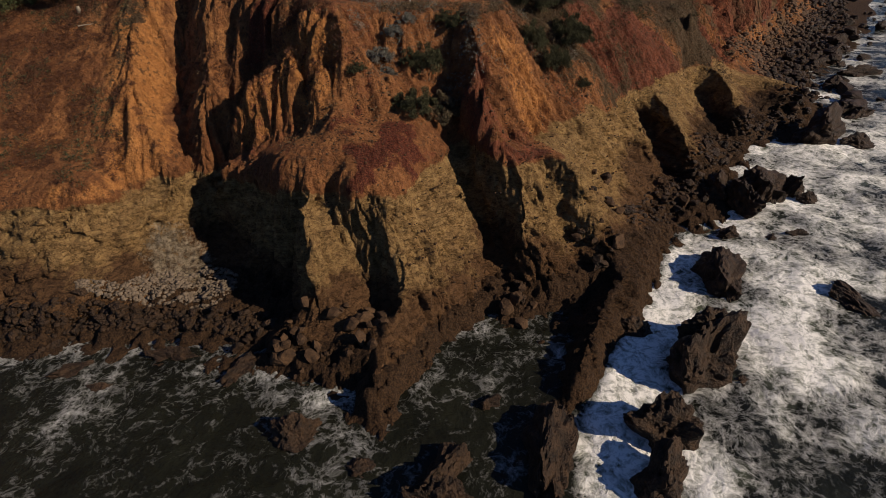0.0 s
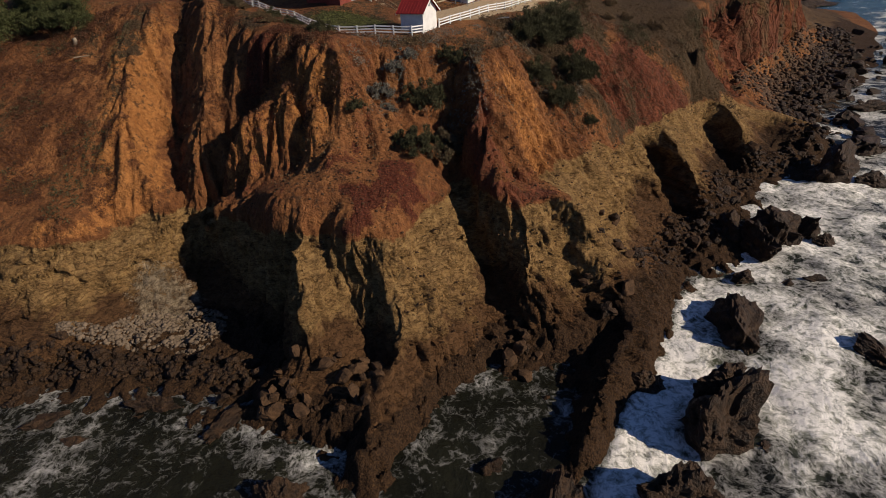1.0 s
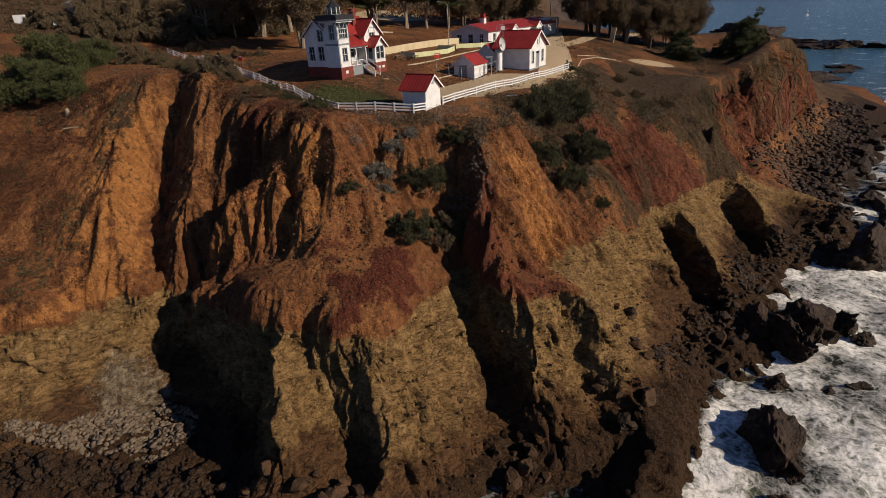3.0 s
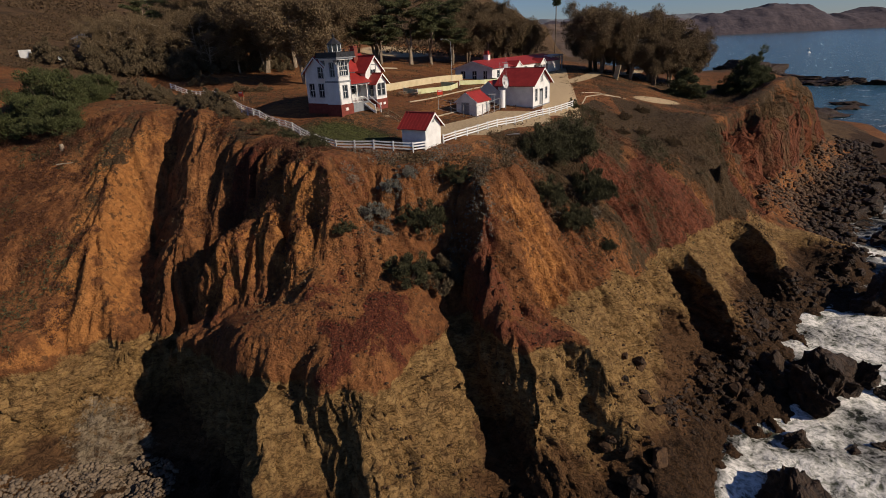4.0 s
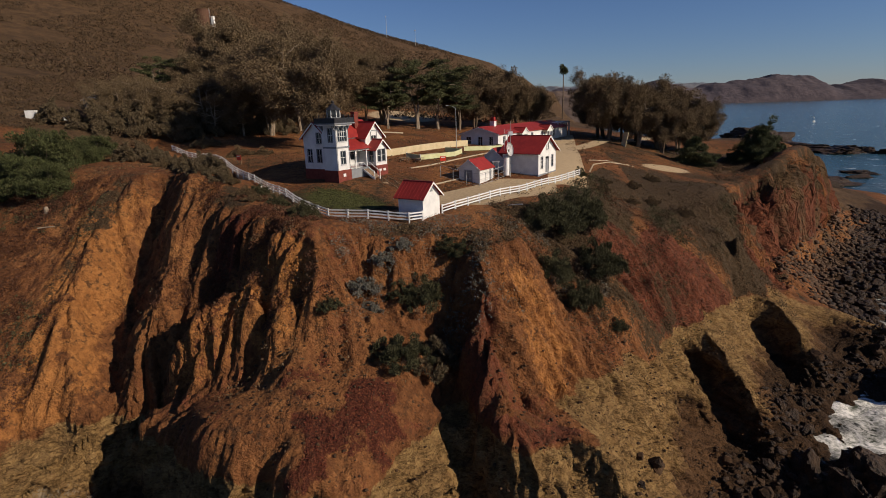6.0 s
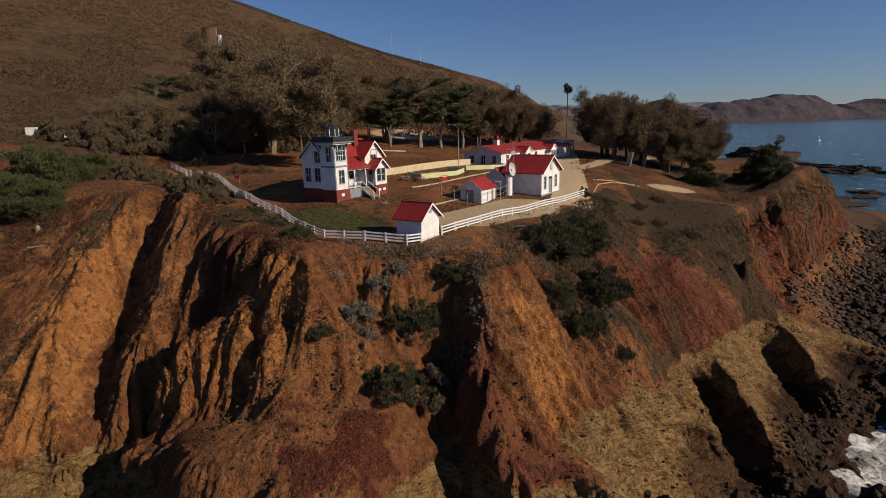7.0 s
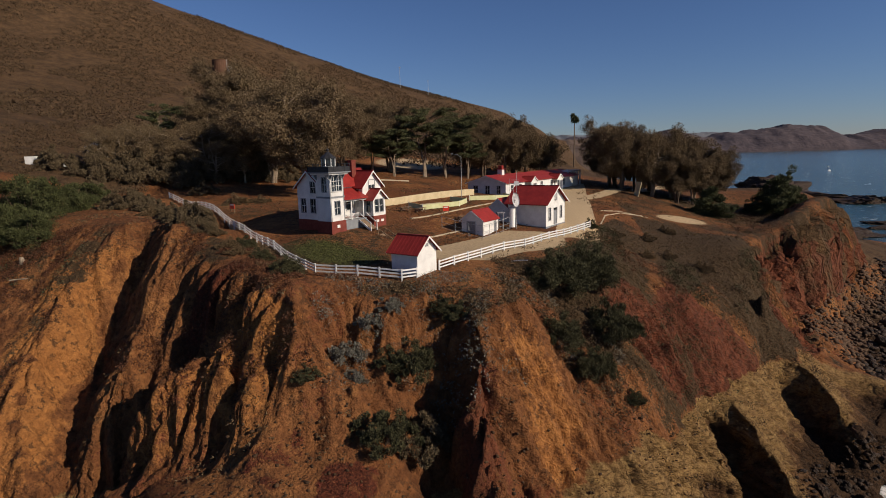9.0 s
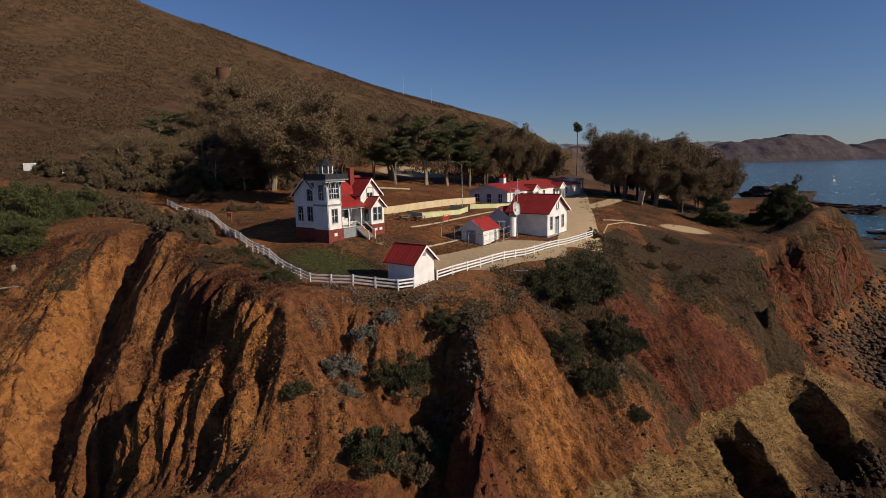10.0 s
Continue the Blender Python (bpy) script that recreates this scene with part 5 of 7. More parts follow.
cottage()


def annex():
    t = empty("annex", Matrix.Translation(local((6.5, 105.8, 29.3), 0.2, 6.45)) @ pose(0, 0, 0, 0, 0, AZ), "low white annex with red gabled roof behind the cottage", "annex")
    w, d, e, r = 3.4, 3.6, 2.9, 4.3
    part("front_wall", wall_bm(d, -0.6, e, [(1.2, 2.1, 0.2, 2.2)], 0.16, (d / 2, r)), M_WHITE, t).matrix_basis = place(0, d, 0, -90)
    part("back_wall", wall_bm(d, -0.6, e, (), 0.16, (d / 2, r)), M_WHITE, t).matrix_basis = place(w, 0, 0, 90)
    s = part("side_wall", wall_bm(w - 0.32, -0.6, e), M_WHITE, t)
    s.matrix_basis = place(0.16, 0)
    again(s, "side_wall", t, place(w - 0.16, d, 0, 180))
    part("door", boxes((0.06, 0.11, d - 2.1, d - 1.2, 0.2, 2.2)), M_GREYPAINT, t)
    gable_roof(t, 0, w, 0, d, e, r, 0.3, 0.1, along_x=True)


annex()


def hut():
    t = empty("hut", pose(-2.5, 100.2, 29.05, 0, 0, AZ), "small white generator hut with red gabled roof and grey doors", "hut")
    w, d, e, r = 4.3, 3.7, 2.25, 3.6
    part("gable_wall", wall_bm(d, -0.6, e, [(1.0, 2.3, 0.1, 2.0)], 0.15, (d / 2, r)), M_WHITE, t).matrix_basis = place(0, d, 0, -90)
    part("back_wall", wall_bm(d, -0.6, e, (), 0.15, (d / 2, r)), M_WHITE, t).matrix_basis = place(w, 0, 0, 90)
    s = part("side_wall", wall_bm(w - 0.3, -0.6, e, [(2.9, 3.5, 0.2, 1.9)]), M_WHITE, t)
    s.matrix_basis = place(0.15, 0)
    b = part("side_wall", wall_bm(w - 0.3, -0.6, e), M_WHITE, t)
    b.matrix_basis = place(w - 0.15, d, 0, 180)
    door = part("door", boxes((0.05, 0.1, d - 2.3, d - 1.67, 0.1, 2.0), (0.05, 0.1, d - 1.63, d - 1.0, 0.1, 2.0)), M_GREYPAINT, t, "grey double door")
    part("door_frame", boxes((-0.04, 0.1, d - 2.42, d - 2.3, 0, 2.12), (-0.04, 0.1, d - 1.0, d - 0.88, 0, 2.12), (-0.04, 0.1, d - 2.3, d - 1.0, 2.0, 2.12)), M_STEEL, door)
    part("side_door", boxes((3.05, 3.65, 0.05, 0.1, 0.2, 1.9)), M_GREYPAINT, t)
    gable_roof(t, 0, w, 0, d, e, r, 0.25, 0.1, along_x=True)


hut()


def long_house():
    t = empty("long_building", pose(-1.4, 144.9, 30.8, 0, 0, AZ), "long low white building with red hipped roof and porch gables", "building")
    w, d, e, r = 42.0, 10.0, 3.4, 4.9
    holes = [(x, x + 1.1, 1.2, 2.7) for x in (2.5, 6.5, 14, 18, 24, 28, 32)] + [(11, 12, 0.2, 2.4), (26, 27, 0.2, 2.4)]
    part("long_wall", wall_bm(w, -0.8, e, holes), M_WHITE, t)
    for h in holes[:7]:
        window(t, place(h[0], 0, h[2]), 1.1, 1.5, (2, 2))
    for h in holes[7:]:
        part("door", boxes((h[0], h[1], 0.08, 0.13, h[2], h[3])), M_GREYPAINT, t)
    part("long_wall", wall_bm(w, -0.8, e), M_WHITE, t).matrix_basis = place(w, d, 0, 180)
    gh = [(1.4, 2.5, 1.2, 2.7), (4.6, 5.6, 0.9, 2.7), (7.6, 8.4, 1.0, 2.7)]
    part("gable_wall", wall_bm(d - 0.36, -0.8, e, gh, 0.18, (d / 2 - 0.18, r)), M_WHITE, t).matrix_basis = place(0, d - 0.18, 0, -90)
    for h in gh:
        window(t, place(0, d - 0.18 - h[0], h[2], -90), h[1] - h[0], h[3] - h[2], (2, 2))
    part("gable_wall", wall_bm(d - 0.36, -0.8, e, (), 0.18, (d / 2 - 0.18, r)), M_WHITE, t).matrix_basis = place(w, 0.18, 0, 90)
    gable_roof(t, 0, w, 0, d, e, r, 0.5, 0.14, along_x=True)
    for x in (9.8, 25.0):
        pg = part("porch_gable", wall_bm(3.4, 2.7, 3.2, (), 0.14, (1.7, 4.3)), M_WHITE, t)
        pg.matrix_basis = place(x, -1.4)
        gable_roof(t, x, x + 3.4, -1.4, 1.5, 3.2, 4.32, 0.2, 0.1)
        for px in (x + 0.1, x + 3.1):
            part("porch_post", boxes((px, px + 0.14, -1.4, -1.26, -0.8, 2.7)), M_WHITE, t)
    part("cupola", boxes((6.2, 7.4, 4.4, 5.6, 4.4, 6.2)), M_WHITE, t)
    part("cupola_cap", boxes((6.0, 7.6, 4.2, 5.8, 6.2, 6.35), (6.35, 7.25, 4.55, 5.45, 6.35, 7.1)), M_ROOF, t)


long_house()


def carport():
    t = empty("carport", pose(14.5, 180, 30.6, 0, 0, AZ), "white flat-roofed open shelter with posts", "shelter")
    part("roof", boxes((0, 9, 0, 5, 4.4, 4.8)), M_WHITE, t)
    part("back_wall", boxes((0, 9, 4.8, 5, -0.5, 4.4)), M_WHITE, t)
    p = part("post", boxes((0, 0.35, 0, 0.35, -0.5, 4.4)), M_WHITE, t)
    for i in range(1, 5):
        again(p, "post", t, place(2.15 * i, 0))


carport()


# ---- white rail fence ----
def fence(name, pts, label, height=1.05, spacing=2.3):
    t = empty(name, Matrix.Identity(4), label, "fence")
    post = None
    run = [Vector(p) for p in pts]
    spots = []
    for a, b in zip(run, run[1:]):
        n = max(1, round((b - a).length / spacing))
        spots += [a.lerp(b, i / n) for i in range(n)]
    spots.append(run[-1])
    for p, g in zip(spots, smooth_height([p.x for p in spots], [p.y for p in spots])):
        p.z = max(p.z, g)
    for _ in range(3):
        for a, p, b in zip(spots, spots[1:], spots[2:]):
            p.z = max(p.z, (a.z + b.z) / 2 - 0.05)
    rail = None
    for i, p in enumerate(spots):
        nxt = spots[min(i + 1, len(spots) - 1)]
        prv = spots[max(i - 1, 0)]
        ang = math.degrees(math.atan2(nxt.y - prv.y, nxt.x - prv.x))
        m = pose(p.x, p.y, p.z - 0.3, 0, 0, ang)
        if post is None:
            post = part("post", boxes((-0.075, 0.075, -0.075, 0.075, 0, height + 0.33), (-0.09, 0.09, -0.09, 0.09, height + 0.33, height + 0.37)), M_WHITE, t)
            post.matrix_basis = m
        else:
            again(post, "post", t, m)
        if i + 1 < len(spots):
            d = nxt - p
            base = Matrix.Translation(p) @ d.to_track_quat("X", "Z").to_matrix().to_4x4()
            for zz in (0.28, 0.62, 0.96):
                mm = base @ Matrix.Translation((0, 0.0, zz)) @ Matrix.Diagonal((d.length, 1, 1, 1))
                if rail is None:
                    rail = part("rail", boxes((0, 1, -0.035, 0.035, -0.075, 0.075)), M_WHITE, t)
                    rail.matrix_basis = mm
                else:
                    again(rail, "rail", t, mm)


fence("fence", [(-64, 117, 33.6), (-56.5, 111.5, 32.5), (-39.5, 96, 30.5), (-31, 88, 29.5), (-23.4, 80.7, 28.9), (-18.3, 76.4, 28.3), (-8.6, 75.4, 28.2), (-7.3, 76.6, 28.3)], "white three-rail wooden fence along the cliff edge")
fence("fence", [(-5.5, 79.8, 28.4), (-1.6, 86.7, 28.5), (3.5, 94, 28.5), (9, 103, 28.6), (13.5, 110.5, 28.8)], "white three-rail wooden fence beside the gravel yard")


# ---- trees and shrubs ----
def leaf_mesh(name, centres, sizes, per, leaf, mat, rng, flat=1.0, up=0.0):
    """Clumps of small leaf blades round the given centres, as one mesh."""
    n = len(centres) * per
    c = np.repeat(np.asarray(centres, float), per, 0)
    s = np.repeat(np.asarray(sizes, float), per)[:, None]
    d = rng.normal(size=(n, 3))
    d /= np.linalg.norm(d, axis=1, keepdims=True)
    d *= rng.uniform(0.45, 1.05, (n, 1)) * s
    d[:, 2] *= flat
    p = c + d
    ax = d / (np.linalg.norm(d, axis=1, keepdims=True) + 1e-6) + rng.normal(size=(n, 3)) * 0.5
    ax[:, 2] += up
    ax /= np.linalg.norm(ax, axis=1, keepdims=True)
    sd = np.cross(ax, rng.normal(size=(n, 3)))
    sd /= np.linalg.norm(sd, axis=1, keepdims=True) + 1e-6
    ln = leaf * rng.uniform(0.6, 1.4, (n, 1))
    w = ln * rng.uniform(0.32, 0.6, (n, 1))
    quad = np.stack([p - ax * ln * 0.4 + sd * w * 0.7, p + ax * ln * 0.75, p - ax * ln * 0.4 - sd * w * 0.7], 1).reshape(-1, 3)
    me = bpy.data.meshes.new(name)
    me.vertices.add(n * 3)
    me.vertices.foreach_set("co", quad.ravel())
    me.loops.add(n * 3)
    me.loops.foreach_set("vertex_index", np.arange(n * 3))
    me.polygons.add(n)
    me.polygons.foreach_set("loop_start", np.arange(n) * 3)
    me.update(calc_edges=True)
    me.materials.append(mat)
    return me


def tree(name, kind, height, spread, seed, label, bark, leaf_mat):
    """A tree at the origin: trunk, limbs and a crown of leaf clumps."""
    rng = np.random.RandomState(seed)
    t = tagged(new(name), label, "tree")
    bm = bmesh.new()
    clumps, sizes = [], []
    stems = {"cypress": 2, "eucalyptus": 3, "pine": 1, "bare": 2}[kind]
    first = {"cypress": 0.42, "eucalyptus": 0.27, "pine": 0.06, "bare": 0.3}[kind]
    limbs = {"cypress": 9, "eucalyptus": 11, "pine": 20, "bare": 9}[kind]
    for s in range(stems):
        ang = 2 * math.pi * s / stems + rng.uniform(0, 1)
        lean = 0 if stems == 1 else rng.uniform(0.08, 0.24) * height
        pts = [(0.25 * math.cos(ang) * (stems > 1), 0.25 * math.sin(ang) * (stems > 1), -0.6)]
        for k in range(1, 6):
            f = k / 5
            pts.append((math.cos(ang) * lean * f ** 1.4 + rng.uniform(-0.03, 0.03) * height, math.sin(ang) * lean * f ** 1.4 + rng.uniform(-0.03, 0.03) * height, height * 0.86 * f))
        tube(bm, pts, 0.018 * height + 0.06, 0.04, 8)
        for l in range(limbs):
            f = first + (0.95 - first) * (l + rng.uniform(0, 0.8)) / limbs
            i = min(int(f * 5), 4)
            p0 = Vector(pts[i]).lerp(Vector(pts[i + 1]), f * 5 - i)
            a = rng.uniform(0, 2 * math.pi) if stems == 1 else ang + rng.uniform(-1.7, 1.7)
            if kind == "cypress":
                reach, rise = spread * rng.uniform(0.55, 1.0) * (0.65 + 0.35 * f), rng.uniform(0.02, 0.22)
            elif kind == "pine":
                reach, rise = spread * (1.05 - f) * rng.uniform(0.8, 1.1), rng.uniform(-0.05, 0.3)
            else:
                reach, rise = spread * rng.uniform(0.45, 1.0) * (1.1 - 0.5 * abs(f - 0.55)), rng.uniform(0.1, 0.6)
            tip = p0 + Vector((math.cos(a) * reach, math.sin(a) * reach, reach * rise))
            mid = p0.lerp(tip, 0.5) + Vector((rng.uniform(-0.3, 0.3), rng.uniform(-0.3, 0.3), rng.uniform(-0.2, 0.5)))
            tube(bm, [p0, mid, tip], 0.008 * height + 0.03, 0.025, 5)
            cnt = {"cypress": 8, "eucalyptus": 8, "pine": 5, "bare": 7}[kind]
            for c in range(cnt):
                q = p0.lerp(tip, 0.3 + 0.75 * (c + rng.uniform(0, 1)) / cnt) + Vector((rng.uniform(-1, 1, 3) * (0.055, 0.055, 0.02 if kind == "cypress" else 0.07) * height).tolist())
                if kind != "pine":
                    tube(bm, [p0.lerp(tip, 0.25 + 0.6 * c / cnt), q], 0.03, 0.012, 4)
                clumps.append(tuple(q))
                sizes.append(rng.uniform(0.045, 0.095) * height if kind != "pine" else rng.uniform(0.08, 0.12) * height)
        top = Vector(pts[-1])
        for c in range(4):
            clumps.append(tuple(top + Vector(rng.uniform(-1, 1, 3).tolist()) * spread * 0.22))
            sizes.append(rng.uniform(0.06, 0.1) * height)
    part("trunk", bm, bark, t)
    flat = {"cypress": 0.42, "eucalyptus": 0.95, "pine": 0.7, "bare": 1.1}[kind]
    per = {"cypress": 330, "eucalyptus": 300, "pine": 420, "bare": 170}[kind]
    crown = new("crown", leaf_mesh("crown", clumps, sizes, per, (0.0125 if kind != "pine" else 0.024) * height, leaf_mat, rng, flat, 0.25 if kind == "pine" else 0.0))
    crown.parent = t
    return t


def bush(name, rx, ry, h, seed, label, mat, leaf=0.28, n=40, per=70):
    rng = np.random.RandomState(seed)
    t = tagged(new(name), label, "shrub")
    bm = bmesh.new()
    cs, ss = [], []
    for i in range(n):
        a, r = rng.uniform(0, 2 * math.pi), math.sqrt(rng.uniform(0, 1))
        r *= rng.uniform(0.8, 1.2) if i % 3 == 0 else 1.0
        top = h * max(0.12, 1 - 0.75 * r * r) * rng.uniform(0.45, 1.2)
        q = Vector((rx * r * math.cos(a), ry * r * math.sin(a), top * rng.uniform(0.35, 1.0)))
        cs.append(tuple(q))
        ss.append(rng.uniform(0.08, 0.24) * min(rx, ry, h * 1.3) + 0.1)
        if i % 4 == 0:
            tube(bm, [(q.x * 0.15, q.y * 0.15, -0.5), (q.x * 0.6, q.y * 0.6, q.z * 0.5), tuple(q)], 0.05, 0.015, 4)
    part("stems", bm, M_BARK, t)
    cr = new("foliage", leaf_mesh("foliage", cs, ss, per, leaf, mat, rng, 0.85, 0.8))
    cr.parent = t
    return t


def put(ob, x, y, turn=0.0, size=1.0, drop=0.15, tall=1.0):
    """Stands a thing on the ground."""
    ob.matrix_world = pose(x, y, ground_z(x, y) - drop, 0, 0, turn) @ Matrix.Diagonal((size, size, size * tall, 1))
    return ob


def more(ob, x, y, turn=0.0, size=1.0, drop=0.15, tall=1.0):
    c = copy_thing(ob, Matrix.Identity(4))
    c.matrix_basis = pose(x, y, ground_z(x, y) - drop, 0, 0, turn) @ Matrix.Diagonal((size, size, size * tall, 1))
    return c


cyp_a = put(tree("cypress_tree", "cypress", 20.0, 10.0, 11, "broad flat-topped dark green cypress tree with bare trunk", M_PALEBARK, M_CYPRESS), -25, 172, 20)
cyp_b = put(tree("cypress_tree", "cypress", 17.0, 9.0, 12, "spreading dark green cypress tree with twisted trunk", M_PALEBARK, M_CYPRESS), -20, 177, 70, 1.1)
euc_a = put(tree("eucalyptus_tree", "eucalyptus", 21.0, 9.0, 13, "tall brown-green eucalyptus tree with several pale trunks", M_PALEBARK, M_EUCA), -38.3, 123, 0, 1.05)
euc_b = put(tree("eucalyptus_tree", "eucalyptus", 18.0, 8.5, 14, "rounded brown-green eucalyptus tree in the grove", M_BARK, M_EUCA), 28, 176, 30)
bare_a = put(tree("eucalyptus_tree", "bare", 13.0, 6.0, 15, "thin drought-brown eucalyptus tree with open crown", M_PALEBARK, M_EUCA), -66, 134, 0)
pine_a = put(tree("pine_tree", "pine", 10.5, 6.6, 16, "dark green young pine tree standing on the headland", M_BARK, M_CYPRESS), 70, 182, 0, 0.9, 0.15, 1.1)

# ---- grove
SPOTS_EUC = [(-52, 136, 0.95), (-61.4, 150, 1.02), (-49, 146, 1.0), (-70, 158, 1.05), (-58, 164, 1.1), (-44, 160, 1.05), (-76, 150, 0.75), (-52, 174, 1.1), (-36, 176, 0.95), (-55, 190, 1.15), (-74, 162, 1.15), (-66, 154, 1.12), (-80, 172, 1.1)]
for i, (x, y, k) in enumerate(SPOTS_EUC):
    more((euc_a, euc_b)[i % 2], x, y, 47 * i, k, 0.2, 1.0)
for i, (x, y, k) in enumerate([(-80, 126, 0.8), (-77, 130, 0.92), (-74, 133, 0.85), (-71, 137, 0.9), (-70, 142, 1.0), (-62, 130, 0.75), (-83, 134, 0.85), (-66, 139, 0.9), (-57, 133, 0.7), (-84, 125, 0.7), (-87, 128, 0.75)]):
    more(bare_a, x, y, 61 * i, k)
for i, (x, y, k) in enumerate([(-32, 165, 0.66), (-87, 148, 0.78), (-39, 169, 0.6), (-14, 180, 0.95)]):
    more((cyp_a, cyp_b)[i % 2], x, y, 83 * i, k)
for i, (x, y, k) in enumerate([(-10, 186, 0.95), (-4, 192, 1.0), (2, 196, 0.95), (7, 200, 0.75), (-2, 206, 1.05), (-16, 196, 0.95)]):
    more((euc_b, euc_a)[i % 2], x, y, 37 * i, k * 0.9)
for i, (x, y, k) in enumerate([(33, 184, 0.95), (27, 190, 0.95), (38, 186, 0.95), (44, 188, 0.95), (30, 200, 1.05), (36, 176, 0.85), (43, 178, 0.85), (49, 184, 0.85), (40, 200, 1.05), (54, 190, 0.8), (48, 196, 0.95), (57, 196, 0.75)]):
    more((euc_b, euc_a)[i % 2], x, y, 53 * i, k * 0.95)
more(pine_a, 48.4, 167, 80, 0.95, 0.2, 0.85)


def palm(x, y, h):
    rng = np.random.RandomState(31)
    t = tagged(new("palm_tree"), "tall thin fan palm beyond the grove", "palm tree")
    bm = bmesh.new()
    tube(bm, [(0, 0, -0.5), (0.1, 0, h * 0.5), (0, 0.1, h)], 0.3, 0.2, 8)
    part("trunk", bm, M_BARK, t)
    cs = [(rng.uniform(-1, 1), rng.uniform(-1, 1), h + rng.uniform(-1.6, 1.2)) for _ in range(14)]
    cr = new("crown", leaf_mesh("crown", cs, [1.3] * 14, 60, 0.8, M_CYPRESS, rng))
    cr.parent = t
    put(t, x, y)


palm(24.5, 300, 24)

# ---- shrubs on the slopes ----
bush_a = put(bush("cypress_shrub", 5.0, 4.2, 5.4, 21, "large wind-shaped green cypress shrub at the cliff top", M_GREENSHRUB, 0.17, 90, 260), -63.5, 84)
for x, y, a, k in [(-66, 89, 70, 1.15), (-60, 82.6, 140, 0.8), (-71, 82, 30, 1.15), (-69, 95, 20, 1.0), (-64, 93, 250, 0.8), (-66.5, 101, 110, 0.7)]:
    more(bush_a, x, y, a, k, 0.3, 1.15)
feather = put(bush("feathery_shrub", 3.0, 2.6, 3.4, 27, "feathery olive-brown coyote brush against the white fence", M_OLIVE, 0.16, 64, 240), -40, 86.6, 0, 0.85, 0.2, 1.0)
for x, y, a, k in [(-37, 84, 60, 0.8), (-43.5, 89, 130, 0.75), (-46.5, 92, 190, 0.6), (-34.6, 82, 20, 0.5), (-57, 96, 240, 0.9), (-62, 105, 20, 0.8), (-55, 100, 300, 0.7), (-60, 101, 30, 0.9), (-52, 95, 140, 0.7), (-70, 104, 70, 1.1), (-60, 121, 70, 0.7), (-58, 122, 170, 0.55)]:
    more(feather, x, y, a, k, 0.2, 1.0)
bush_b = put(bush("coyote_shrub", 3.2, 2.8, 3.2, 22, "dense dark green shrub on the slope", M_SHRUB, 0.13, 70, 330), 9.0, 87, 0, 1.3, 0.3, 1.1)
for x, y, a, k, tall in [(6.4, 84.4, 60, 1.05, 1.2), (11.8, 89, 30, 1.1, 1.2), (7.2, 77.2, 20, 0.85, 1.2), (13.2, 82.4, 130, 0.95, 1.3), (15, 85.4, 80, 0.7, 1.3), (10.6, 76.4, 210, 0.75, 1.2), (-29, 81, 20, 0.5, 0.9), (-19.6, 72.4, 80, 0.6, 0.9), (-24.6, 77, 140, 0.5, 0.9), (-14.2, 63.4, 100, 0.42, 0.8), (14.6, 76.4, 100, 0.4, 0.9), (13.6, 111.4, 100, 0.4, 1.3), (-4, 73, 100, 0.5, 0.8), (-2.4, 72.2, 40, 0.5, 1.0)]:
    more(bush_b, x, y, a, k, 0.2, tall)
shrub_o = put(bush("olive_shrub", 3.0, 2.6, 3.4, 25, "rounded green and olive-brown shrub clinging to the cliff", M_SHRUB, 0.14, 64, 300), -7.6, 62.6, 0, 0.95)
low_pine = put(bush("low_pine", 5.6, 5.0, 9.5, 29, "broad dark green pine branched down to the ground", M_CYPRESS, 0.26, 120, 240), 73, 188, 0, 1.2, 0.4, 1.05)
more(low_pine, 66, 186, 100, 0.7, 0.4, 0.8)
more(low_pine, 49, 168, 200, 0.55, 0.4, 0.6)
for x, y, a, k in [(-84, 121, 10, 1.5), (-79, 123, 100, 1.4), (-75, 126, 200, 1.6), (-70, 129, 50, 1.5), (-66, 127, 290, 1.1), (-62, 133, 130, 1.4), (-56, 137, 20, 1.3), (-90, 120, 220, 1.3), (-51, 140, 70, 1.1), (-73, 132, 170, 1.9), (-80, 129, 310, 1.8), (-67, 137, 30, 1.8)]:
    more(feather, x, y, a, k, 0.2, 1.15)
more(feather, -5, 64.4, 60, 0.9, 0.2, 1.1)
more(shrub_o, -6.4, 69, 110, 0.85, 0.3, 1.3)
more(shrub_o, -8.2, 68.2, 200, 0.5, 0.3, 1.2)
bush_c = put(bush("sage_shrub", 2.2, 1.8, 1.7, 23, "low grey-brown sage shrub at the cliff edge", M_DRY, 0.15, 44, 170), -35.5, 84.5, 0, 0.7)
for x, y, k in [(-33.6, 82.4, 0.7), (-48, 90, 0.7), (-26, 79, 0.6), (-22, 76, 0.6), (-30, 79.4, 0.7), (-28, 77.4, 0.6), (-47, 112, 1.2), (-43, 113, 0.9), (18, 114, 0.8), (24, 119, 0.8), (29, 128, 0.9), (22, 110, 0.7), (26, 113, 0.8), (31, 112, 0.9), (17, 108, 0.7)]:
    more(bush_c, x, y, 40 * k * 9, k, 0.15, 0.85)
bush_d = put(bush("grey_shrub", 1.7, 1.5, 1.7, 24, "dry grey leafless shrub on the cliff", M_GREYSCRUB, 0.13, 40, 170), -12.2, 68)
more(bush_d, -11.2, 66.4, 90, 0.7)
more(bush_d, -10.4, 69.6, 10, 0.8)
more(bush_d, -8.8, 71.4, 50, 0.8)


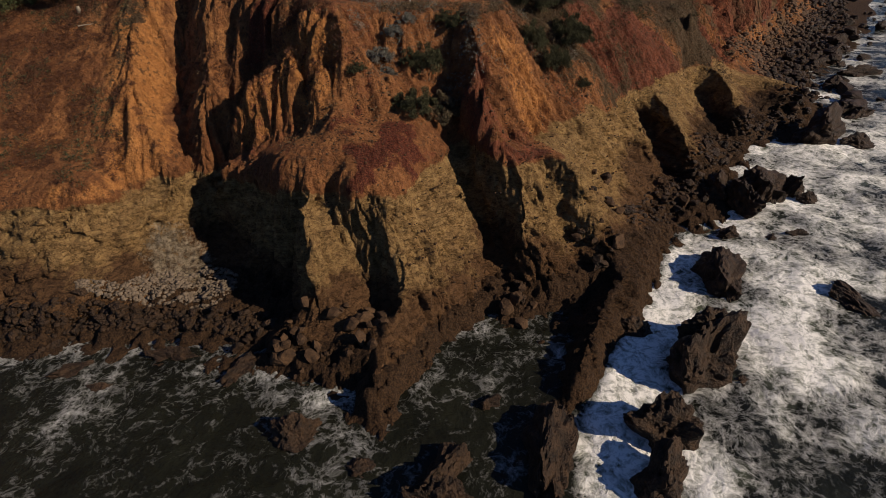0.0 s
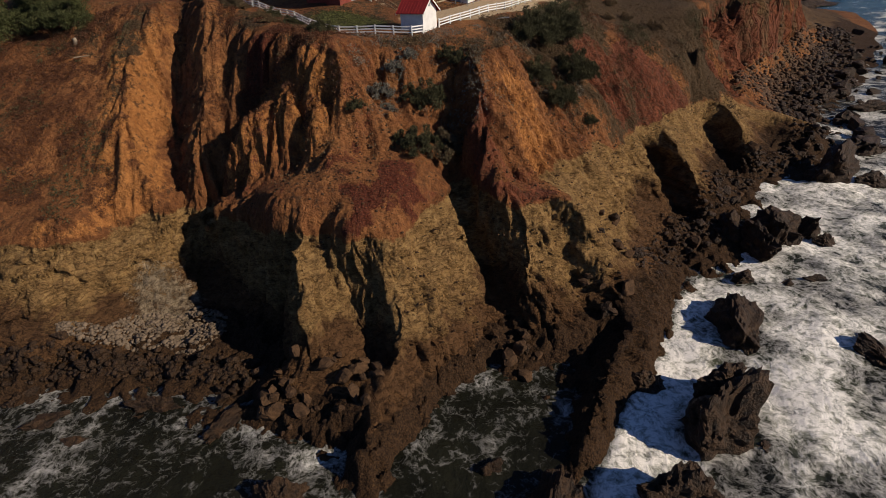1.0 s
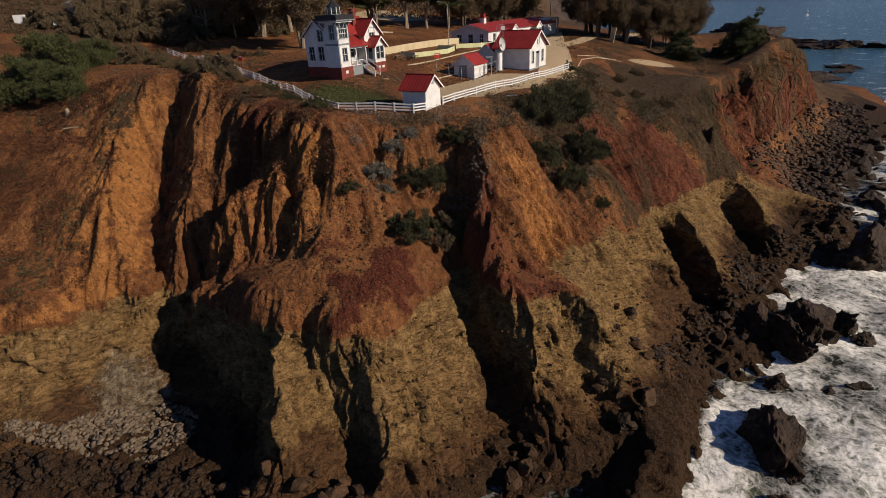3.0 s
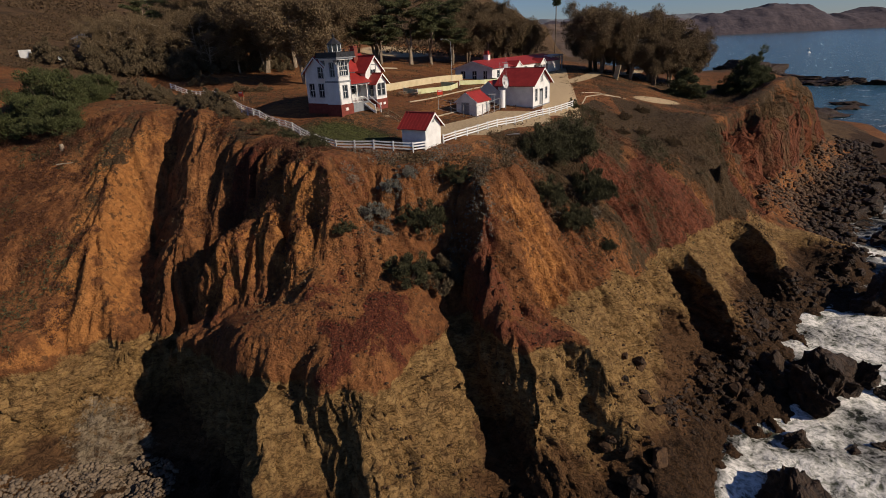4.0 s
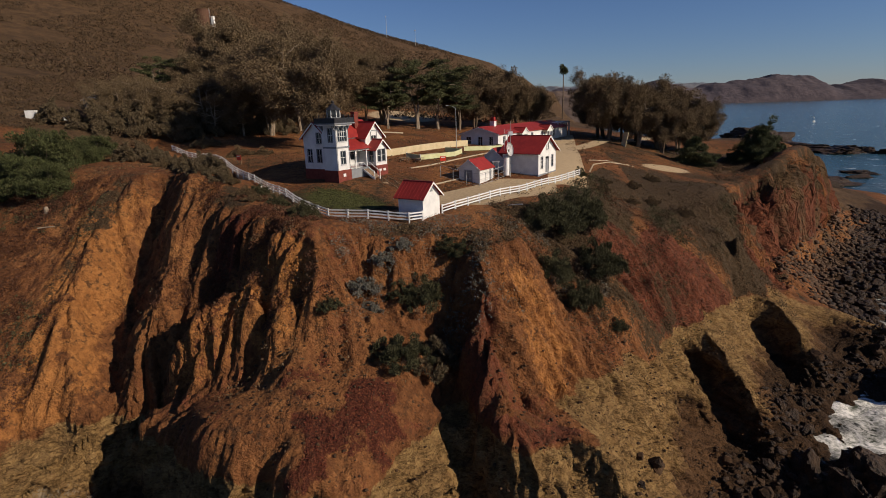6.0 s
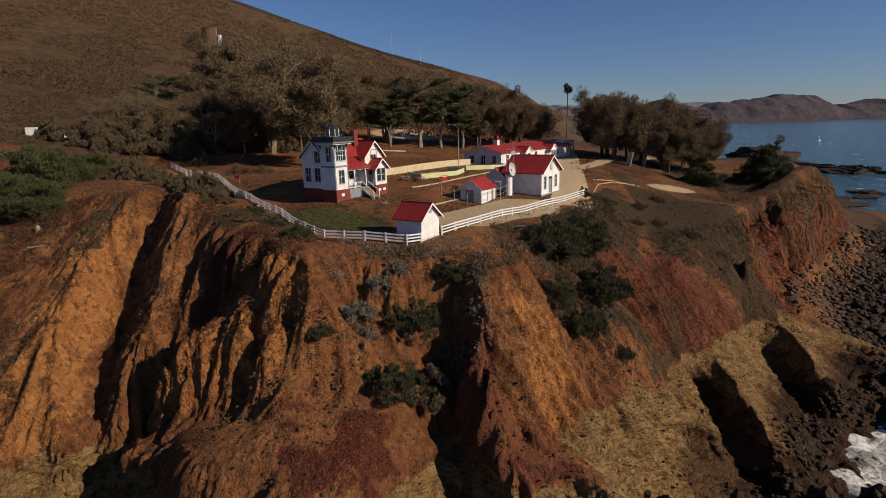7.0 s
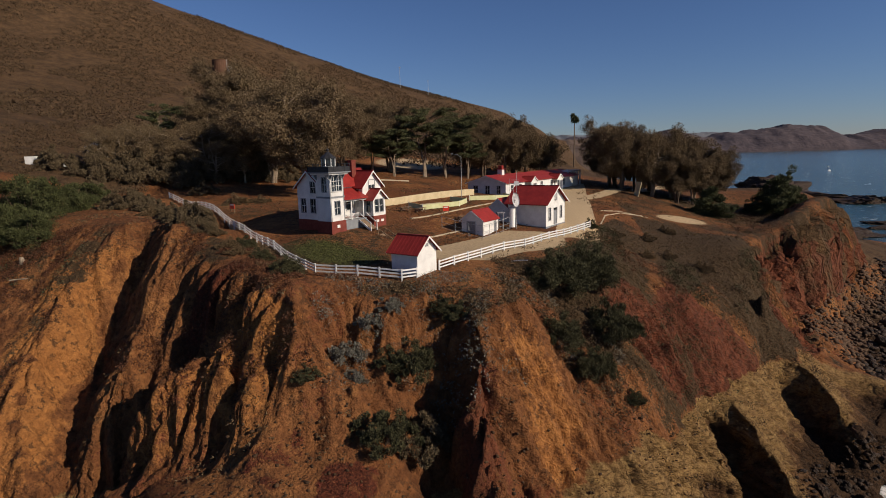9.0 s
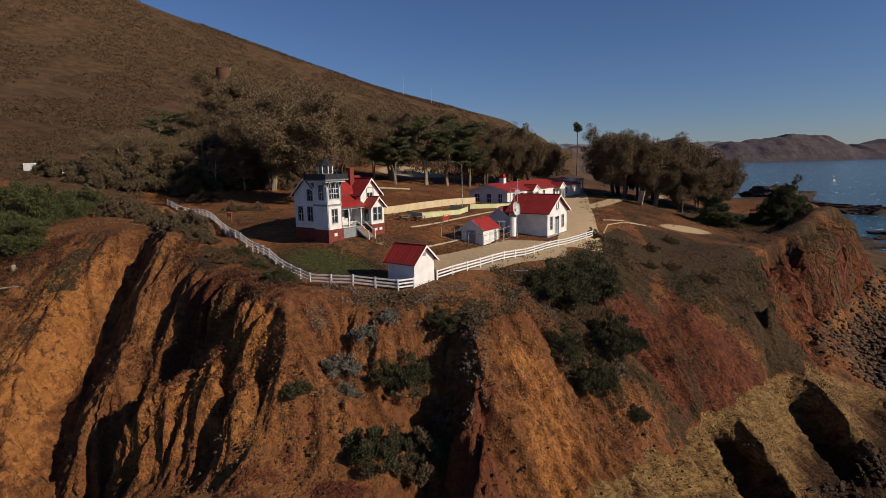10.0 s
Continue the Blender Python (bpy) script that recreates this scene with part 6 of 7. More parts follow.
def scatter(name, label, rng_seed, count, region, keep, size, mat, leaf=0.13, per=9, flat=0.7):
    """Low plants strewn over a stretch of the slope, as one sheet of stuff."""
    rng = np.random.RandomState(rng_seed)
    x = rng.uniform(region[0], region[1], count)
    y = rng.uniform(region[2], region[3], count)
    z, m = land(x, y)
    ok = keep(x, y, z, m, rng)
    x, y, z = x[ok], y[ok], z[ok]
    s = rng.uniform(size[0], size[1], len(x))
    ob = new(name, leaf_mesh(name, np.stack([x, y, z + s * 0.3], 1), s, per, leaf, mat, rng, flat, 0.3))
    return tagged(ob, label, "plants", kind="stuff")


def clumpy(x, y, k, lim, seed):
    return fbm(x * k, y * k, 3, seed) > lim


def below_fence(x, y):
    return y < np.interp(x, [-56, -39.5, -31, -23.4, -18.3, -8.6, -5.6, -1.6, 3.5, 9, 13.5], [111, 96, 88, 80.7, 76.4, 75.4, 79.8, 86.7, 94, 103, 110.5]) - 0.8


scatter("dry_scrub", "dry rust-brown scrub on the western slope", 1, 15000, (-75, -44, 54, 84), lambda x, y, z, m, r: (z > 12) & clumpy(x, y, 0.35, 0.46, 81) & (x < -45.5 - 0.12 * (y - 66)), (0.15, 0.45), M_RUSTSCRUB, 0.14, 12)
scatter("green_scrub", "low green scrub on the western slope", 2, 3000, (-75, -46, 54, 80), lambda x, y, z, m, r: (z > 12) & clumpy(x, y, 0.3, 0.57, 83) & (x < -46.5 - 0.12 * (y - 66)), (0.2, 0.55), M_SHRUB, 0.17, 12)
scatter("dry_scrub", "dry brown scrub along the cliff top", 3, 16000, (-40, 24, 58, 86), lambda x, y, z, m, r: (z > 15) & below_fence(x, y) & clumpy(x, y, 0.3, 0.5, 85) & ((m["plants"] > 0.2) | ((r.uniform(0, 1, len(x)) < 0.08) & (m["ice"] < 0.3))), (0.2, 0.6), M_DRY, 0.17, 11)
scatter("grey_scrub", "grey sage scrub on the upper cliff", 4, 5000, (-16, 14, 64, 84), lambda x, y, z, m, r: (z > 17) & below_fence(x, y) & clumpy(x, y, 0.35, 0.55, 87), (0.2, 0.5), M_GREYSCRUB)
scatter("green_scrub", "dark green scrub on the eastern slope", 5, 9000, (2, 50, 78, 125), lambda x, y, z, m, r: (z > 9) & (below_fence(x, y) | (x > 15)) & (z < np.where(x > 18, 23.2, 28.3)) & clumpy(x, y, 0.1, 0.5, 89) & ((y > 106 - 0.2 * x) | (x < 15) | (r.uniform(0, 1, len(x)) < 0.15)), (0.35, 1.0), M_SHRUB, 0.16, 16)
scatter("dry_scrub", "brown coastal scrub on the eastern slope", 6, 20000, (0, 90, 70, 210), lambda x, y, z, m, r: (z > 8) & (below_fence(x, y) | (x > 15)) & ((z < np.where(x > 18, 22.8, 27.8)) | (r.uniform(0, 1, len(x)) < 0.12)) & clumpy(x, y, 0.12, 0.47, 91) & (m["bank"] < 0.2) & ((y > 104 - 0.15 * x) | (x < 14) | (r.uniform(0, 1, len(x)) < 0.2)), (0.3, 1.0), M_CHAPARRAL, 0.16, 18)
scatter("rust_scrub", "low rust-red scrub on the eastern slope", 14, 5000, (12, 42, 80, 108), lambda x, y, z, m, r: (z > 9) & (m["rust"] > 0.3) & clumpy(x, y, 0.3, 0.47, 101), (0.15, 0.45), M_RUSTSCRUB, 0.13, 11)
scatter("rust_scrub", "rust-brown weeds on the ridge above the western gully", 15, 7000, (-36, -14, 62, 82), lambda x, y, z, m, r: (z > 20) & below_fence(x, y) & clumpy(x, y, 0.25, 0.46, 103), (0.15, 0.45), M_RUSTSCRUB, 0.13, 11)
scatter("ice_plant", "red ice plant spread over the shoulder", 7, 9000, (-34, 28, 46, 104), lambda x, y, z, m, r: m["ice"] > 0.35 + 0.4 * fbm(x * 0.5, y * 0.5, 3, 93), (0.12, 0.3), M_ICEPLANT, 0.12, 9)
scatter("dry_grass", "dry grass and weeds on the headland", 8, 16000, (-70, 62, 78, 190), lambda x, y, z, m, r: (z > 22) & (m["gravel"] < 0.05) & (m["grass"] < 0.1) & clumpy(x, y, 0.12, 0.54, 95) & clumpy(x, y, 0.12, 0.5, 95), (0.12, 0.4), M_DRY, 0.16, 7)
scatter("green_grass", "short green grass on the lawn below the lighthouse", 9, 5000, (-28, -10, 78, 90), lambda x, y, z, m, r: m["grass"] > 0.25, (0.05, 0.11), M_SHRUB, 0.07, 9)
scatter("hill_scrub", "brown scrub on the bank west of the station", 12, 5000, (-130, -58, 100, 190), lambda x, y, z, m, r: (m["brush"] > 0.4) & clumpy(x, y, 0.12, 0.42, 99), (0.4, 1.1), M_CHAPARRAL, 0.35, 9)
scatter("chaparral", "brown chaparral covering the hill", 10, 70000, (-330, 60, 150, 520), lambda x, y, z, m, r: (z > 34) & (y + 0.35 * np.abs(x) > 215) & clumpy(x, y, 0.05, 0.4, 97), (0.6, 1.5), M_CHAPARRAL, 0.6, 6)


# ---- rocks ----
def rock_mesh(name, seed, subdiv, mat, rough=0.22):
    rng = np.random.RandomState(seed)
    bm = bmesh.new()
    bmesh.ops.create_icosphere(bm, subdivisions=subdiv, radius=1.0)
    planes = [(rng.normal(size=3) * (1, 1, 0.6), rng.uniform(0.38, 0.8)) for _ in range(15)]
    planes = [(Vector(n / np.linalg.norm(n)), d) for n, d in planes]
    for v in bm.verts:
        p = v.co.copy()
        for n, d in planes:
            k = p.dot(n) - d
            if k > 0:
                p -= n * k * 0.95
        q = p + Vector((seed * 3.1, seed * 1.7, 0))
        f = 1 + rough * (noise.fractal(q * 1.5, 0.8, 2.1, 5) * 1.0) + 0.55 * rough * (1 - 2 * abs(noise.noise(q * 3.2))) + 0.4 * rough * (0.5 - abs(noise.noise(q * 7.5)))
        v.co = p * f
    me = bpy.data.meshes.new(name)
    bm.to_mesh(me)
    bm.free()
    me.materials.append(mat)
    return me


SEA_MESH = [rock_mesh("sea_rock", 41 + i, 5, M_SEAROCK, 0.42) for i in range(5)]


def sea_rock(x, y, rx, ry, h, turn, k, label="dark wet rock standing in the white surf"):
    ob = tagged(new("sea_rock", SEA_MESH[k % 5]), label, "rock", "rocks in the surf")
    ob.matrix_world = pose(x, y, 0.05 * h - 0.3, 0, 0, turn) @ Matrix.Diagonal((rx * 1.4, ry * 1.35, h * 1.25, 1))


for i, r in enumerate([(20.8, 37.4, 2.7, 4.6, 3.6, -25), (23.6, 40.5, 2.6, 2.4, 2.6, 10), (28.0, 51.0, 2.2, 4.4, 3.0, -10), (32.4, 61.4, 1.6, 1.2, 1.2, 20), (15.6, 29.4, 1.9, 2.2, 2.2, 10), (14.4, 24.6, 2.4, 1.8, 1.8, 40), (40.2, 47.4, 1.5, 3.0, 1.0, 20),
                       (6.1, 26.6, 1.9, 4.6, 2.8, -8), (-2.4, 25.2, 1.5, 3.2, 2.4, -10), (-2.9, 22.4, 1.7, 1.5, 1.6, 0), (0.9, 32.4, 1.0, 0.8, 0.7, 0), (16.4, 42.6, 1.6, 1.0, 1.1, 0), (28.5, 48.0, 0.9, 0.8, 0.6, 0),
                       (37.2, 60.4, 1.1, 0.6, 0.5, 30), (40.6, 60.9, 0.9, 0.6, 0.5, 0), (57.8, 91.5, 5.0, 3.4, 3.4, 30), (63.5, 89.0, 2.6, 1.8, 1.4, 10), (70, 104, 4.4, 3.0, 2.6, 30), (64, 121, 3.2, 2.2, 1.8, 20), (84, 128, 3, 2, 1.2, 10), (78, 136, 2.4, 2, 1.3, 0), (92, 150, 3, 2, 1.4, 40), (24.4, 35.2, 1.0, 0.8, 0.7, 0), (25.5, 44.5, 1.0, 1.6, 1.0, 0)]):
    sea_rock(*r, i)
for i, r in enumerate([(40.4, 71.4, 3.4, 3.4, 4.4, 10), (44.6, 73.2, 2.2, 2.0, 2.6, 60), (37.0, 68.6, 2.6, 2.0, 2.2, 100), (34.0, 71.5, 2.2, 2.6, 2.2, 30), (46.4, 69.8, 1.4, 1.0, 1.0, 0)]):
    sea_rock(*r, i + 2, "dark jagged rock at the foot of the cliff")
for i, r in enumerate([(-15.8, 28.6, 1.9, 1.6, 1.5, 0), (-9.6, 25.4, 1.2, 1.0, 0.7, 0), (-43, 36.6, 2.4, 1.3, 0.8, 10), (-33, 38.6, 1.8, 1.0, 0.7, 0), (-48, 39, 1.6, 1.0, 0.7, 30), (-38, 34, 1.3, 0.8, 0.45, 0), (-24.6, 36.4, 1.2, 2.6, 1.0, -20)]):
    sea_rock(*r, i + 1, "low dark rock awash beside the cliff")

BOULDER_MESH = [rock_mesh("boulder", 61 + i, 3, (M_BOULDER, M_SEAROCK)[i > 3], 0.16) for i in range(7)]


def boulders(name, label, group, seed, n, spots, size, kinds, limit=None):
    rng = np.random.RandomState(seed)
    for i in range(n):
        cx, cy, rx, ry, turn = spots[i % len(spots)]
        r, a = math.sqrt(rng.uniform(0, 1)), rng.uniform(0, 2 * math.pi)
        dx, dy = rx * r * math.cos(a), ry * r * math.sin(a)
        c, s_ = math.cos(radians(turn)), math.sin(radians(turn))
        x, y = cx + dx * c - dy * s_, cy + dx * s_ + dy * c
        z = max(ground_z(x, y), -0.3)
        k = size[0] + (size[1] - size[0]) * rng.uniform(0, 1) ** 2.2
        ob = tagged(new(name, BOULDER_MESH[kinds[int(rng.randint(len(kinds)))]]), label, "boulder", group)
        ob.matrix_world = pose(x, y, z + 0.25 * k, rng.uniform(-25, 25), rng.uniform(-25, 25), rng.uniform(0, 360)) @ Matrix.Diagonal((k, k * rng.uniform(0.6, 0.9), k * rng.uniform(0.5, 0.8), 1))


boulders("boulder", "fallen brown boulder at the foot of the pillar", "fallen boulders", 1, 40, [(-15, 39.6, 5.5, 3.4, 0), (-18, 37.5, 3, 3, 0), (-10.4, 40, 1.6, 3, 0)], (0.4, 1.5), (0, 1, 2, 3))
boulders("boulder", "brown boulder lying below the ochre cliff", "boulders under the cliff", 2, 34, [(4.5, 46, 2.4, 2.4, 0), (13.6, 53, 2.4, 3.6, 30), (17.5, 61, 3, 3.6, 30)], (0.4, 1.5), (0, 1, 2, 4))
boulders("shore_rock", "dark rock on the rocky eastern shore", "eastern shore rocks", 3, 90, [(26, 68, 3.4, 6.5, -25), (32, 70.5, 4, 3, 20), (37, 82, 2.2, 7, -35), (46, 92.5, 6, 1.8, 20), (58, 101, 6, 2.4, 45)], (0.35, 1.35), (4, 5, 6, 2))
boulders("shore_rock", "dark rock on the low western shore", "western shore rocks", 4, 90, [(-46, 43.4, 9, 1.6, 0), (-33, 44.4, 6, 2, 10), (-25.5, 42, 3, 3, 0), (-52, 42, 5, 1.8, 0)], (0.3, 1.15), (4, 5, 6))
boulders("shore_rock", "dark rock on the far shore", "far shore rocks", 5, 90, [(66, 121, 3, 9, -28), (78, 142, 3.5, 14, -34), (96, 172, 4, 20, -36), (112, 200, 5, 18, -30)], (0.5, 2.0), (4, 5, 6))

boulders("reef_rock", "low dark reef rock awash in the surf", "reef rocks", 6, 70, [(78, 128, 4, 14, -30), (92, 146, 6, 16, -34), (110, 172, 8, 18, -36), (128, 205, 10, 20, -30), (74, 112, 6, 5, 0)], (0.7, 3.0), (4, 5, 6))


def cobbles(name, label, seed, n, spots, size, mat):
    """Rounded stones strewn in patches, joined into one sheet of stuff."""
    rng = np.random.RandomState(seed)
    bm = bmesh.new()
    bmesh.ops.create_icosphere(bm, subdivisions=1, radius=1.0)
    base = np.array([v.co[:] for v in bm.verts])
    tri = np.array([[v.index for v in f.verts] for f in bm.faces])
    bm.free()
    w = np.array([s[2] * s[3] for s in spots])
    idx = rng.choice(len(spots), n, p=w / w.sum())
    S = np.array(spots, float)[idx]
    r, a = np.sqrt(rng.uniform(0, 1, n)), rng.uniform(0, 2 * math.pi, n)
    dx, dy, t = S[:, 2] * r * np.cos(a), S[:, 3] * r * np.sin(a), np.radians(S[:, 4])
    x, y = S[:, 0] + dx * np.cos(t) - dy * np.sin(t), S[:, 1] + dx * np.sin(t) + dy * np.cos(t)
    z = land(x, y)[0]
    k = (size[0] + (size[1] - size[0]) * rng.uniform(0, 1, n) ** 2.6)[:, None, None]
    sc = np.stack([rng.uniform(0.8, 1.3, n), rng.uniform(0.7, 1.1, n), rng.uniform(0.45, 0.8, n)], 1)[:, None, :]
    v = base[None] * (1 + rng.uniform(-0.32, 0.25, (n, len(base), 1))) * sc * k
    q = rng.uniform(0, 2 * math.pi, n)
    c, s_ = np.cos(q)[:, None], np.sin(q)[:, None]
    v = np.stack([v[..., 0] * c - v[..., 1] * s_, v[..., 0] * s_ + v[..., 1] * c, v[..., 2]], -1)
    v += np.stack([x, y, z + 0.2 * k[:, 0, 0]], 1)[:, None, :]
    f = tri[None] + (np.arange(n) * len(base))[:, None, None]
    me = bpy.data.meshes.new(name)
    nf = n * len(tri)
    me.vertices.add(n * len(base))
    me.vertices.foreach_set("co", v.reshape(-1))
    me.loops.add(nf * 3)
    me.loops.foreach_set("vertex_index", f.reshape(-1))
    me.polygons.add(nf)
    me.polygons.foreach_set("loop_start", np.arange(nf) * 3)
    me.update(calc_edges=True)
    me.materials.append(mat)
    return tagged(new(name, me), label, "stones", kind="stuff")


cobbles("cobbles", "grey cobble beach at the foot of the western cliff", 1, 2600, [(-37, 48.2, 5.0, 2.4, 20), (-33, 49, 3.5, 3.5, 0), (-43, 46, 4, 1.0, 0)], (0.1, 0.34), M_COBBLE)
def strewn(pts, wide, step=2.0):
    return [(p[0], p[1], wide, wide, 0) for p in along([(*q, 0) for q in pts], step)]


cobbles("shore_stones", "dark stones along the waterline", 2, 1500, strewn([(-54, 41.5), (-44, 43), (-34, 43.6), (-26, 43)], 1.6), (0.12, 0.5), M_SEAROCK)
cobbles("shore_stones", "dark stones at the foot of the eastern cliffs", 6, 900, strewn([(20, 60), (25, 67), (30, 73), (36, 82), (42, 90), (52, 96), (60, 106)], 2.6), (0.08, 0.5), M_SEAROCK)
cobbles("shore_stones", "dark stones on the long eastern shore", 3, 1900, strewn([(62, 112), (67, 124), (76, 140), (90, 160), (104, 182), (117, 210)], 5.5, 4.0), (0.2, 1.0), M_SEAROCK)
cobbles("scree", "brown stones fallen below the eastern bank", 7, 3200, strewn([(56, 122), (60, 131), (67, 142), (78, 156), (90, 172), (100, 188)], 5.5, 4.0), (0.15, 0.75), M_SCREE)
cobbles("rubble", "ochre rubble shed from the cliff", 4, 1500, [(8, 60, 8, 8, 0), (-12, 57, 8, 8, 0), (20, 76, 7, 9, -30), (-20, 60, 10, 6, 0), (-3, 47, 5, 4, 0)], (0.05, 0.22), M_BOULDER)


# ---- things on the headland ----
def ground_thing(name, x, y, turn, label, category, group="", lift=0.0):
    return empty(name, pose(x, y, ground_z(x, y) + lift, 0, 0, turn), label, category, group)


def dish():
    t = ground_thing("satellite_dish", 1.6, 105.6, 0, "white radar dish and antennas on a steel lattice stand", "antenna")
    for x, y in ((-0.45, -0.45), (0.45, -0.45), (-0.45, 0.45), (0.45, 0.45)):
        part("stand_leg", tube(bmesh.new(), [(x, y, -0.3), (x * 0.8, y * 0.8, 3.2)], 0.06, 0.05), M_STEEL, t)
    part("platform", boxes((-0.6, 0.6, -0.6, 0.6, 3.15, 3.25)), M_STEEL, t)
    bm = bmesh.new()
    n, rings = 24, []
    for k in range(7):
        r = 1.1 * k / 6
        rings.append([bm.verts.new((r * math.cos(2 * math.pi * j / n), r * math.sin(2 * math.pi * j / n), -0.42 * (1 - (r / 1.1) ** 2))) for j in range(n)] if k else [bm.verts.new((0, 0, -0.42))])
    for a, b in zip(rings, rings[1:]):
        for j in range(n):
            if len(a) == 1:
                bm.faces.new((a[0], b[j], b[(j + 1) % n]))
            else:
                bm.faces.new((a[j], b[j], b[(j + 1) % n], a[(j + 1) % n]))
    bmesh.ops.solidify(bm, geom=bm.faces[:], thickness=0.06)
    d = part("reflector", bm, M_DISH, t, "white round dish", True)
    d.matrix_basis = Matrix.Translation((0.45, -0.45, 4.3)) @ pose(0, 0, 0, 80, 0, 62)
    part("mount", tube(bmesh.new(), [(0, 0, 3.2), (0.3, -0.3, 4.3)], 0.16, 0.12, 8), M_STEEL, t)
    for i, (x, y, h) in enumerate([(0.5, 0.5, 8.6), (-0.5, 0.4, 7.4), (0.0, 0.5, 6.9)]):
        part("mast", tube(bmesh.new(), [(x, y, 3.9), (x, y, h)], 0.045, 0.03), M_STEEL, t)
    part("cross_arm", boxes((-0.7, 0.9, 0.47, 0.53, 6.6, 6.66), (-0.2, 0.8, 0.47, 0.53, 7.2, 7.26)), M_STEEL, t)
    part("equipment_box", boxes((0.15, 0.85, 0.35, 0.75, 6.4, 7.0)), M_DISH, t)
    part("antenna_drum", tube(bmesh.new(), [(-0.1, -0.6, 0.2), (-0.1, -0.6, 3.0)], 0.42, 0.42, 12), M_DISH, t, "white cylinder tank under the dish")
    part("panel", boxes((-2.4, -1.2, -0.7, -0.55, 2.3, 2.5), (-2.2, -2.1, -0.7, -0.6, -0.2, 2.3), (-1.5, -1.4, -0.7, -0.6, -0.2, 2.3)), M_STEEL, t)


dish()


def wire_fence(pts, label, h=1.9):
    t = empty("wire_fence", Matrix.Identity(4), label, "fence", "wire fences")
    run = []
    for a, b in zip(pts, pts[1:]):
        n = max(1, round(math.dist(a, b) / 2.0))
        run += [(a[0] + (b[0] - a[0]) * i / n, a[1] + (b[1] - a[1]) * i / n) for i in range(n)]
    run.append(pts[-1])
    zs = ground_z([p[0] for p in run], [p[1] for p in run])
    for (x, y), z in zip(run, zs):
        part("post", tube(bmesh.new(), [(x, y, z - 0.3), (x, y, z + h)], 0.04), M_STEEL, t)
    for i in range(len(run) - 1):
        for k in (0.1, 0.5, 0.98):
            part("rail", tube(bmesh.new(), [(*run[i], zs[i] + h * k), (*run[i + 1], zs[i + 1] + h * k)], 0.022 if k < 0.9 else 0.03, None, 4), M_STEEL, t)


wire_fence([tuple(local((-2.5, 100.2, 0), *q))[:2] for q in ((-1.8, 6.0), (-1.6, -0.9), (5.6, -1.2), (5.8, 1.4))], "galvanised wire fence round the small hut")
wire_fence([tuple(local((-2.5, 100.2, 0), *q))[:2] for q in ((6.4, -0.9), (8.6, -0.9), (8.6, 1.4))], "galvanised wire fence beside the cottage")


def lamp_post(x, y):
    t = ground_thing("lamp_post", x, y, 0, "tall slim grey lamp post with curved arm", "lamp post")
    part("pole", tube(bmesh.new(), [(0, 0, -0.4), (0, 0, 8.4)], 0.06, 0.045, 8), M_STEEL, t)
    part("arm", tube(bmesh.new(), [(0, 0, 8.3), (-0.8, 0.5, 8.8), (-1.8, 1.1, 8.95)], 0.035, 0.03), M_STEEL, t)
    part("lamp_head", boxes((-2.1, -1.7, 1.0, 1.2, 8.85, 9.0)), M_STEEL, t)


lamp_post(-9.0, 127.0)


def strip(name, pts, width, height, mat, label, category, kind="", base=-0.3):
    """A kerb or low wall that follows the ground."""
    bm = bmesh.new()
    dense = []
    for a, b in zip(pts, pts[1:]):
        n = max(1, int(math.dist(a, b) / 1.5))
        dense += [(a[0] + (b[0] - a[0]) * i / n, a[1] + (b[1] - a[1]) * i / n) for i in range(n)]
    dense.append(pts[-1])
    zs = ground_z([p[0] for p in dense], [p[1] for p in dense])
    prev = None
    for i, ((x, y), z) in enumerate(zip(dense, zs)):
        a, b = dense[max(i - 1, 0)], dense[min(i + 1, len(dense) - 1)]
        d = Vector((b[0] - a[0], b[1] - a[1], 0)).normalized()
        s = Vector((-d.y, d.x, 0)) * width / 2
        ring = [bm.verts.new(Vector((x, y, z)) + s * sg + Vector((0, 0, hh))) for sg, hh in ((-1, base), (1, base), (1, height), (-1, height))]
        if prev:
            for k in range(4):
                bm.faces.new((prev[k], prev[(k + 1) % 4], ring[(k + 1) % 4], ring[k]))
        else:
            bm.faces.new(ring)
        prev = ring
    bm.faces.new(prev[::-1])
    bmesh.ops.recalc_face_normals(bm, faces=bm.faces)
    ob = part(name, bm, mat)
    return tagged(ob, label, category, kind=kind)


strip("retaining_wall", [(-22, 116), (-14.5, 128), (-8, 139)], 0.4, 1.25, M_CONCRETE, "long tan concrete retaining wall behind the lighthouse", "wall")
strip("kerb", [(-14, 104), (-9, 114), (-3, 125), (1.5, 133)], 0.35, 0.14, M_CURB, "pale stone kerb along the terrace edge", "kerb")
strip("kerb", [(-13, 91), (-8, 98.5), (-5.5, 102.5)], 0.3, 0.12, M_CURB, "pale stone kerb beside the gravel yard", "kerb")
strip("kerb", [(16, 118), (18, 128), (22, 136), (27, 140)], 0.2, 0.12, M_CURB, "pale kerb beside the curving drive", "kerb")
strip("kerb", [(17.5, 132), (22, 138), (28, 139.5)], 0.2, 0.12, M_CURB, "pale stone edging on the field", "kerb")
strip("retaining_wall", [(-40.5, 97.4), (-36.5, 94.2)], 0.3, 0.9, M_CONCRETE, "short tan wall end near the fence", "wall")
strip("kerb", [(-36.5, 94.2), (-32, 90.5), (-29.5, 87.6)], 0.22, 0.25, M_WOOD, "brown timber edging on the bank", "edging")
strip("path_edging", [(-44, 141), (-38, 150), (-26, 156)], 0.5, 0.3, M_CURB, "pale edging of the track under the trees", "kerb")


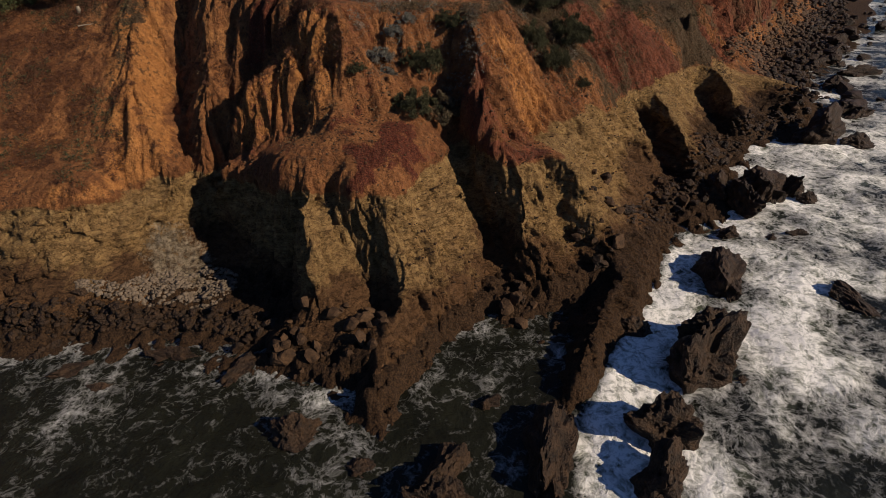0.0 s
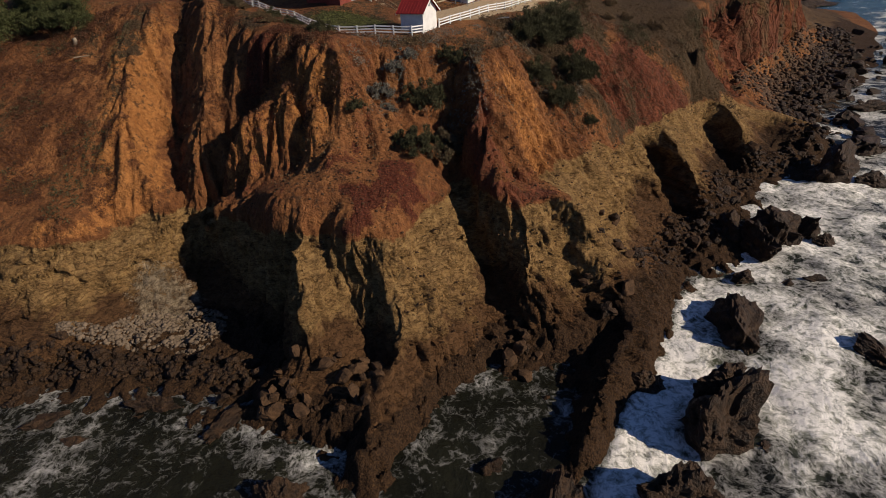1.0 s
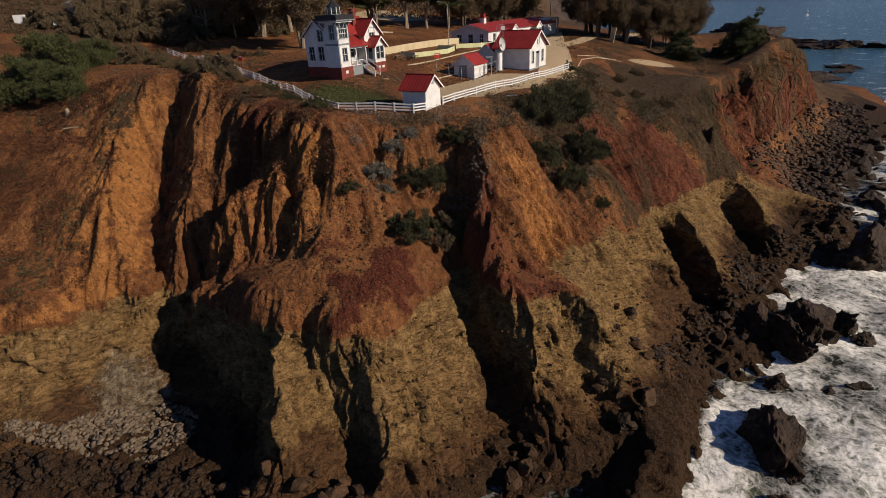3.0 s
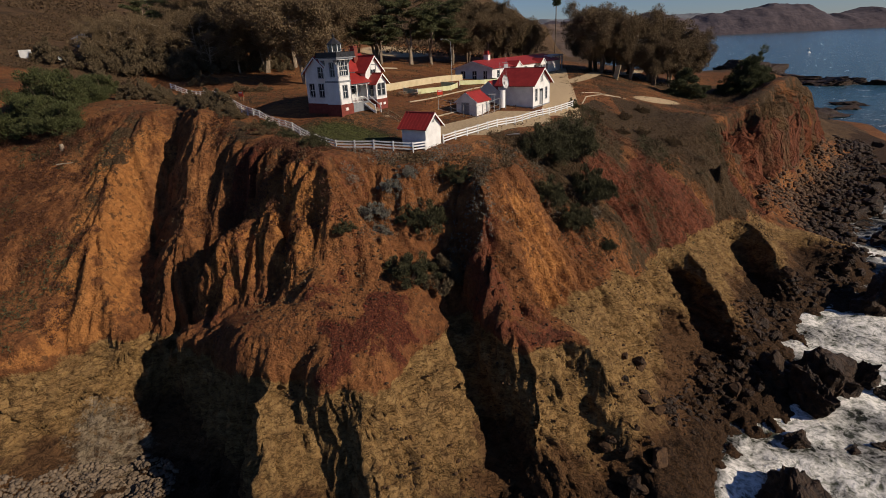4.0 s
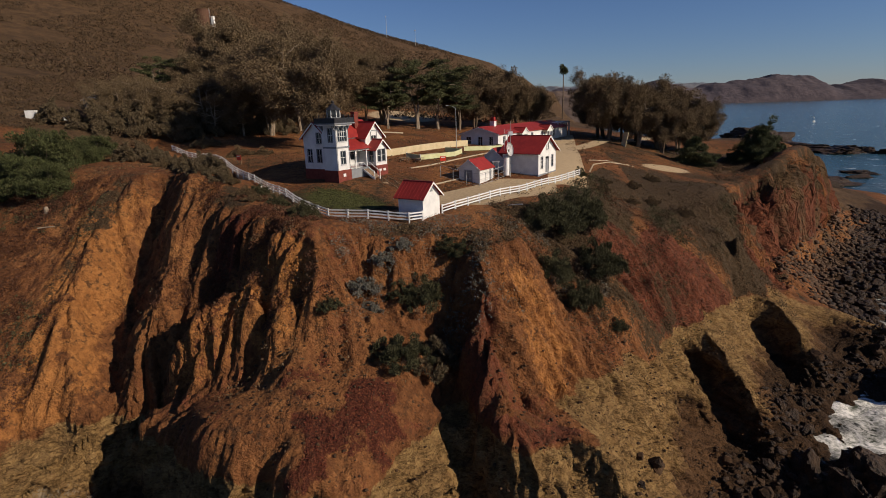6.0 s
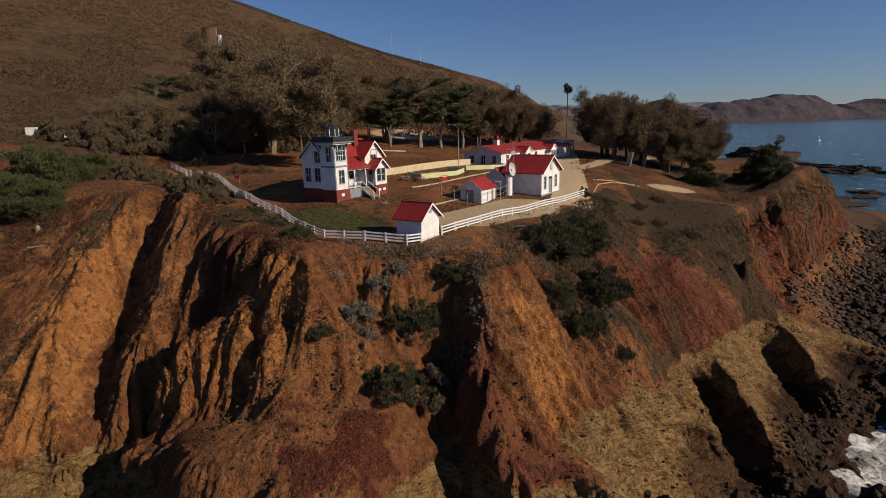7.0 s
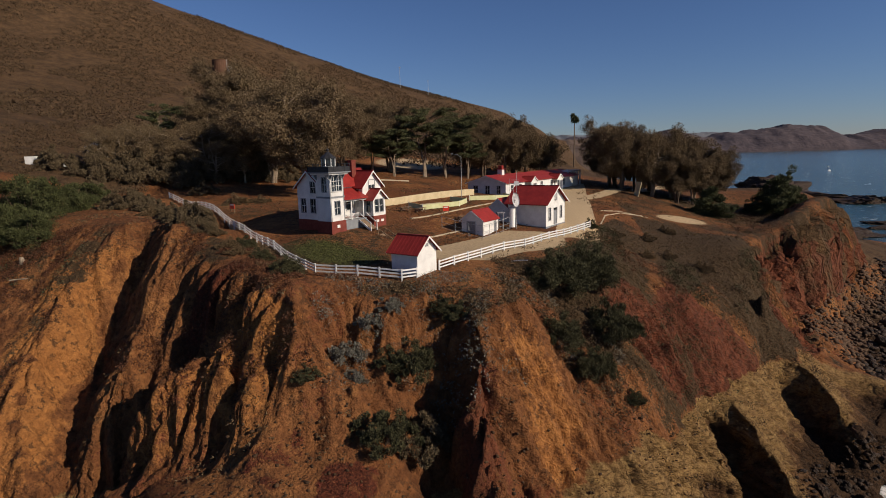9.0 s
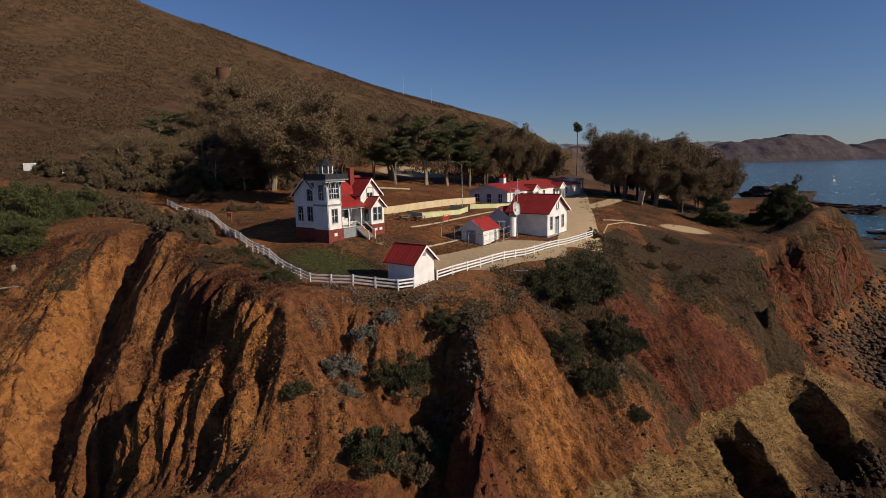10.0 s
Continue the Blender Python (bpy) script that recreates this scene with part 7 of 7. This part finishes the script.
def tarp_fence(pts, label):
    t = empty("barrier", Matrix.Identity(4), label, "barrier", "yellow barriers")
    for a, b in zip(pts, pts[1:]):
        za, zb = ground_z(*a), ground_z(*b)
        d = Vector((b[0] - a[0], b[1] - a[1], 0)).normalized()
        s = Vector((-d.y, d.x, 0)) * 0.05
        bm = bmesh.new()
        prism(bm, [(*a, za + 0.1), (*b, zb + 0.1), (*b, zb + 0.95), (*a, za + 0.95)], -s, s)
        part("panel", bm, M_MESHFENCE, t)
        part("post", tube(bmesh.new(), [(*a, za - 0.2), (*a, za + 1.1)], 0.06), M_WHITE, t)


tarp_fence([(-17, 116), (-14, 113.5), (-8.5, 119.5), (-7.6, 123.5), (-11, 125)], "pale yellow-green tarpaulin barrier round the old cistern")
tarp_fence([(-7.5, 127), (-2.5, 130.5), (0.4, 133.5), (-1.5, 137)], "yellow-green tarpaulin barrier near the long building")
cist = boxes((-4.2, 4.2, -2.2, 2.2, -0.6, 0.32))
bmesh.ops.bevel(cist, geom=[e for e in cist.edges if abs((e.verts[0].co - e.verts[1].co).z) > 0.1], offset=1.2, segments=4, affect="EDGES")
co = part("cistern_slab", cist, M_CONCRETE)
co.matrix_world = pose(-12.6, 119.3, ground_z(-12.6, 119.3), 0, 0, 52)
tagged(co, "pale rounded concrete cistern slab on the terrace", "slab")


def sign(x, y, turn, label):
    t = ground_thing("sign", x, y, turn, label, "sign", "red signs")
    part("board", boxes((-0.5, 0.5, -0.03, 0.03, 0.55, 1.35)), M_REDPAINT, t, "red board")
    part("notice", boxes((-0.36, 0.36, -0.06, -0.032, 1.1, 1.25)), M_WHITE, t)
    for px in (-0.45, 0.35):
        part("leg", boxes((px, px + 0.1, -0.05, 0.05, -0.3, 0.55)), M_WOOD, t)


sign(-41.5, 100.6, -20, "red painted sign board standing on bare ground")
sign(-9.6, 111, 20, "red painted stand on the terrace bank")


def picnic_table(x, y, turn):
    t = ground_thing("picnic_table", x, y, turn, "weathered wooden picnic table with benches", "table", "picnic tables")
    for i in range(4):
        part("plank", boxes((-0.95, 0.95, -0.4 + 0.205 * i, -0.21 + 0.205 * i, 0.72, 0.77)), M_WOOD, t)
    for y0 in (-0.85, 0.6):
        part("bench", boxes((-0.95, 0.95, y0, y0 + 0.25, 0.42, 0.47)), M_WOOD, t)
    for x0 in (-0.7, 0.62):
        part("leg_frame", boxes((x0, x0 + 0.08, -0.8, 0.8, 0.34, 0.42), (x0, x0 + 0.08, -0.35, -0.25, -0.2, 0.72), (x0, x0 + 0.08, 0.25, 0.35, -0.2, 0.72)), M_WOOD, t)


picnic_table(-6.3, 107.5, 30)
picnic_table(-13.8, 111.2, 60)
picnic_table(-16.5, 111.4, 40)


def bank_stairs():
    t = empty("stairs", pose(-15.6, 93.0, ground_z(-15.6, 93.0), 0, 0, AZ), "timber steps with white rails down to the gravel yard", "stairs")
    for i in range(8):
        part("step", boxes((-0.6, 0.6, -0.35 * i - 0.35, -0.35 * i, -0.17 * i - 0.5, -0.17 * i + 0.05)), M_WOOD, t)
    for x in (-0.7, 0.62):
        bm = bmesh.new()
        prism(bm, [(x, 0, 0.75), (x, 0, 0.85), (x, -2.9, -0.55), (x, -2.9, -0.65)], (0, 0, 0), (0.08, 0, 0))
        part("handrail", bm, M_WOOD, t)
        for i in range(3):
            part("rail_post", boxes((x, x + 0.08, -1.4 * i - 0.08, -1.4 * i, -0.68 * i - 0.4, -0.68 * i + 0.8)), M_WOOD, t)


bank_stairs()


def stump(x, y, k):
    t = ground_thing("stump", x, y, 40 * k, "pale cut tree stump on the bare slope", "stump", "stumps")
    part("wood", tube(bmesh.new(), [(0, 0, -0.3), (0.05, 0, 0.3), (0.02, 0.05, 0.75 * k)], 0.34 * k, 0.24 * k, 10), M_PALEBARK, t)


stump(-57.6, 79.2, 1.0)
lg = part("log", tube(bmesh.new(), [(-0.9, 0, 0.1), (0, 0.05, 0.14), (1.0, 0, 0.12)], 0.1, 0.07, 8), M_PALEBARK)
lg.matrix_world = pose(-55.6, 76.6, ground_z(-55.6, 76.6), 0, 0, 30)
tagged(lg, "bleached fallen branch on the slope", "log")
pl = part("pipe", tube(bmesh.new(), [(-0.9, 0, 0.35), (0.2, 0.1, 0.5), (1.0, 0, 0.55)], 0.07, 0.07, 8), M_STEEL)
pl.matrix_world = pose(3.0, 84.6, ground_z(3.0, 84.6), 0, 0, -15)
tagged(pl, "pale broken pipe lying on the slope", "pipe")


def far_house(x, y, turn, w, d, h, label, roof):
    t = ground_thing("far_house", x, y, turn, label, "house", "far buildings")
    part("front_wall", wall_bm(w, -1.5, h, [(w * 0.3, w * 0.45, 0.8, 2.2)], 0.2, (w / 2, h + w * 0.22)), M_STEEL, t)
    part("back_wall", wall_bm(w, -1.5, h, (), 0.2, (w / 2, h + w * 0.22)), M_STEEL, t).matrix_basis = place(w, d, 0, 180)
    s = part("side_wall", wall_bm(d - 0.4, -1.5, h), M_STEEL, t)
    s.matrix_basis = place(0, d - 0.2, 0, -90)
    again(s, "side_wall", t, place(w, 0.2, 0, 90))
    gable_roof(t, 0, w, 0, d, h, h + w * 0.22, 0.4, 0.14, mat=roof)


far_house(-92, 133, 60, 5.0, 7.0, 3.2, "grey-roofed grey house half hidden by trees", M_GREYPAINT)
tk = part("tank", boxes((-0.9, 0.9, -0.7, 0.7, -0.4, 1.5)), M_WHITE)
tk.matrix_world = pose(-95.7, 119.4, ground_z(-95.7, 119.4), 0, 0, 20)
tagged(tk, "white utility cabinet on the bare hillside", "cabinet")



tr = part("trailer", boxes((-1.3, 1.3, -0.8, 0.8, 0.35, 1.3), (-1.0, 1.0, -0.7, 0.7, 0.2, 0.35)), M_WHITE)
part("wheel", tube(bmesh.new(), [(-0.1, -0.85, 0.3), (-0.1, 0.85, 0.3)], 0.3, 0.3, 12), M_IRON, tr)
tr.matrix_world = pose(-89.7, 122.8, ground_z(-89.7, 122.8), 0, 0, 30)
tagged(tr, "low white trailer on bare ground beside the grove", "trailer")


def water_tank(x, y):
    t = ground_thing("water_tank", x, y, 0, "brown cylindrical water tank on the hillside", "tank")
    part("shell", tube(bmesh.new(), [(0, 0, -1.5), (0, 0, 8.0)], 4.2, 4.2, 24), M_RUST, t, "rust brown tank shell")
    part("lid", tube(bmesh.new(), [(0, 0, 8.0), (0, 0, 8.5)], 4.35, 0.6, 24), M_RUST, t)
    part("ladder", boxes((4.2, 4.3, -0.3, -0.22, -1, 8.4), (4.2, 4.3, 0.22, 0.3, -1, 8.4), *[(4.22, 4.28, -0.22, 0.22, 0.4 * k, 0.4 * k + 0.06) for k in range(20)]), M_STEEL, t)
    part("vent_box", boxes((5.2, 6.6, -0.8, 0.8, -1.5, 4.4)), M_WHITE, t, "white valve housing")


water_tank(-172, 322)


def mast(x, y, h, label):
    t = ground_thing("mast", x, y, 0, label, "mast", "hill masts")
    part("pole", tube(bmesh.new(), [(0, 0, -2), (0, 0, h)], 0.22, 0.12, 6), M_STEEL, t)
    part("cross_arm", boxes((-0.8, 0.8, -0.08, 0.08, h - 1.0, h - 0.8)), M_STEEL, t)


mast(-103, 474, 17, "thin steel mast on the hill crest")
mast(-82, 486, 13, "thin steel mast on the hill crest")
mast(-330, 326, 16, "steel lattice mast on the hill")
sh = part("sheet", boxes((-0.06, 0.06, -1.2, 1.2, -0.3, 3.6)), M_CONCRETE)
sh.matrix_world = pose(31, 170, ground_z(31, 170), 0, 12, 20)
tagged(sh, "tan leaning board among the eucalyptus trunks", "board")


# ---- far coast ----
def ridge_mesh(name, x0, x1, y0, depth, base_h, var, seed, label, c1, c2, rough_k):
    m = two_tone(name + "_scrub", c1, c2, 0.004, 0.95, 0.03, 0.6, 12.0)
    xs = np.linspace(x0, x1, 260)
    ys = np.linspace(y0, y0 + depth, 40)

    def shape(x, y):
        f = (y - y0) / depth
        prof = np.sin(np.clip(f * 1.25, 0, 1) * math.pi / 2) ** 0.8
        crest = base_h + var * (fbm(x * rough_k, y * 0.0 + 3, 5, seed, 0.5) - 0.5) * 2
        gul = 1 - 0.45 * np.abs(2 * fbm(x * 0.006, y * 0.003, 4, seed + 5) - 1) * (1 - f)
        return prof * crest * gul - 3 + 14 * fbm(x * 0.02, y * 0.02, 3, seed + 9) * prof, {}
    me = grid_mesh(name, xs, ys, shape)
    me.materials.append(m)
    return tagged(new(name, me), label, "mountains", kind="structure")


# Brown scrub slopes with bluish distance haze mixed into both base colours.
ridge_mesh("backdrop_near_range", 250, 4300, 3950, 500, 150, 135, 201, "dry brown coastal mountains across the bay, tinted bluish by painted haze", (0.042, 0.035, 0.044), (0.095, 0.073, 0.076), 0.0026)
# Farther range: more haze painted in, so its colours are paler and bluer.
ridge_mesh("backdrop_far_range", 60, 1500, 4500, 300, 165, 50, 231, "distant mountain range with pale blue haze painted into its colour", (0.1, 0.11, 0.13), (0.16, 0.16, 0.17), 0.0012)
ridge_mesh("backdrop_foothill", 20, 200, 1180, 260, 78, 30, 251, "dry brown foothill beyond the grove", (0.06, 0.045, 0.04), (0.15, 0.1, 0.07), 0.006)


def boat(x, y, turn, k):
    t = empty("boat", pose(x, y, 0, 0, 0, turn), "small white fishing boat moored on the bay", "boat", "moored boats")
    bm = bmesh.new()
    secs = [(-4, 0.9), (-1.5, 1.25), (1.5, 1.15), (3.4, 0.5), (4.4, 0.05)]
    rings = [[bm.verts.new(p) for p in ((x0, -w, 1.1), (x0, -w * 0.7, -0.4), (x0, w * 0.7, -0.4), (x0, w, 1.1))] for x0, w in secs]
    for a, b in zip(rings, rings[1:]):
        for j in range(4):
            bm.faces.new((a[j], a[(j + 1) % 4], b[(j + 1) % 4], b[j]))
    bm.faces.new(rings[0][::-1])
    part("hull", bm, M_WHITE, t)
    part("cabin", boxes((-2.2, 0.6, -0.85, 0.85, 1.1, 2.8)), M_WHITE, t)
    part("mast", tube(bmesh.new(), [(0.7, 0, 1.1), (0.7, 0, 6.5)], 0.07), M_STEEL, t)
    t.matrix_world = t.matrix_world @ Matrix.Diagonal((k, k, k, 1))


for x, y, a, k in [(452, 944, 30, 0.8), (520, 1090, 100, 0.8), (640, 905, 60, 0.9)]:
    boat(x, y, a, k)
# low outer point with rocks
for i, (x, y, rx, ry, h) in enumerate([(128, 268, 10, 7, 3), (150, 290, 12, 7, 2.5), (215, 470, 22, 30, 6.5), (226, 446, 20, 16, 5), (200, 500, 20, 30, 9), (243, 440, 9, 7, 3), (250, 428, 7, 6, 2.5), (180, 330, 8, 6, 2), (170, 312, 6, 5, 1.6)]):
    sea_rock(x, y, rx, ry, h, 20 * i, i, "low dark rocky islet off the point")
